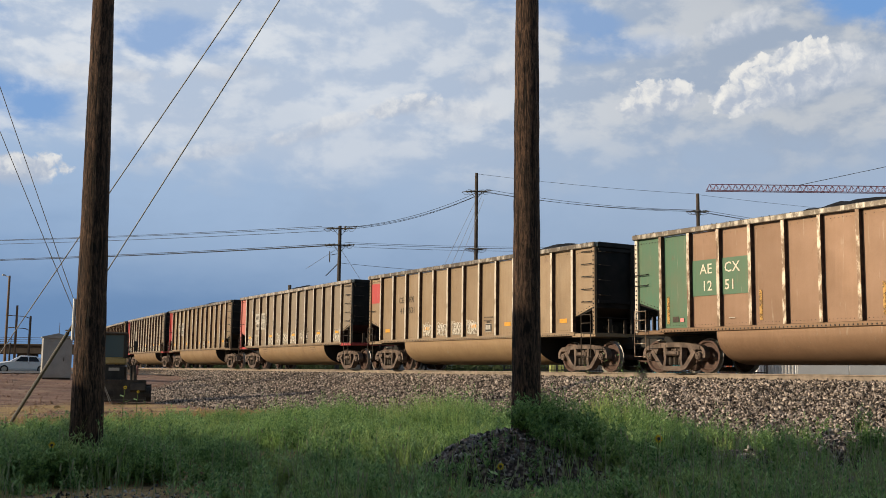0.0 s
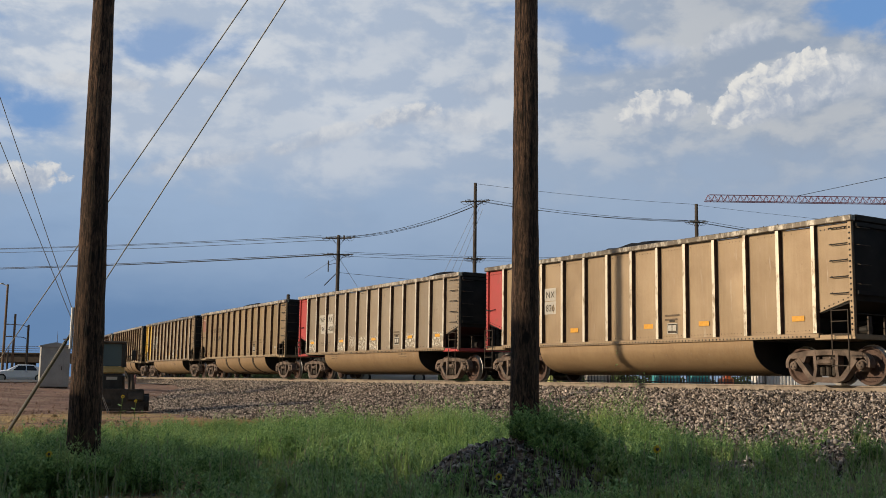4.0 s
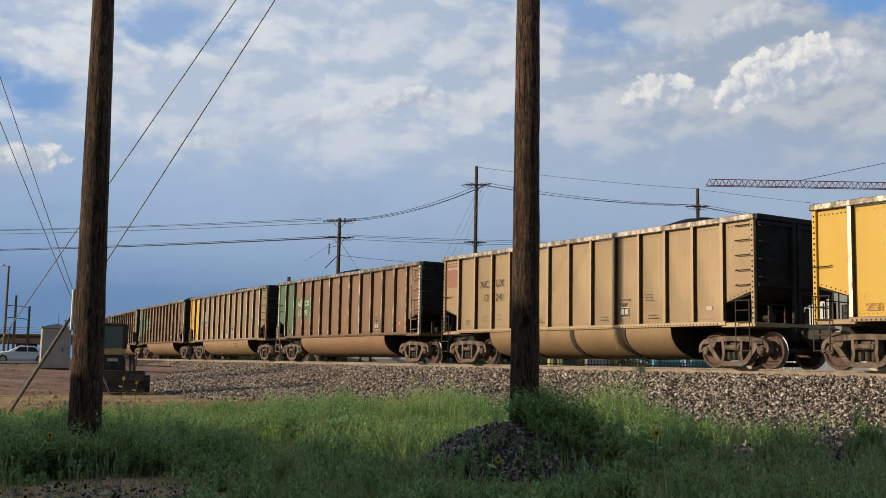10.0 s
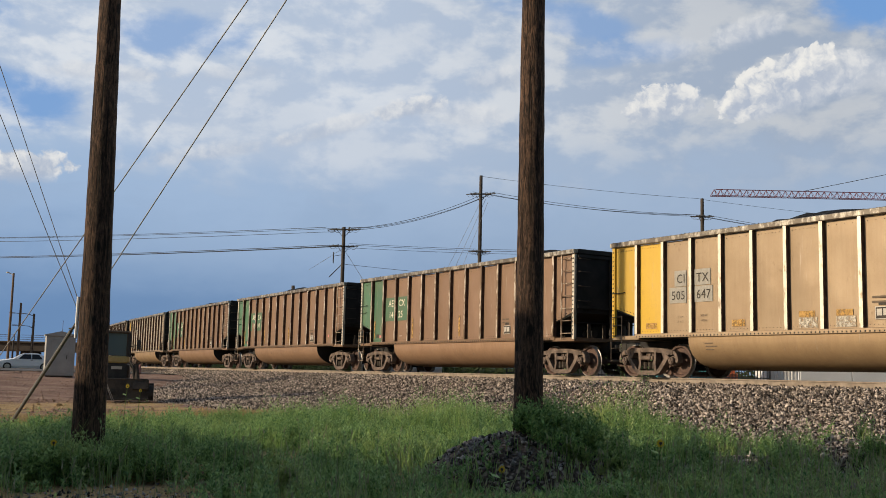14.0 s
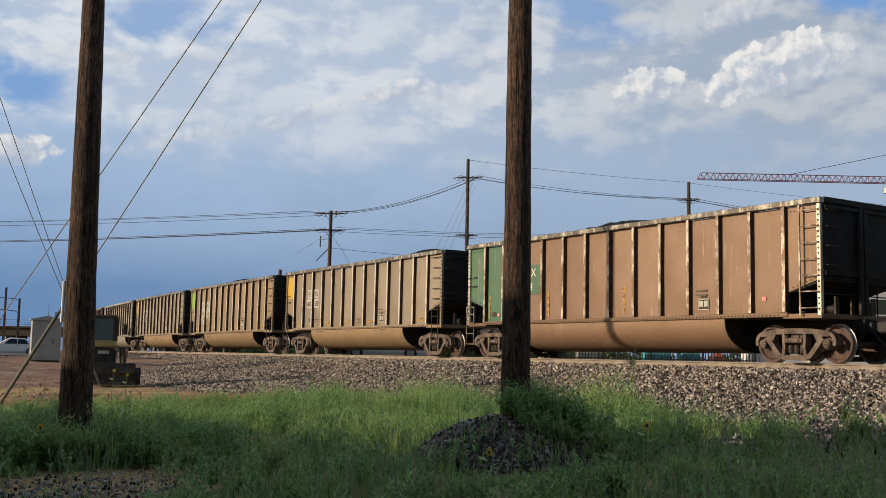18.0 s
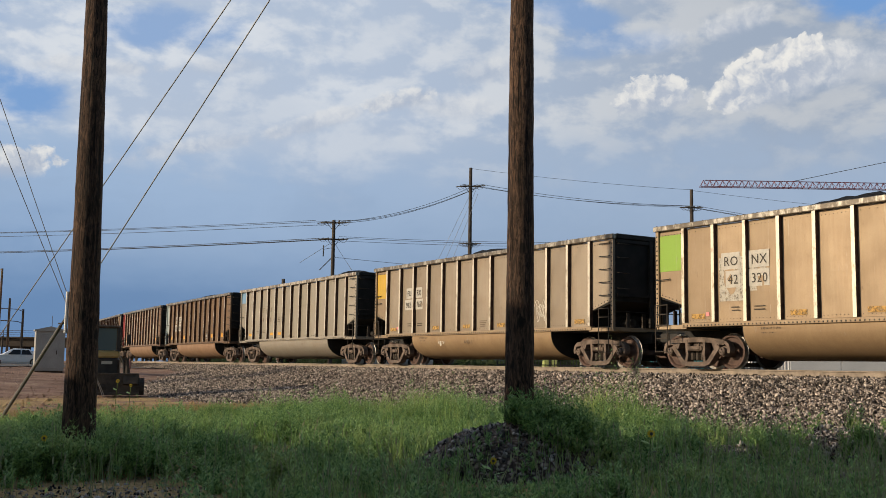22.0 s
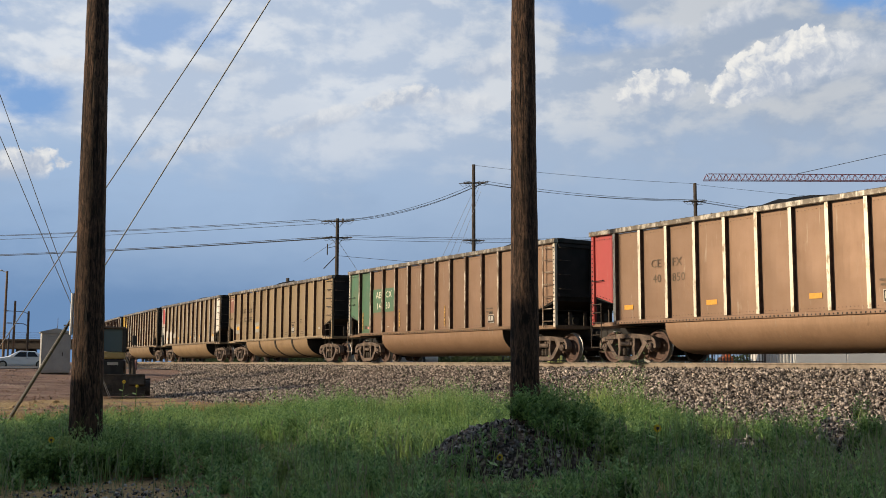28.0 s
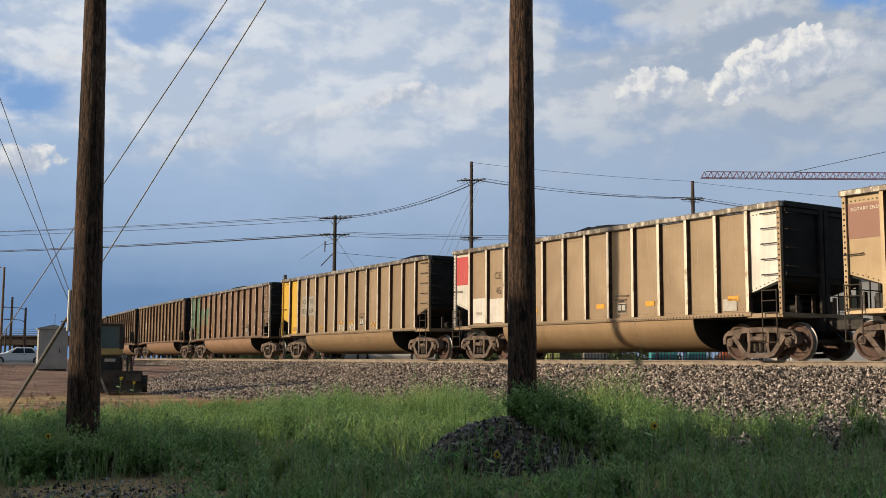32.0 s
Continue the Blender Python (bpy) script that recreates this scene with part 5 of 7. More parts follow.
LEFT_HI, LEFT_LO = Vector((-121.0, -33.1, 10.75)), Vector((-121.2, -33.0, 8.85))
spans(Vector((PA.x, PA.y, 10.3)), LEFT_HI, ((-1.3, 0), (-0.6, -0.3), (1.2, 0.05)), 0.55)
spans(Vector((PA.x, PA.y, 9.0)), LEFT_LO, ((-1.0, 0), (-0.4, -0.05), (0.9, 0.0)), 0.55, 0.02)
spans(Vector((PA.x, PA.y, 10.25)), Vector((PB.x, PB.y, 13.05)), ((0.5, 0), (0.8, -0.1), (1.0, 0.02)), 0.5)
spans(Vector((PA.x, PA.y, 9.15)), Vector((-52.5, 35.6, 9.3)), ((0.4, 0), (0.9, -0.12), (0.2, -0.3)), 0.25, 0.013)
spans(Vector((PA.x, PA.y, 7.65)), Vector((-55.0, 31.6, 6.6)), ((0.0, 0),), 0.2, 0.014)
spans(Vector((PB.x, PB.y, 14.2)), Vector((PC.x, PC.y, 12.95)), ((0.0, 0),), 0.15, 0.012)
spans(Vector((PB.x, PB.y, 13.05)), Vector((PC.x, PC.y, 11.75)), ((-0.6, 0), (0.2, -0.08), (0.7, 0.02)), 0.35, 0.015)
spans(Vector((PC.x, PC.y, 11.75)), Vector((-40.4, 53.9, 9.4)), ((-0.4, 0), (0.0, -0.1), (0.5, 0.0)), 0.3, 0.015)
spans(Vector((PC.x, PC.y, 12.9)), Vector((-40.4, 53.9, 11.3)), ((0.0, 0),), 0.2, 0.011)
for _dx, _top in ((0.0, 12.9), (0.25, 12.6), (0.5, 12.3)):
    _a, _b = Vector((PB.x + _dx, PB.y + 0.3, _top)), Vector((-63.8 + _dx * 2.2, 16.9 + _dx * 2.8, -0.4))
    wire("guy_wire", [_a, _b], 0.012, WIRE, "thin guy wire of a far power pole")
for _e in (Vector((-64.6, 16.6, 4.0)), Vector((-67.6, 11.9, 7.2))):
    wire("guy_wire", [Vector((PA.x, PA.y, 8.8)), _e], 0.013, WIRE, "thin guy wire of a far power pole")


# ---------------------------------------------------------------- tower crane
def tower_crane():
    start, way = Vector((-123.6, 114.75, 31.7)), Vector((0.5475, 0.8368, 0.0))
    c = thing("tower_crane", "distant red lattice tower crane jib above the roofs", "crane")
    m = Mesh()
    length, step = 52.0, 1.12
    side = Vector((-way.y, way.x, 0))
    lo = [start + way * s for s in (0, length)]
    m.rod(lo[0] + side * 0.5, lo[1] + side * 0.5, 0.07, 5)
    m.rod(lo[0] - side * 0.5, lo[1] - side * 0.5, 0.07, 5)
    m.rod(start + way * 0.8 + Vector((0, 0, 1.15)), start + way * length + Vector((0, 0, 1.15)), 0.08, 5)
    part("jib", m.done("jib", CRANE), c)
    m = Mesh()
    s = 0.0
    while s < length - step:
        for q in (-0.5, 0.5):
            a, b, t = start + way * s + side * q, start + way * (s + step) + side * q, start + way * (s + step / 2) + Vector((0, 0, 1.15))
            m.rod(a, t, 0.042, 4, caps=False).rod(t, b, 0.042, 4, caps=False)
        s += step
    part("lacing", m.done("lacing", CRANE), c)["kind"] = "stuff"
    foot = start + way * length
    m = Mesh()
    for dx, dy in ((-0.8, -0.8), (0.8, -0.8), (0.8, 0.8), (-0.8, 0.8)):
        m.rod((foot.x + dx, foot.y + dy, -0.4), (foot.x + dx, foot.y + dy, 33.0), 0.12, 5)
        m.rod((foot.x + dx, foot.y + dy, 33.0), (foot.x, foot.y, 41.0), 0.10, 5)
    for i in range(16):
        z = i * 2.05
        m.rod((foot.x - 0.8, foot.y - 0.8, z), (foot.x + 0.8, foot.y - 0.8, z + 2), 0.07, 4).rod((foot.x + 0.8, foot.y + 0.8, z), (foot.x + 0.8, foot.y - 0.8, z + 2), 0.07, 4)
    part("mast", m.done("mast", CRANE), c)
    m = Mesh()
    m.rod(start + way * 16.0 + Vector((0, 0, 1.15)), (foot.x, foot.y, 41.0), 0.05, 5)
    part("pendant_line", m.done("pendant_line", CABLE), c)


tower_crane()


# ---------------------------------------------------------------- yard on the near side of the track
STEEL_DARK = rough_mat("dark_worn_blade", (0.035, 0.032, 0.03), (0.075, 0.065, 0.055), 4.0, 0.6, 0.3)
CAB_CREAM = rough_mat("cream_machine_paint", (0.36, 0.27, 0.10), (0.45, 0.34, 0.15), 3.0, 0.5, 0, 0.05)
MACHINE_BLACK = rough_mat("black_machine_paint", (0.018, 0.018, 0.018), (0.035, 0.034, 0.033), 4.0, 0.5, 0, 0.05)
RUBBER = rough_mat("black_rubber", (0.02, 0.02, 0.02), (0.04, 0.038, 0.036), 9.0, 0.85)


def glass_mat(name, tint=(0.05, 0.065, 0.07), rough=0.06):
    m, g, bsdf = material(name, rough, 0.0, 0.6)
    g.put(bsdf, "Base Color", (*tint, 1))
    return m


CAB_GLASS = glass_mat("tinted_cab_glass", (0.07, 0.11, 0.125), 0.08)
CAR_GLASS = glass_mat("dark_car_glass", (0.010, 0.011, 0.012), 0.12)


def excavator():
    e = thing("mini_excavator", "small tracked excavator parked with its dozer blade on the dirt", "excavator", m=at(-34.95, -10.16, -1.16, 72))
    m = Mesh()
    m.plate([(-0.76, 0.05), (0.58, 0.05), (0.60, 0.36), (0.58, 0.70), (-0.72, 0.70), (-0.76, 0.36)], 1, -0.86, -0.80)
    m.block(-0.70, 0.56, -0.87, -0.78, 0.69, 0.73, 0.01)
    m.block(-0.76, 0.60, -0.92, -0.80, 0.02, 0.10, 0.015)
    part("dozer_blade", m.done("dozer_blade", STEEL_DARK), e, label="dark worn steel blade")
    for x in (-0.45, 0.40):
        part("blade_arm", Mesh().block(x - 0.06, x + 0.06, -0.82, 0.3, 0.22, 0.36, 0.015).done("blade_arm", STEEL_DARK), e)
    for sx in (-1, 1):
        m = Mesh()
        out = [(-0.62 + 0.26 * math.cos(math.pi / 2 + math.pi * i / 8), 0.28 + 0.26 * math.sin(math.pi / 2 + math.pi * i / 8)) for i in range(9)]
        out += [(0.95 + 0.26 * math.cos(-math.pi / 2 + math.pi * i / 8), 0.28 + 0.26 * math.sin(-math.pi / 2 + math.pi * i / 8)) for i in range(9)]
        m.plate(out, 0, sx * 0.44, sx * 0.74)
        t = part("track", m.done("track", RUBBER), e)
        for i in range(9):
            part("tread_bar", Mesh().block(-0.15, 0.15, -0.02, 0.02, 0, 0.03, 0.005).done("tread_bar", RUBBER), t, at(sx * 0.59, -0.62 + 0.19 * i, 0.535))
    part("turntable", Mesh().rod((0, 0.2, 0.45), (0, 0.2, 0.68), 0.42, 20).done("turntable", MACHINE_BLACK), e)
    m = Mesh()
    m.block(-0.74, 0.16, -0.35, 1.2, 0.66, 1.22, 0.06)
    b = part("front_hood", m.done("front_hood", MACHINE_BLACK), e, at(-0.24), label="black front panel")
    part("brand_plate", Mesh().box(-0.40, -0.06, -0.368, -0.352, 1.02, 1.12).done("brand_plate", PATCH), b, label="pale lettering bar")
    part("cream_panel", Mesh().block(-0.72, 0.14, -0.34, 1.15, 1.23, 1.46, 0.04).done("cream_panel", CAB_CREAM), e, at(-0.24), label="cream-yellow cab base")
    for x in (-0.68, 0.10):
        for y in (-0.30, 0.95):
            part("cab_post", Mesh().block(x - 0.06, x + 0.06, y - 0.07, y + 0.05, 1.44, 2.26, 0.015).done("cab_post", MACHINE_BLACK), e, at(-0.24))
    part("cab_roof", Mesh().block(-0.76, 0.16, -0.40, 1.05, 2.20, 2.29, 0.03).done("cab_roof", STEEL), e, at(-0.24), label="dark dusty cab roof")
    part("windscreen", Mesh().box(-0.64, 0.06, -0.31, -0.30, 1.47, 2.22).done("windscreen", CAB_GLASS), e, at(-0.24), label="tinted windscreen")
    part("side_glass", Mesh().box(0.095, 0.105, -0.26, 0.9, 1.47, 2.22).done("side_glass", CAB_GLASS), e, at(-0.24))
    part("seat", Mesh().block(-0.5, -0.05, 0.2, 0.5, 1.3, 1.85, 0.06).done("seat", MACHINE_BLACK), e, at(-0.24))
    part("mirror", Mesh().rod((0.14, -0.3, 1.75), (0.44, -0.36, 1.85), 0.015, 6).block(0.36, 0.50, -0.42, -0.38, 1.68, 2.0, 0.01).done("mirror", MACHINE_BLACK), e, at(-0.24))
    m = Mesh()
    m.plate([(-0.30, 0.75), (-0.30, 1.18), (-0.62, 1.22), (-0.66, 0.95)], 0, 0.06, 0.24)
    m.rod((0.15, -0.62, 1.15), (0.20, -0.72, 0.62), 0.09, 8)
    part("boom", m.done("boom", STEEL), e)
    part("hydraulic_hose", Mesh().path([(0.0, -0.4, 1.1), (-0.04, -0.62, 1.28), (0.06, -0.7, 1.1), (0.1, -0.72, 0.7)], 0.035, 7).done("hydraulic_hose", RUBBER), e)
    part("safety_rag", Mesh().block(0.22, 0.31, -0.72, -0.6, 0.88, 1.20, 0.04).done("safety_rag", rough_mat("faded_red_cloth", (0.24, 0.12, 0.11), (0.33, 0.19, 0.165), 6)), e, label="faded red cloth")
    m = Mesh()
    m.plate([(-0.62, 0.60), (-0.95, 0.62), (-1.0, 0.40), (-0.74, 0.30)], 0, 0.08, 0.55)
    part("bucket", m.done("bucket", STEEL_DARK), e)


def signal_cabinet():
    c = thing("signal_cabinet", "pale grey metal signal cabinet with low gable roof", "signal cabinet", m=at(-55.55, -7.8, -0.70, 80))
    grey = rough_mat("pale_grey_cabinet_paint", (0.32, 0.315, 0.295), (0.40, 0.39, 0.37), 1.5, 0.6, 0, 0.05)
    part("body", Mesh().block(-0.70, 0.70, -0.72, 0.72, 0.12, 2.12, 0.02).done("body", grey), c)
    part("roof", Mesh().plate([(-0.77, 2.122), (0.77, 2.122), (0.77, 2.18), (0.0, 2.36), (-0.77, 2.18)], 1, -0.8, 0.8).done("roof", grey), c)
    part("door", Mesh().block(-0.42, 0.40, -0.745, -0.722, 0.25, 1.95, 0.008).done("door", grey), c)
    part("plinth", Mesh().box(-0.66, 0.66, -0.68, 0.68, -0.15, 0.118).done("plinth", STEEL), c)
    part("door_handle", Mesh().rod((0.32, -0.765, 0.95), (0.32, -0.765, 1.15), 0.02, 6).done("door_handle", STEEL), c)
    part("antenna", Mesh().rod((0.1, 0.4, 2.1), (0.1, 0.4, 2.95), 0.012, 5).done("antenna", STEEL), c)


def car_body(length, width, height, sections, name, mat):
    """A car shell from cross-sections along its length: (x, roof height, belt height, half width at the roof)."""
    m, n = Mesh(), 10
    for x, top, belt, hw in sections:
        w = width / 2
        m.v += [(x, -w * 0.9, 0.2), (x, -w, 0.38), (x, -w, belt), (x, -hw, top), (x, -hw * 0.5, top + 0.02), (x, hw * 0.5, top + 0.02), (x, hw, top), (x, w, belt), (x, w, 0.38), (x, w * 0.9, 0.2)]
    k = len(sections)
    m.f = [(j * n + i, j * n + (i + 1) % n, (j + 1) * n + (i + 1) % n, (j + 1) * n + i) for j in range(k - 1) for i in range(n)]
    m.f += [tuple(range(n)), tuple(range((k - 1) * n, k * n))]
    m.k = [0] * len(m.f)
    return m.done(name, mat, smooth=False)


def sedan(name, label, m0, paint, long_roof=False):
    c = thing(name, label, "car", "", m0)
    if long_roof:
        sec = [(-2.35, 0.72, 0.70, 0.6), (-2.3, 0.98, 0.8, 0.7), (-2.15, 1.62, 0.95, 0.62), (-0.2, 1.72, 0.95, 0.66), (0.5, 1.66, 0.95, 0.64), (1.15, 1.02, 0.95, 0.72), (2.2, 0.88, 0.82, 0.7), (2.38, 0.6, 0.55, 0.66)]
    else:
        sec = [(-2.35, 0.66, 0.6, 0.62), (-2.28, 0.95, 0.85, 0.72), (-1.75, 1.02, 0.92, 0.7), (-0.95, 1.40, 0.93, 0.55), (0.2, 1.44, 0.93, 0.57), (1.05, 0.98, 0.92, 0.72), (2.15, 0.82, 0.74, 0.7), (2.36, 0.55, 0.5, 0.62)]
    part("body", car_body(4.7, 1.8, 1.45, sec, "body", paint), c)
    hi, lo = (1.60, 0.98) if long_roof else (1.34, 0.96)
    for sy in (-1, 1):
        for x0, x1, a, b in ((-1.25, -0.42, 0.3, 0.02), (-0.36, 0.62, 0.02, 0.42)):
            m = Mesh().add([(x0, sy * 0.908, lo), (x1, sy * 0.908, lo), (x1 - b, sy * 0.64, hi), (x0 + a, sy * 0.64, hi)], [(0, 1, 2, 3)])
            m.add([(x0, sy * 0.89, lo), (x1, sy * 0.89, lo), (x1 - b, sy * 0.62, hi), (x0 + a, sy * 0.62, hi)], [(0, 1, 2, 3)])
            part("side_window", m.done("side_window", CAR_GLASS), c)
        for x in (-1.4, 1.42):
            w = part("wheel", Mesh().lathe([(-0.1, 0.0), (-0.1, 0.2), (-0.11, 0.3), (-0.06, 0.33), (0.08, 0.33), (0.1, 0.28), (0.1, 0)], 20).done("wheel", RUBBER), c, at(x, sy * 0.82, 0.33))
            part("rim", Mesh().lathe([(-0.118, 0.0), (-0.122, 0.1), (-0.118, 0.21)], 14).done("rim", PATCH), w, at(rz=0 if sy < 0 else 180))
        part("door_handle", Mesh().block(-0.5, -0.34, sy * 0.905 - 0.01, sy * 0.905 + 0.01, 0.82, 0.85, 0.004).done("door_handle", STEEL), c)
        part("mirror", Mesh().block(0.72, 0.86, min(sy * 0.9, sy * 1.06), max(sy * 0.9, sy * 1.06), 0.95, 1.07, 0.02).done("mirror", paint), c)
        part("headlight", Mesh().block(2.16, 2.3, min(sy * 0.5, sy * 0.8), max(sy * 0.5, sy * 0.8), 0.62, 0.74, 0.02).done("headlight", PATCH), c)
        part("tail_light", Mesh().block(-2.36, -2.28, min(sy * 0.5, sy * 0.82), max(sy * 0.5, sy * 0.82), 0.72, 0.86, 0.02).done("tail_light", RED), c)
    return c


SILVER_CAR = rough_mat("silver_car_paint", (0.72, 0.74, 0.77), (0.78, 0.80, 0.83), 2.0, 0.3, 0.0, 0.0)
WHITE_CAR = rough_mat("white_vehicle_paint", (0.74, 0.74, 0.73), (0.8, 0.8, 0.79), 2.0, 0.35, 0.0, 0.0)
ASPHALT = rough_mat("worn_asphalt", (0.075, 0.072, 0.07), (0.12, 0.115, 0.11), 0.8, 0.9, 0, 0.4)
CONCRETE = rough_mat("weathered_concrete", (0.05, 0.04, 0.032), (0.08, 0.064, 0.052), 0.4, 0.9)


def street():
    m = Mesh()
    c, s = math.cos(radians(79)), math.sin(radians(79))
    for i in range(61):
        q = -140 + i * 4
        for w in (-26.0, 5.0):
            x, y = -88.5 + c * q - s * w, -1.5 + s * q + c * w
            m.v.append((x, y, ground_z(x, y) + 0.06))
    m.f = [(2 * i, 2 * i + 1, 2 * i + 3, 2 * i + 2) for i in range(60)]
    m.k = [0] * 60
    thing("road", "grey asphalt road leading over the level crossing", "road", kind="structure", me=m.done("road", ASPHALT))
    z = ground_z(-90.8, -3.3)
    sedan("sedan_car", "silver sedan waiting on the road by the crossing", at(-90.9, -2.3, z - 0.10, 259), SILVER_CAR)
    # lamp and power poles by the road, the overpass beyond
    wood = rough_mat("sunlit_pole_wood", (0.13, 0.085, 0.055), (0.19, 0.13, 0.085), 2, 0.9)
    for x, y, top, arm, mat in ((-127.5, 3.0, 10.4, 0, wood), (-127.3, 4.0, 7.0, 0, wood), (-126.7, 5.4, 5.8, -1, BARK_GREY), (-170.0, 11.5, 3.6, 0, BARK_GREY), (-165.0, 24.5, 4.2, 0, BARK_GREY)):
        p = thing("street_lamp" if arm else "utility_pole", "slender dark street lamp with a curved arm" if arm else "plain wooden pole beside the road", "street lamp" if arm else "utility pole", "roadside poles", at(x, y, -0.5))
        part("shaft", pole_mesh(top + 0.5, 0.16, 0.12, mat, n=8), p)
        if arm:
            for h, w in ((6.0, 2.6), (4.6, 2.2)):
                part("lamp_arm", Mesh().path([(0, 0, h), (-0.25 * w * 0.55, -0.25 * w * 0.83, h + 0.25), (-w * 0.55, -w * 0.83, h + 0.35)], 0.04, 5).done("lamp_arm", BARK_GREY), p)
                part("lamp_head", Mesh().block(-0.3, 0.3, -0.1, 0.1, -0.05, 0.06, 0.02).done("lamp_head", BARK_GREY), p, at(-w * 0.55, -w * 0.83, h + 0.33, 57))
        elif top > 9:
            part("lamp_head", Mesh().rod((0, 0, 0), (-0.4, -0.5, 0.25), 0.05, 5).block(-0.75, -0.3, -0.7, -0.4, 0.22, 0.36, 0.03).done("lamp_head", PATCH), p, at(0, 0, top + 0.3))
    s_ = thing("street_sign", "thin sign post with a small dark street sign", "sign", m=at(-100.0, -6.2, -0.45))
    part("post", Mesh().rod((0, 0, 0), (0, 0, 3.1), 0.04, 6).done("post", STEEL), s_)
    part("sign_blade", Mesh().block(-0.8, 0.8, -0.02, 0.02, 2.75, 3.05, 0.005).done("sign_blade", rough_mat("green_sign", (0.02, 0.07, 0.05), (0.03, 0.09, 0.06), 3, 0.5, 0, 0)), s_, at(0, 0, 0, 57))
    b = thing("overpass", "long brown road bridge with railing far behind the crossing", "bridge", m=at(-262, 33, 0, 57))
    part("girder", Mesh().block(-90, 90, -5, 5, 3.0, 4.9, 0.1).done("girder", CONCRETE), b)
    part("deck", Mesh().block(-90, 90, -5.6, 5.6, 4.9, 5.3, 0.05).done("deck", CONCRETE), b)
    for i in range(9):
        part("pier", Mesh().block(-1.0, 1.0, -4, 4, -1.0, 3.0, 0.1).done("pier", CONCRETE), b, at(-80 + 20 * i))
    m = Mesh()
    for z in (5.7, 6.2, 6.7):
        m.box(-90, 90, -5.5, -5.42, z, z + 0.08)
    part("railing", m.done("railing", STEEL), b)
    for i in range(46):
        part("rail_post", Mesh().box(-0.06, 0.06, -5.52, -5.40, 5.3, 6.78).done("rail_post", STEEL) if i == 0 else bpy.data.meshes["rail_post"], b, at(-90 + 4 * i))
    far_scrub()


def far_scrub():
    """Bushes and rough growth behind the track and on the horizon, as leaf clumps."""
    rng = np.random.default_rng(4)
    spots = []
    for i in range(230):
        x = rng.uniform(-230, -48)
        spots.append((x, track_y(x) + rng.uniform(14, 34), rng.uniform(0.5, 1.1)))
    for i in range(160):
        spots.append((rng.uniform(-420, 40), rng.uniform(170, 330), rng.uniform(1.6, 3.6)))
    c = np.array([(x, y, 0.4 * r - 0.15) for x, y, r in spots])
    r = np.array([q[2] for q in spots])
    n = 110
    d = rng.normal(size=(len(c), n, 3))
    d /= np.linalg.norm(d, axis=-1, keepdims=True)
    p = c[:, None] + d * (r[:, None] * rng.uniform(0.5, 1.0, (len(c), n)))[..., None] * np.array([1.5, 1.5, 0.8])
    size = (r[:, None] * rng.uniform(0.10, 0.22, (len(c), n)))[..., None]
    a, b = rng.normal(size=p.shape), rng.normal(size=p.shape)
    v = np.stack([p - a * size, p + a * size, p + b * size], 2).reshape(-1, 3)
    me = bpy.data.meshes.new("far_scrub")
    me.from_pydata(v.tolist(), [], np.arange(len(v)).reshape(-1, 3).tolist())
    me.materials.append(SCRUB)
    thing("far_scrub", "dark green scrub and bushes behind the track", "bushes", kind="stuff", me=me)


SCRUB = leaf_mat("scrub_leaf", (0.02, 0.035, 0.012), (0.05, 0.075, 0.025), (0.07, 0.07, 0.035))
excavator()
signal_cabinet()
street()


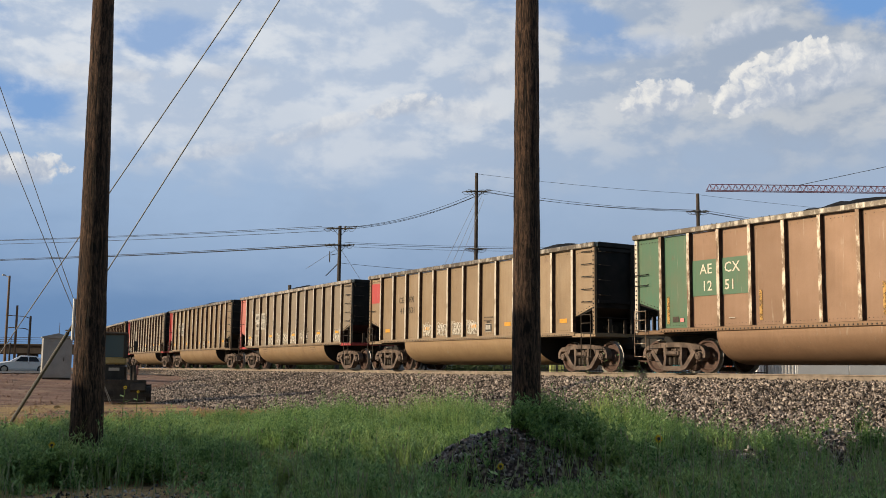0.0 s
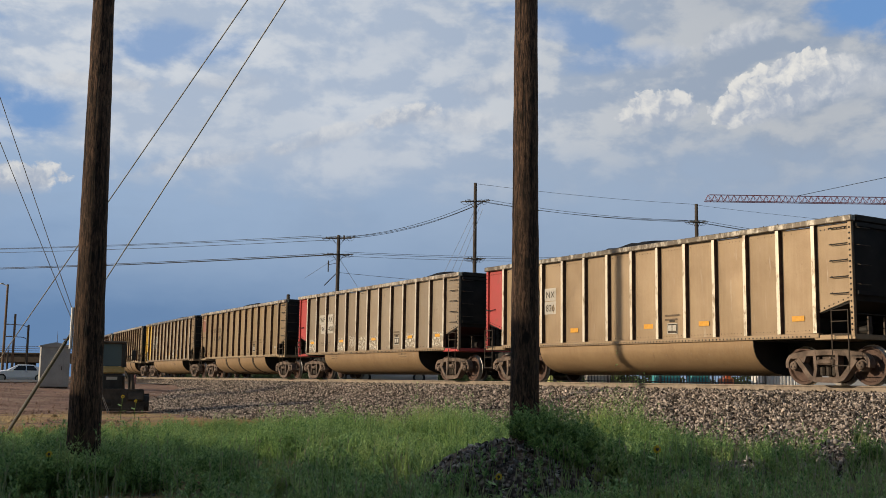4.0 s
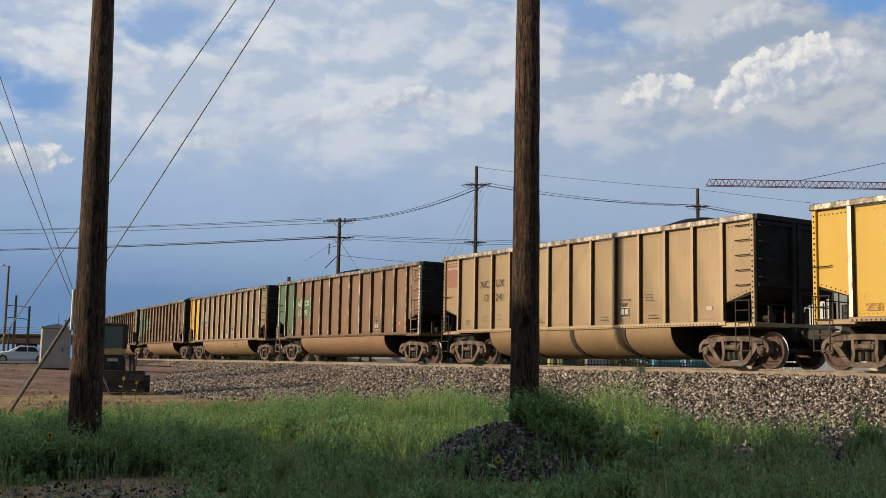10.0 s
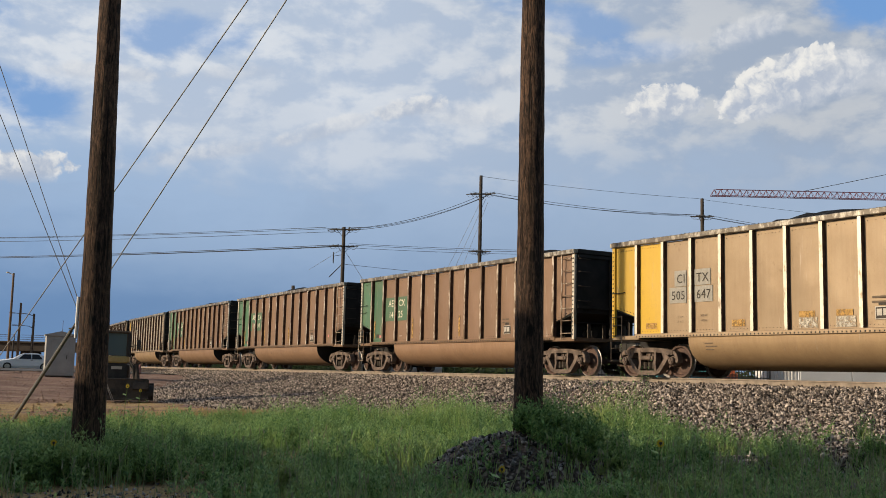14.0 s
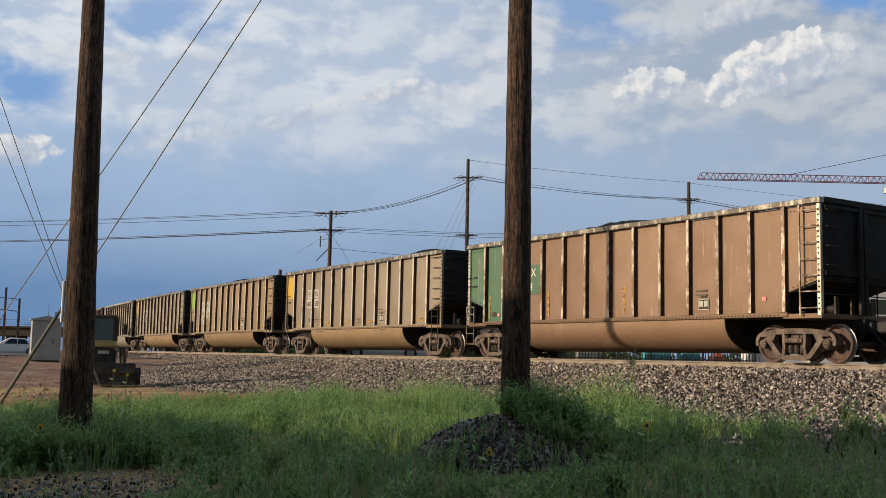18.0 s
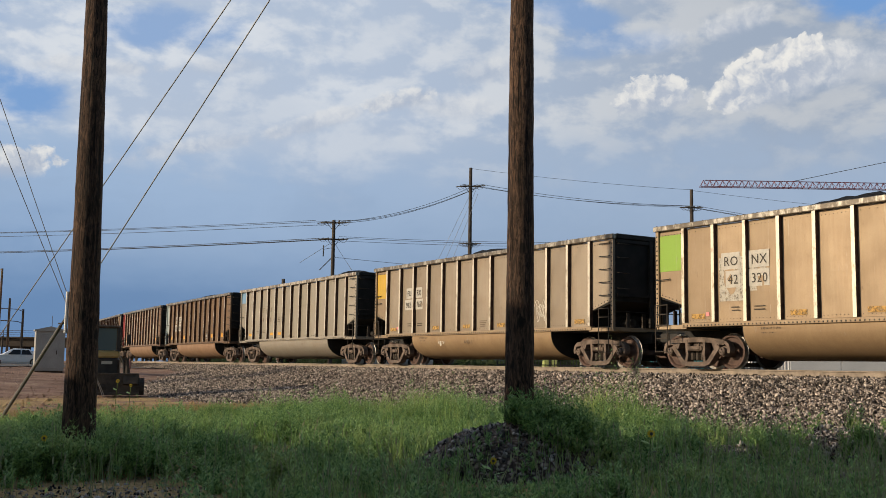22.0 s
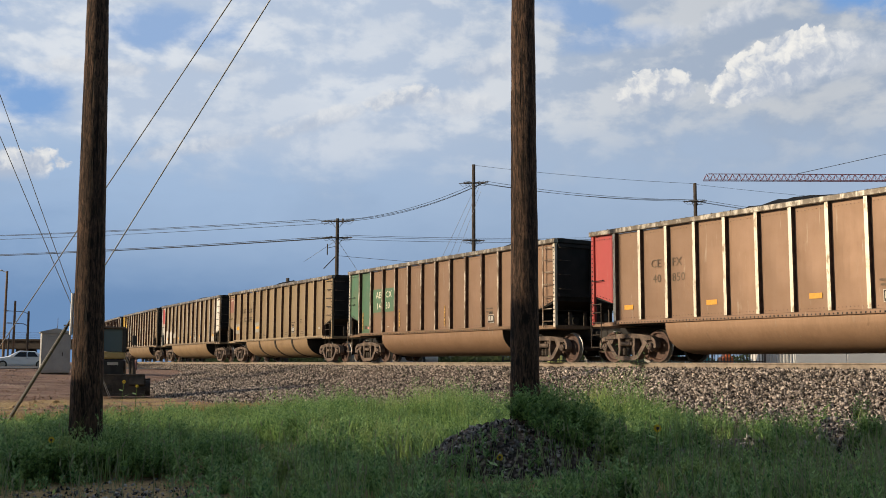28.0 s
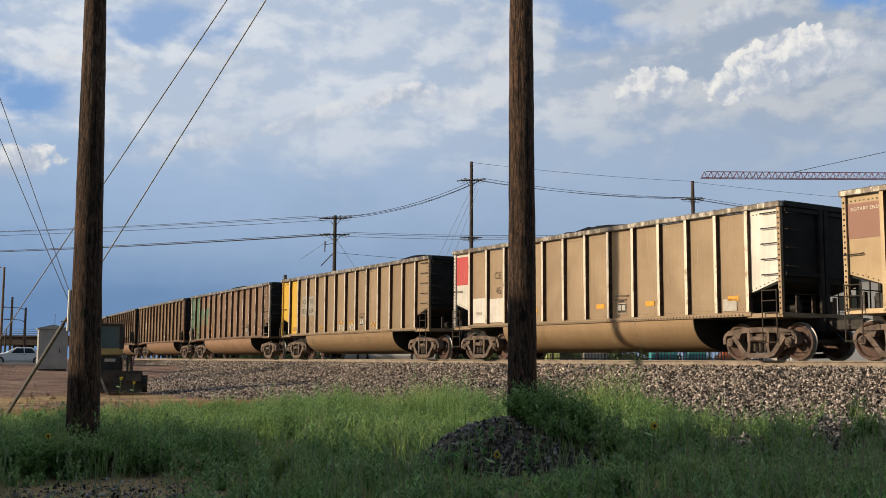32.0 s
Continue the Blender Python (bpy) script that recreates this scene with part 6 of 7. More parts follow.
# ---------------------------------------------------------------- beyond the track
def beyond():
    bar = rough_mat("black_fence_paint", (0.02, 0.02, 0.022), (0.035, 0.035, 0.04), 4, 0.6, 0, 0)
    f = thing("steel_fence", "black steel picket fence behind the track", "fence", m=at(-48.5, 15.5, -0.15, 56.6))
    picket = Mesh().box(-0.02, 0.02, -0.02, 0.02, 0.0, 1.9).done("picket", bar)
    rail_ = Mesh().box(0, 15.2, -0.025, 0.025, 0, 0.06).done("fence_rail", bar)
    for z in (0.25, 1.65):
        part("fence_rail", rail_, f, at(0, 0, z))
    for i in range(83):
        part("picket", picket, f, at(i * 0.183, 0, 0.05))
    post = Mesh().box(-0.05, 0.05, -0.05, 0.05, 0.0, 2.1).done("fence_post", bar)
    for i in range(6):
        part("fence_post", post, f, at(i * 3.03))
    # corrugated container and long pale panel wall
    grey = rough_mat("pale_container_paint", (0.62, 0.61, 0.57), (0.72, 0.70, 0.66), 0.8, 0.6)
    m = Mesh()
    m.v, n = [], 0
    pts = []
    for i in range(9):
        pts += [(i * 0.2, 0.0), (i * 0.2 + 0.08, 0.0), (i * 0.2 + 0.1, 0.05), (i * 0.2 + 0.18, 0.05)]
    m.v = [(x, y, z) for z in (0, 2.5) for x, y in pts]
    m.f = [(i, i + 1, len(pts) + i + 1, len(pts) + i) for i in range(len(pts) - 1)]
    m.k = [0] * len(m.f)
    c = thing("shipping_container", "pale corrugated steel container behind the track", "container", m=at(-40.35, 28.2, -0.15, 56.6))
    part("front_wall", m.done("front_wall", grey), c)
    part("body", Mesh().block(0, 1.78, 0.06, 2.4, 0.0, 2.55, 0.02).done("body", grey), c)
    w = thing("panel_wall", "long smooth pale grey panel wall behind the track", "wall", m=at(-39.3, 29.8, -0.15, 56.6))
    slab = Mesh().block(0, 2.96, 0, 0.25, 0, 2.4, 0.02).done("wall_panel", rough_mat("smooth_grey_panel", (0.50, 0.515, 0.52), (0.58, 0.595, 0.60), 0.5, 0.6, 0, 0.05))
    for i in range(14):
        part("wall_panel", slab, w, at(i * 3.0))
    # pale works building further back, seen in the gaps between cars
    wall = rough_mat("pale_works_wall", (0.50, 0.50, 0.49), (0.58, 0.58, 0.57), 0.3, 0.7)
    b = thing("works_building", "low pale works building with window bands behind the track", "building", m=at(-48.0, 45.0, -0.15, 56.6))
    part("wall", Mesh().block(0, 60, 0, 18, 0, 6.4, 0.05).done("wall", wall), b)
    part("roof", Mesh().block(-0.4, 60.4, -0.4, 18.4, 6.4, 6.8, 0.05).done("roof", STEEL), b)
    pane, sill_ = Mesh().box(0, 1.7, -0.04, 0.0, 0, 1.1).done("window", CAR_GLASS), Mesh().block(-0.1, 1.8, -0.12, 0.0, -0.1, 0.0, 0.01).done("window_sill", wall)
    for r in (1.2, 3.9):
        for i in range(22):
            q = part("window", pane, b, at(0.8 + i * 2.7, 0, r))
            part("window_sill", sill_, q)
    # coloured plant and crates by the fence
    teal = rough_mat("teal_machine_paint", (0.05, 0.28, 0.30), (0.08, 0.36, 0.38), 2, 0.5)
    for x, y, w_, h_, mat, name, label in ((-44.2, 24.4, 1.5, 0.95, teal, "teal_machine", "teal painted machine behind the fence"), (-43.1, 26.0, 1.1, 1.0, teal, "teal_machine", "teal painted machine behind the fence"),
                                          (-42.2, 27.4, 0.6, 0.55, rough_mat("orange_red_paint", (0.5, 0.10, 0.04), (0.6, 0.2, 0.06), 2, 0.5), "red_crate", "orange-red crate behind the fence"),
                                          (-46.4, 21.0, 1.4, 0.9, PATCH, "tarped_pallet", "pale tarpaulin-covered pallet behind the fence"), (-47.8, 18.9, 0.8, 0.6, rough_mat("yellow_green_paint", (0.36, 0.42, 0.12), (0.46, 0.5, 0.2), 2, 0.6), "crate", "yellow-green crate behind the fence")):
        t = thing(name, label, "equipment", m=at(x, y, -0.15, 56.6))
        part("body", Mesh().block(-w_ / 2, w_ / 2, 0, 1.2, 0.12, h_, 0.05).done("body", mat), t)
        part("hood", Mesh().plate([(-w_ * 0.3, h_), (w_ * 0.35, h_), (w_ * 0.2, h_ * 1.35), (-w_ * 0.2, h_ * 1.3)], 1, 0.1, 0.9).done("hood", mat), t)
        part("skid", Mesh().block(-w_ / 2, w_ / 2, 0.05, 1.1, 0.0, 0.12, 0.01).done("skid", STEEL), t)
    sedan("parked_van", "white van parked behind the track", at(-47.6, 7.6, -0.18, 56.6), WHITE_CAR, True)


beyond()


# ---------------------------------------------------------------- the building that shades the foreground
def shade_building():
    wall = rough_mat("tan_block_wall", (0.36, 0.30, 0.24), (0.44, 0.37, 0.30), 0.6, 0.9)
    b = thing("warehouse", "plain tan block warehouse behind the viewer shading the grass", "building", m=at(-16.2, -31.7, -1.5))
    part("wall", Mesh().block(0, 42, -16, 0, 0, 7.6, 0.03).done("wall", wall), b)
    part("roof", Mesh().block(0, 42, -16, 0, 7.604, 7.8, 0.02).done("roof", STEEL), b)
    part("lean_to", Mesh().block(-4.0, -0.005, -9, 0, 0, 5.42, 0.03).done("lean_to", wall), b, label="lower block lean-to")
    part("lean_to_roof", Mesh().block(-4.1, -0.005, -9.1, 0.05, 5.424, 5.57, 0.02).done("lean_to_roof", STEEL), b)


shade_building()


# ---------------------------------------------------------------- stones, grass and weeds
def tri_mesh(name, verts, tris, mat):
    """A mesh from numpy arrays of vertices and triangles."""
    me = bpy.data.meshes.new(name)
    me.vertices.add(len(verts))
    me.vertices.foreach_set("co", np.asarray(verts, np.float32).ravel())
    me.loops.add(3 * len(tris))
    me.loops.foreach_set("vertex_index", np.asarray(tris, np.int32).ravel())
    me.polygons.add(len(tris))
    me.polygons.foreach_set("loop_start", np.arange(0, 3 * len(tris), 3, dtype=np.int32))
    me.materials.append(mat)
    me.update(calc_edges=True)
    return me


RNG = np.random.default_rng(11)
OCTA = np.array([(1, 0, 0), (0, 1, 0), (-1, 0, 0), (0, -1, 0), (0, 0, 1), (0, 0, -1)], float)
OCTF = np.array([(0, 1, 4), (1, 2, 4), (2, 3, 4), (3, 0, 4), (1, 0, 5), (2, 1, 5), (3, 2, 5), (0, 3, 5)])


def stones(name, pts, lo, hi, mat, label):
    n = len(pts)
    size = (lo + (hi - lo) * RNG.random((n, 1, 1)) ** 1.6) * RNG.uniform(0.4, 1.5, (n, 1, 3))
    v = OCTA[None] * size * RNG.uniform(0.55, 1.4, (n, 6, 1)) + size * RNG.uniform(-0.35, 0.35, (n, 6, 3))
    a, b = RNG.uniform(0, 6.3, n), RNG.uniform(0, 6.3, n)
    ca, sa, cb, sb = np.cos(a), np.sin(a), np.cos(b), np.sin(b)
    x, y, z = v[..., 0], v[..., 1], v[..., 2]
    y, z = y * cb[:, None] - z * sb[:, None], y * sb[:, None] + z * cb[:, None]
    x, y = x * ca[:, None] - y * sa[:, None], x * sa[:, None] + y * ca[:, None]
    v = np.stack([x, y, z], -1) + pts[:, None]
    f = OCTF[None] + 6 * np.arange(n)[:, None, None]
    return thing(name, label, "stones", kind="stuff", me=tri_mesh(name, v.reshape(-1, 3), f.reshape(-1, 3), mat))


def ballast_stones():
    n = 120000
    x = -8 - 62 * RNG.random(n) ** 1.5
    wide = np.array([bed_width(a) for a in x])
    off = RNG.uniform(-6.9, -0.85, n)
    prof = np.interp(off, [-7.4, -6.2, -5.1, -3.6, -2.5, -1.9, 0], [-1.5, -1.14, -0.97, -0.62, -0.33, -0.22, -0.20])
    off = np.where(off < -3.6, -3.6 + (off + 3.6) * (1 + wide / 2.6), off)
    y = 1.6 + BEND * np.clip(BEND_X - x, 0, None) ** 2 + off
    stones("ballast_stones", np.stack([x, y, prof + RNG.uniform(-0.01, 0.045, n)], 1), 0.014, 0.045, STONE, "loose grey-brown crushed stones on the track bed")


PILE_STONE = rough_mat("dark_pile_stone", (0.085, 0.074, 0.068), (0.32, 0.285, 0.26), 9.0, 0.9, 0, 0.4, 0.2, 60.0, 0.01, 0.95)
PALE_STONE = rough_mat("pale_stone", (0.30, 0.28, 0.25), (0.48, 0.45, 0.41), 9.0, 0.9, 0, 0.4, 0.2, 60.0, 0.01, 0.4)
MOUNDS = [(-9.6, -13.1, 1.3, 0.60), (-9.25, -11.3, 0.8, 0.22), (-8.95, -7.7, 1.3, 0.42), (-8.3, -6.4, 1.1, 0.35), (-9.1, -9.6, 1.0, 0.18)]


def mound_z(x, y):
    return max(h * max(0.0, 1 - ((x - cx) ** 2 + (y - cy) ** 2) / r ** 2) ** 0.8 for cx, cy, r, h in MOUNDS)


def gravel():
    n = 26
    for cx, cy, r, h in MOUNDS:
        m = Mesh()
        for j in range(n + 1):
            for i in range(n + 1):
                x, y = cx + (i / n * 2 - 1) * r * 1.1, cy + (j / n * 2 - 1) * r * 1.1
                q = h * max(0.0, 1 - ((x - cx) ** 2 + (y - cy) ** 2) / r ** 2) ** 0.8
                m.v.append((x, y, ground_z(x, y) - 0.06 + q + 0.05 * noise.noise(Vector((x * 4, y * 4, 0)))))
        m.f = [(j * (n + 1) + i, j * (n + 1) + i + 1, (j + 1) * (n + 1) + i + 1, (j + 1) * (n + 1) + i) for j in range(n) for i in range(n)]
        m.k = [0] * len(m.f)
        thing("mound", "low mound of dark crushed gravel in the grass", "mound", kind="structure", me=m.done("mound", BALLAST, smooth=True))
    pts = []
    rnd = random.Random(3)
    for cx, cy, r, h in MOUNDS:
        for i in range(int(1500 * r * r)):
            a, q = rnd.uniform(0, 6.3), r * math.sqrt(rnd.random())
            x, y = cx + q * math.cos(a), cy + q * math.sin(a)
            pts.append((x, y, ground_z(x, y) - 0.05 + h * max(0, 1 - q * q / r ** 2) ** 0.8))
    stones("gravel_stones", np.array(pts), 0.010, 0.033, PILE_STONE, "loose dark gravel stones on the heaps")
    stones("pale_stones", np.array([(x + 0.03, y, z + 0.015) for x, y, z in pts[::20]]), 0.014, 0.040, PALE_STONE, "loose pale stones among the dark gravel")
    pts = []
    for i in range(1900):
        x, y = rnd.gauss(-9.7, 0.75), rnd.gauss(-17.9, 0.9)
        pts.append((x, y, ground_z(x, y) + 0.008))
    stones("gravel_stones", np.array(pts), 0.007, 0.026, PILE_STONE, "scattered gravel on a bare patch")
    pts = []
    for i in range(3200):
        x, y = rnd.uniform(-13.5, -6.5), rnd.uniform(-10.4, -5.0)
        if noise.noise(Vector((x * 0.8, y * 0.8, 4))) > -0.1:
            pts.append((x, y, ground_z(x, y) + mound_z(x, y) + 0.01))
    stones("gravel_stones", np.array(pts), 0.015, 0.045, PILE_STONE, "gravel strewn along the foot of the track bed")
    stones("pale_stones", np.array(pts[::14]) + np.array((0.05, 0.0, 0.02)), 0.02, 0.055, PALE_STONE, "pale stones strewn along the foot of the track bed")
    pts = [(x, y, ground_z(x, y) + 0.015) for x, y in ((rnd.gauss(-9.8, 0.8), rnd.gauss(-18.0, 0.8)) for i in range(240))]
    stones("pale_stones", np.array(pts), 0.008, 0.026, PALE_STONE, "pale stones on the bare patch in the grass")


def in_meadow(x, y, wob):
    """The meadow ends at the bare yard on one side and at the ballast on the other, raggedly."""
    left = np.interp(y, [-21, -16, -14, -11, -6], [-20.0, -21.3, -22.3, -23.5, -23.5])
    top = np.interp(x, [-24, -20, -16, -14.4, -13.4, -12.3, -10, 0], [-8.0, -6.2, -5.5, -5.5, -5.8, -6.6, -6.2, -6.0])
    return (x > left + 1.2 * wob) & (y < top + 0.9 * wob)


# taller stands: x, y, reach, how much taller
STANDS = ((-19.0, -8.6, 2.2, 0.8), (-14.6, -7.6, 1.3, 0.7), (-16.3, -9.0, 1.5, 0.5), (-8.95, -12.5, 0.8, 0.15), (-21.0, -8.4, 1.2, 0.5), (-12.0, -17.45, 0.8, 0.9), (-12.6, -8.2, 1.0, 0.35), (-14.5, -6.6, 1.0, 0.5), (-7.2, -12.0, 2.2, -0.25), (-21.4, -16.5, 1.0, -0.55), (-8.2, -14.9, 1.2, -0.42), (-8.8, -14.1, 0.9, -0.3))


def stand(x, y):
    edge = np.interp(y, [-21, -16, -14, -11, -6], [-20.0, -21.3, -22.3, -23.5, -23.5])
    return np.clip((x - edge) / 2.0, 0.65, 1.0) * np.maximum(0.3, 1.0 + sum(h * np.exp(-((x - cx) ** 2 + (y - cy) ** 2) / r ** 2) for cx, cy, r, h in STANDS))


def meadow_points(n):
    """Places on the meadow in tufts: each tuft draws its plants together and is tallest in the middle."""
    k = n // 9
    cx, cy = RNG.uniform(-25, 1, k), RNG.uniform(-21.5, -3.6, k)
    tuft = RNG.integers(0, k, n)
    reach = RNG.uniform(0.10, 0.42, k)[tuft]
    q, a = reach * np.abs(RNG.normal(0, 0.75, n)), RNG.uniform(0, 6.3, n)
    x, y = cx[tuft] + q * np.cos(a), cy[tuft] + q * np.sin(a)
    rank = RNG.uniform(0.45, 1.45, k)[tuft] * np.exp(-(q / reach) ** 2 * 0.35)
    d = np.hypot(x, y + 20.5)
    az = np.degrees(np.arctan2(-x, y + 20.5))
    ok = (d > 5.5) & (az > 28) & (az < 86) & (RNG.random(n) < np.clip(1.5 - d / 28, 0.3, 1))
    x, y, rank, tuft = x[ok], y[ok], rank[ok], tuft[ok]
    wob = np.array([noise.noise(Vector((a * 0.5, b * 0.5, 7))) for a, b in zip(x, y)])
    fine = np.array([noise.noise(Vector((a * 1.7, b * 1.7, 3))) for a, b in zip(x, y)])
    n = len(x)
    ok = in_meadow(x, y, wob + 0.8 * fine)
    ok &= ~((np.hypot((x + 9.75) / 1.0, (y + 17.9) / 1.05) < 1.25 + 0.35 * wob + 0.25 * fine))
    # thin, stony ground along the foot of the bed beyond the second pole
    thin = (y > -9.6) & (x > -13.2) & (np.hypot(x + 12.6, y + 8.2) > 1.1)
    ok &= ~thin | (fine + 0.5 * wob > 0.16)
    ok &= RNG.random(n) < np.clip(0.95 + 1.0 * wob + 1.1 * fine, 0.12, 1)
    for cx, cy, r, h in MOUNDS:
        ok &= (np.hypot(x - cx, y - cy) > r * (0.88 if h > 0.5 else 0.8)) | (RNG.random(n) < 0.02) | ((x - cx) * 0.547 + (y - cy) * 0.837 > 0.02 * r) & (RNG.random(n) < 0.85) | ((x - cx) * 0.837 - (y - cy) * 0.547 > 0.5 * r) & (RNG.random(n) < 0.55)
    x, y, wob, rank = x[ok], y[ok], wob[ok], rank[ok] * (1 + 0.7 * fine[ok])
    z = np.array([ground_z(a, b) - 0.05 + mound_z(a, b) for a, b in zip(x, y)])
    return np.stack([x, y, z], 1), wob, np.clip(rank, 0.25, 1.8)


def blades():
    p, wob, rank = meadow_points(260000)
    n = len(p)
    a = RNG.uniform(0, 6.3, n)
    h = RNG.uniform(0.12, 0.34, n) * np.clip(1.0 + 0.6 * wob, 0.6, 1.6) * stand(p[:, 0], p[:, 1]) * rank
    w = RNG.uniform(0.003, 0.007, n)
    lean = RNG.uniform(0.05, 0.6, n) * h
    side = np.stack([-np.sin(a), np.cos(a), np.zeros(n)], 1) * w[:, None]
    out = np.stack([np.cos(a), np.sin(a), np.zeros(n)], 1)
    up = np.array([0, 0, 1.0])
    mid = p + out * (lean * 0.3)[:, None] + up * (h * 0.6)[:, None]
    tip = p + out * lean[:, None] + up * h[:, None]
    v = np.stack([p - side, p + side, mid - side * 0.7, mid + side * 0.7, tip], 1)
    f = np.array([(0, 1, 3), (0, 3, 2), (2, 3, 4)])[None] + 5 * np.arange(n)[:, None, None]
    thing("meadow_grass", "dense green meadow grass, uncut, partly in shade", "grass", kind="stuff", me=tri_mesh("meadow_grass", v.reshape(-1, 3), f.reshape(-1, 3), GRASS))


def weeds():
    """Upright leafy weeds: a leaning stem with side shoots and many narrow leaves."""
    p, wob, rank = meadow_points(30000)
    n, k = len(p), 26
    h = RNG.uniform(0.20, 0.46, n) * 0.85 * np.clip(1 + 0.6 * wob, 0.7, 1.5) * stand(p[:, 0], p[:, 1]) * rank
    a = RNG.uniform(0, 6.3, n)
    lean = np.stack([np.cos(a), np.sin(a), np.zeros(n)], 1) * (RNG.uniform(0, 0.35, n) * h)[:, None]
    up = np.array([0, 0, 1.0])
    top = p + lean + up * h[:, None]
    sw = np.stack([-np.sin(a), np.cos(a), np.zeros(n)], 1) * 0.004
    v1 = np.stack([p - sw, p + sw, top], 1).reshape(-1, 3)
    f1 = np.arange(3 * n).reshape(-1, 3)
    s = RNG.uniform(0.12, 1.0, (n, k)) ** 0.8
    b = RNG.uniform(0, 6.3, (n, k))
    ln = RNG.uniform(0.03, 0.085, (n, k)) * (1.25 - 0.5 * s)
    shoot = RNG.random((n, k)) * 0.22 * h[:, None] * (1 - s)
    base = p[:, None] + s[..., None] * (top - p)[:, None] + np.stack([np.cos(b), np.sin(b), np.full((n, k), 0.8)], -1) * shoot[..., None]
    out = np.stack([np.cos(b), np.sin(b), RNG.uniform(0.2, 1.4, (n, k))], -1)
    out /= np.linalg.norm(out, axis=-1, keepdims=True)
    sd = np.stack([-np.sin(b), np.cos(b), np.zeros((n, k))], -1) * (ln * 0.17)[..., None]
    midp = base + out * (ln * 0.5)[..., None]
    tip = base + out * ln[..., None]
    v2 = np.stack([base, midp - sd, midp + sd, tip], 2).reshape(-1, 3)
    f2 = (np.array([(0, 1, 2), (1, 3, 2)])[None] + 4 * np.arange(n * k)[:, None, None]).reshape(-1, 3) + len(v1)
    thing("meadow_weeds", "tall leafy green weeds standing in the meadow", "weeds", kind="stuff", me=tri_mesh("meadow_weeds", np.concatenate([v1, v2]), np.concatenate([f1, f2]), WEED))


def bushes(name, label, p, h, k=13, shoots=9):
    """Bushy weeds: upright shoots from one root, closely set with leaves. p: the roots, h: their heights."""
    n = len(p)
    a = RNG.uniform(0, 6.3, (n, shoots))
    reach = h[:, None] * RNG.uniform(0.05, 0.55, (n, shoots))
    tall = h[:, None] * RNG.uniform(0.6, 1.05, (n, shoots))
    top = p[:, None] + np.stack([np.cos(a) * reach, np.sin(a) * reach, tall], -1)
    s = RNG.uniform(0.25, 1.0, (n, shoots, k))
    bow = s[..., None] ** np.array([1.5, 1.5, 0.9])
    base = p[:, None, None] + (top - p[:, None])[:, :, None] * bow
    b = RNG.uniform(0, 6.3, s.shape)
    ln = RNG.uniform(0.035, 0.080, s.shape) * (1.3 - 0.6 * s)
    out = np.stack([np.cos(b), np.sin(b), RNG.uniform(0.1, 1.3, s.shape)], -1)
    out /= np.linalg.norm(out, axis=-1, keepdims=True)
    sd = np.stack([-np.sin(b), np.cos(b), RNG.uniform(-0.4, 0.4, s.shape)], -1) * (ln * 0.20)[..., None]
    mid = base + out * (ln * 0.5)[..., None]
    v = np.stack([base, mid - sd, mid + sd, base + out * ln[..., None]], 3).reshape(-1, 3)
    f = (np.array([(0, 1, 2), (1, 3, 2)])[None] + 4 * np.arange(s.size)[:, None, None]).reshape(-1, 3)
    thing(name, label, "weeds", kind="stuff", me=tri_mesh(name, v, f, BUSH))


def bushy_weeds():
    p, wob, rank = meadow_points(9000)
    room = stand(p[:, 0], p[:, 1]) > 0.72
    p, wob, rank = p[room], wob[room], rank[room]
    h = RNG.uniform(0.26, 0.58, len(p)) * np.clip(0.85 + 0.5 * wob, 0.6, 1.3) * np.clip(stand(p[:, 0], p[:, 1]), 0.5, 1.5) * np.clip(rank, 0.6, 1.2)
    bushes("bushy_weeds", "bushy bright green leafy weeds crowding the meadow", p, h)


def pole_foot_weeds():
    """Taller growth left standing round the feet of the two near poles."""
    for x0, y0, n, side, depth, lo, hi in ((-12.44, -17.295, 120, (-0.9, 0.9), (0.12, 1.1), 0.32, 0.52), (-9.63, -13.06, 75, (-0.05, 1.5), (-0.5, 0.9), 0.26, 0.50), (-9.63, -13.06, 26, (-0.15, 0.15), (0.2, 0.5), 0.25, 0.36)):
        c = Vector((-x0, -20.535 - y0)).normalized()
        q, d = RNG.uniform(*side, n), RNG.uniform(*depth, n)
        x, y = x0 - c.y * q + c.x * d, y0 + c.x * q + c.y * d
        z = np.array([ground_z(a, b) - 0.05 + mound_z(a, b) for a, b in zip(x, y)])
        bushes("pole_foot_weeds", "tall green weeds round the foot of a wooden pole", np.stack([x, y, z], 1), RNG.uniform(lo, hi, n), 16, 11)


def seed_stalks():
    """Single dry stalks sticking out of the shaded grass, with small pale seed heads."""
    rnd = random.Random(21)
    m = Mesh()
    for i in range(620):
        d, az = rnd.uniform(6.5, 13), radians(33 + 49 * rnd.random() ** 1.7)
        x, y = -d * math.sin(az), -20.5 + d * math.cos(az)
        if mound_z(x, y) > 0.02:
            continue
        z, h = ground_z(x, y), rnd.uniform(0.30, 0.66)
        e = Vector((x + rnd.uniform(-0.2, 0.2), y + rnd.uniform(-0.2, 0.2), z + h))
        m.rod((x, y, z), e, 0.0035, 4, 0.002)
        if rnd.random() < 0.5:
            m.rod(e, e + Vector((rnd.uniform(-0.02, 0.02), rnd.uniform(-0.02, 0.02), rnd.uniform(0.03, 0.07))), 0.009, 5, 0.003)
    thing("seed_stalks", "thin pale dry grass stalks with small seed heads", "grass", kind="stuff", me=m.done("seed_stalks", rough_mat("pale_stalk", (0.22, 0.24, 0.12), (0.34, 0.34, 0.2), 3, 0.8, 0, 0)))


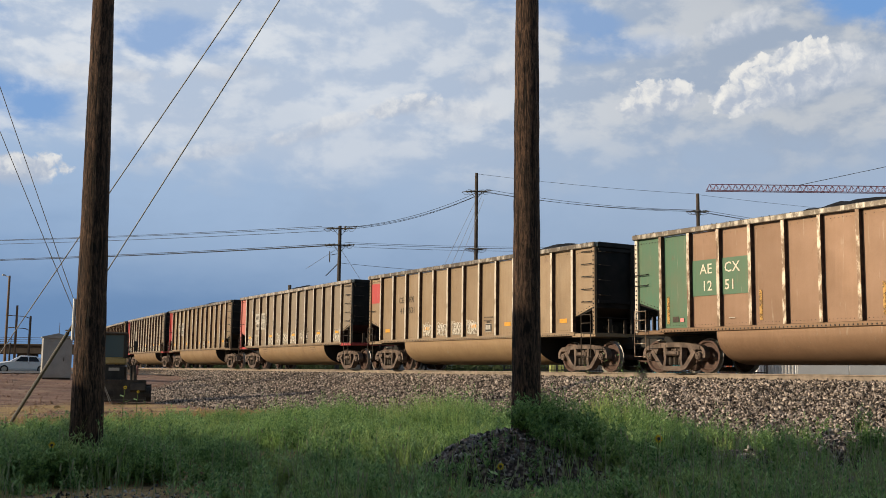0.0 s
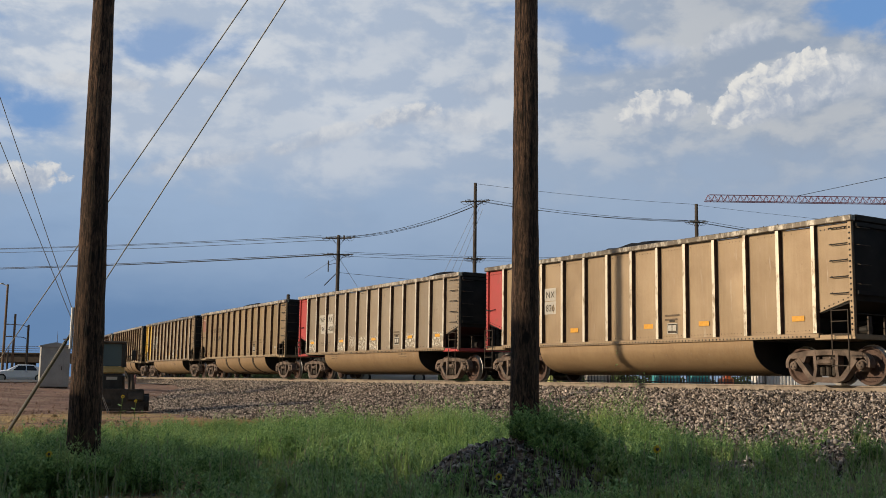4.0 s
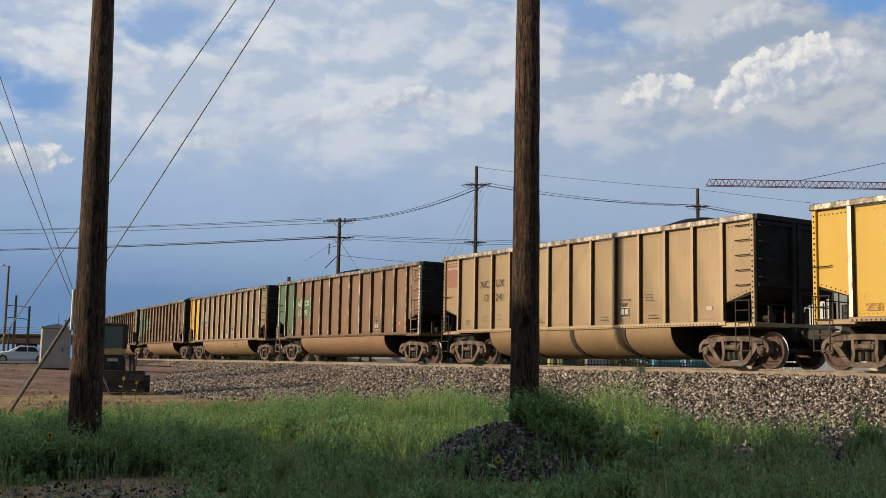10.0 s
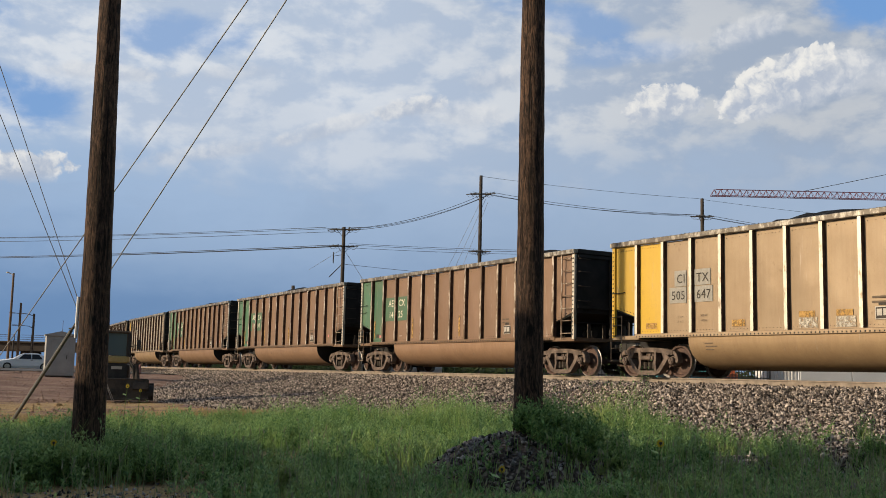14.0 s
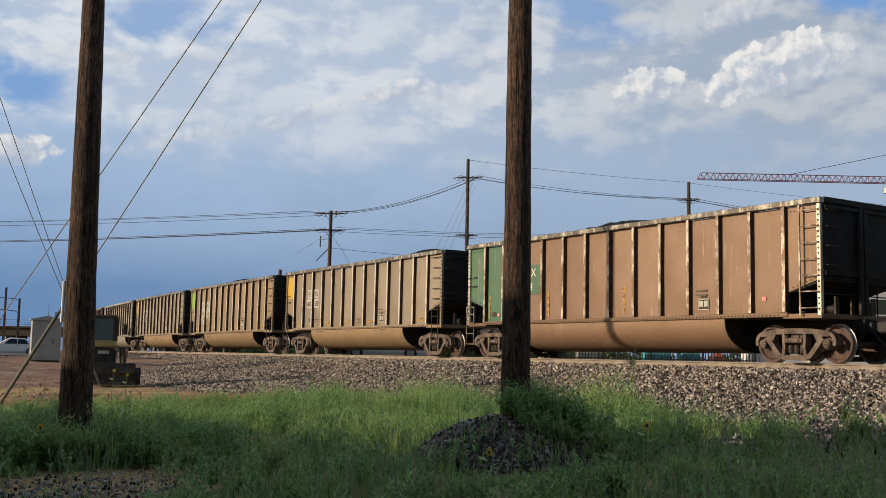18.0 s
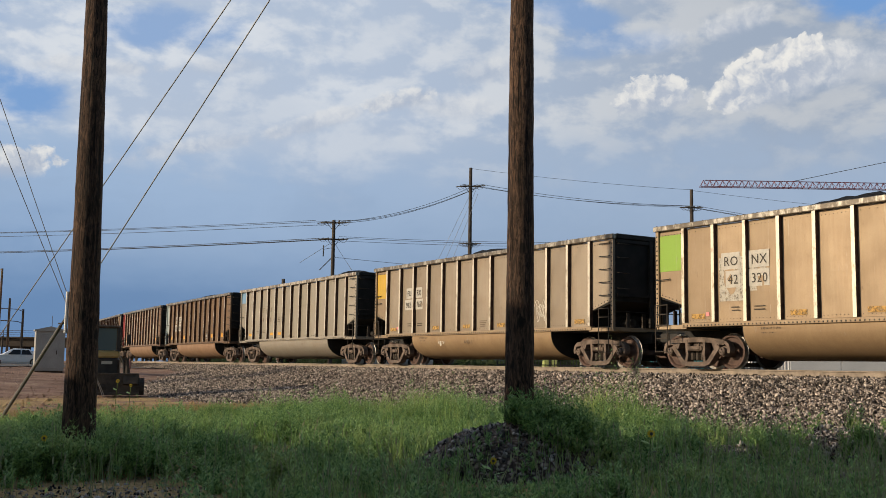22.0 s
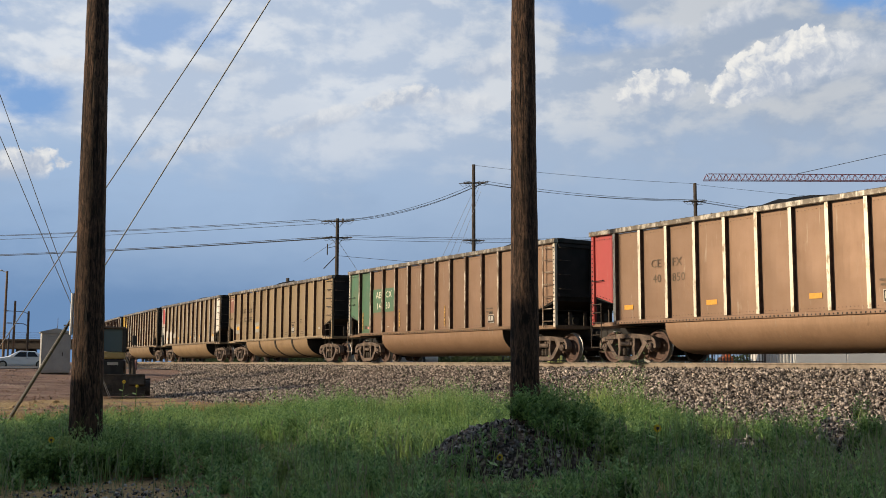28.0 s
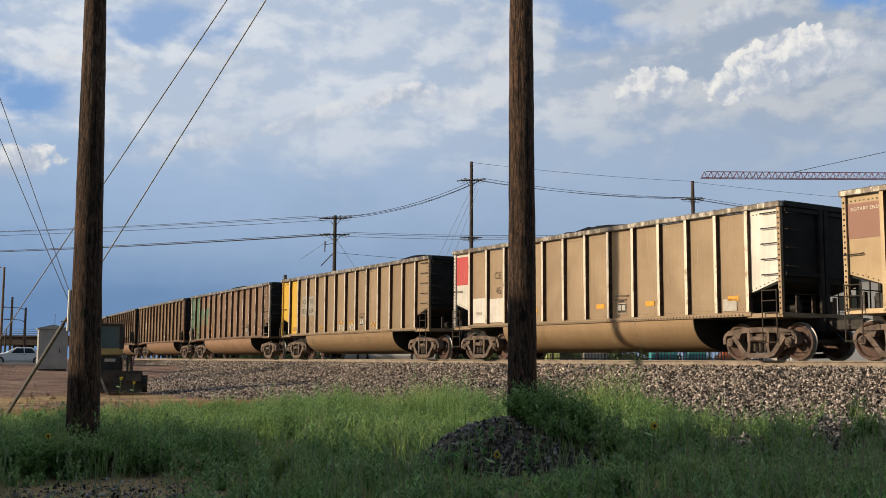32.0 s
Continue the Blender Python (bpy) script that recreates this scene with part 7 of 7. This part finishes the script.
def clods():
    """Clods and loose stones over the bare yard."""
    n = 5200
    x = -20 - 50 * RNG.random(n) ** 1.6
    y = RNG.uniform(-20, -4, n)
    ok = x < np.interp(y, [-21, -16, -14, -11, -6], [-20.0, -21.3, -22.3, -23.5, -23.5]) - 0.3
    x, y = x[ok], y[ok]
    z = np.array([ground_z(a, b) for a, b in zip(x, y)])
    stones("yard_clods", np.stack([x, y, z], 1), 0.012, 0.060, SOIL, "loose reddish clods and stones on the yard")


clods()


def straw():
    """Dry bleached grass along the meadow's ragged edge towards the yard."""
    n = 26000
    y = RNG.uniform(-17.5, -6.0, n)
    x = np.interp(y, [-21, -16, -14, -11, -6], [-20.0, -21.3, -22.3, -23.5, -23.5]) + RNG.normal(-1.3, 1.0, n)
    keep = np.array([noise.noise(Vector((a * 0.8, b * 0.8, 2))) for a, b in zip(x, y)]) > 0.02
    x, y = x[keep], y[keep]
    n = len(x)
    p = np.stack([x, y, [ground_z(a, b) for a, b in zip(x, y)]], 1)
    a, h = RNG.uniform(0, 6.3, n), RNG.uniform(0.04, 0.16, n)
    out = np.stack([np.cos(a), np.sin(a), np.zeros(n)], 1)
    sd = np.stack([-np.sin(a), np.cos(a), np.zeros(n)], 1) * 0.008
    tip = p + out * (h * 0.8)[:, None] + np.array([0, 0, 1.0]) * h[:, None]
    thing("dry_grass", "bleached dry grass along the edge of the dirt yard", "grass", kind="stuff", me=tri_mesh("dry_grass", np.stack([p - sd, p + sd, tip], 1).reshape(-1, 3), np.arange(3 * n).reshape(-1, 3), STRAW))


ballast_stones()
straw()
gravel()
blades()
weeds()
bushy_weeds()
pole_foot_weeds()
seed_stalks()


def tree():
    """A young roadside tree outside the view, whose shade lies across the ballast."""
    t = thing("tree", "young leafy green tree by the yard shading the ballast", "tree", m=at(-50.5, -18.5, -0.9))
    m = Mesh()
    m.rod((0, 0, 0), (0.1, 0, 3.2), 0.16, 10, 0.10)
    rnd = random.Random(8)
    tips = []
    for i in range(9):
        a, q = rnd.uniform(0, 6.3), rnd.uniform(2.4, 3.3)
        e = Vector((math.cos(a) * rnd.uniform(0.4, 1.0), math.sin(a) * rnd.uniform(0.4, 1.0), q + rnd.uniform(1.0, 3.0)))
        m.rod((0.08, 0, q), e, 0.06, 6, 0.02)
        tips.append(e)
    part("trunk", m.done("trunk", BARK_GREY), t)
    n = 2600
    c = np.array([tips[i % 9] for i in range(n)]) + RNG.normal(0, 0.42, (n, 3))
    a, b = RNG.normal(0, 0.07, (n, 3)), RNG.normal(0, 0.07, (n, 3))
    part("crown", tri_mesh("crown", np.stack([c - a, c + a, c + b], 1).reshape(-1, 3), np.arange(3 * n).reshape(-1, 3), WEED), t)


STEM_GREEN = rough_mat("green_stem", (0.06, 0.11, 0.025), (0.10, 0.17, 0.04), 8, 0.7)


def sunflower(x, y, z, lean, scale):
    """A wild sunflower: stem, a few leaves and a yellow head. z is the height of the head."""
    g0 = ground_z(x, y)
    f = thing("wild_sunflower", "small wild sunflower with yellow petals in the grass", "flower", "wild sunflowers", at(x, y, g0))
    top = Vector((lean, 0, z - g0))
    part("stem", Mesh().path([(0, 0, 0), (lean * 0.3, 0, top.z * 0.6), top], 0.005, 5).done("stem", STEM_GREEN), f)
    m = Mesh()
    for i in range(11):
        a = 2 * math.pi * i / 11
        u = Vector((0.45 * math.cos(a), 0.9 * math.cos(a), math.sin(a)))
        w = Vector((-0.45 * math.sin(a), -0.9 * math.sin(a), math.cos(a)))
        m.add([top + u * 0.02 * scale - w * 0.008 * scale, top + u * 0.02 * scale + w * 0.008 * scale, top + u * 0.045 * scale + w * 0.011 * scale, top + u * 0.065 * scale, top + u * 0.045 * scale - w * 0.011 * scale], [(0, 1, 2, 3, 4)])
    part("petals", m.done("petals", rough_mat("yellow_petal", (0.62, 0.42, 0.02), (0.75, 0.52, 0.04), 20, 0.7, 0, 0)), f, label="yellow petals")
    part("flower_head", Mesh().rod(top + Vector((0.012, -0.006, 0)), top + Vector((-0.006, 0.003, 0)), 0.022 * scale, 9).done("flower_head", TIE), f, label="dark brown centre")
    m = Mesh()
    for i in range(5):
        q, a = top.z * (0.25 + 0.13 * i), 2.4 * i
        b0 = Vector((lean * 0.3, 0, q))
        o = Vector((math.cos(a), math.sin(a), 0.3)) * 0.13
        m.add([b0, b0 + o * 0.5 + Vector((-o.y, o.x, 0)) * 0.3, b0 + o, b0 + o * 0.5 - Vector((-o.y, o.x, 0)) * 0.3], [(0, 1, 2, 3)])
    part("leaves", m.done("leaves", WEED), f)


tree()
for _f in ((-7.8, -14.8, -0.90, 0.03, 0.6), (-20.25, -14.62, -0.42, 0.12, 0.6), (-20.10, -14.40, -0.50, 0.08, 0.5), (-11.5, -17.9, -0.86, 0.02, 0.6), (-8.4, -12.2, -0.75, 0.03, 0.8)):
    sunflower(*_f)


# ---------------------------------------------------------------- ties, nearest stretch as pieces of their own
def ties():
    rnd = random.Random(9)
    one = Mesh().block(-0.115, 0.115, -1.3, 1.3, -0.36, -0.165, 0.015).done("tie", TIE)
    plate = Mesh().block(-0.09, 0.09, -0.19, 0.19, -0.165, -0.15, 0.004).rod((-0.05, -0.12, -0.15), (-0.05, -0.12, -0.11), 0.022, 6).rod((0.05, 0.12, -0.15), (0.05, 0.12, -0.11), 0.022, 6).rod((0.05, -0.12, -0.15), (0.05, -0.12, -0.11), 0.022, 6).done("tie_plate", STEEL)
    row = thing("tie_row", "dark weathered wooden ties bedded in ballast", "ties", kind="structure")
    for i in range(190):
        s = -94 + 0.53 * i
        x, y = on_track(s)
        (xa, ya), (xb, yb) = on_track(s - 0.5), on_track(s + 0.5)
        rz = math.degrees(math.atan2(yb - ya, xb - xa))
        t = part("tie", one, row, at(x, y, 0, rz + rnd.uniform(-0.6, 0.6)))
        part("tie_plate", plate, t, at(0, -0.755))
        part("tie_plate", plate, t, at(0, 0.755))


ties()


# ---------------------------------------------------------------- what moves
def motions():
    """The train rolls by at a steady pace; its wheels turn with it."""
    for k, car, wheels in CARS:
        start = FIRST - PITCH * k
        walk(car, [(t, track_pose(start + run(t))) for t in range(33)])
        near = [i / 10 for i in range(321) if -95 < start + run(i / 10) < 2]
        times = sorted({0.0, 32.0, *near})
        for wheel, x in wheels:
            rows, turn = [], 0.0
            for i, t in enumerate(times):
                if i and t - times[i - 1] < 0.15:
                    turn += SPEED * 0.1 / 0.457
                rows.append((t, Matrix.Translation((x, 0, 0.457)) @ Matrix.Rotation(turn, 4, "Y")))
            walk(wheel, rows)


motions()
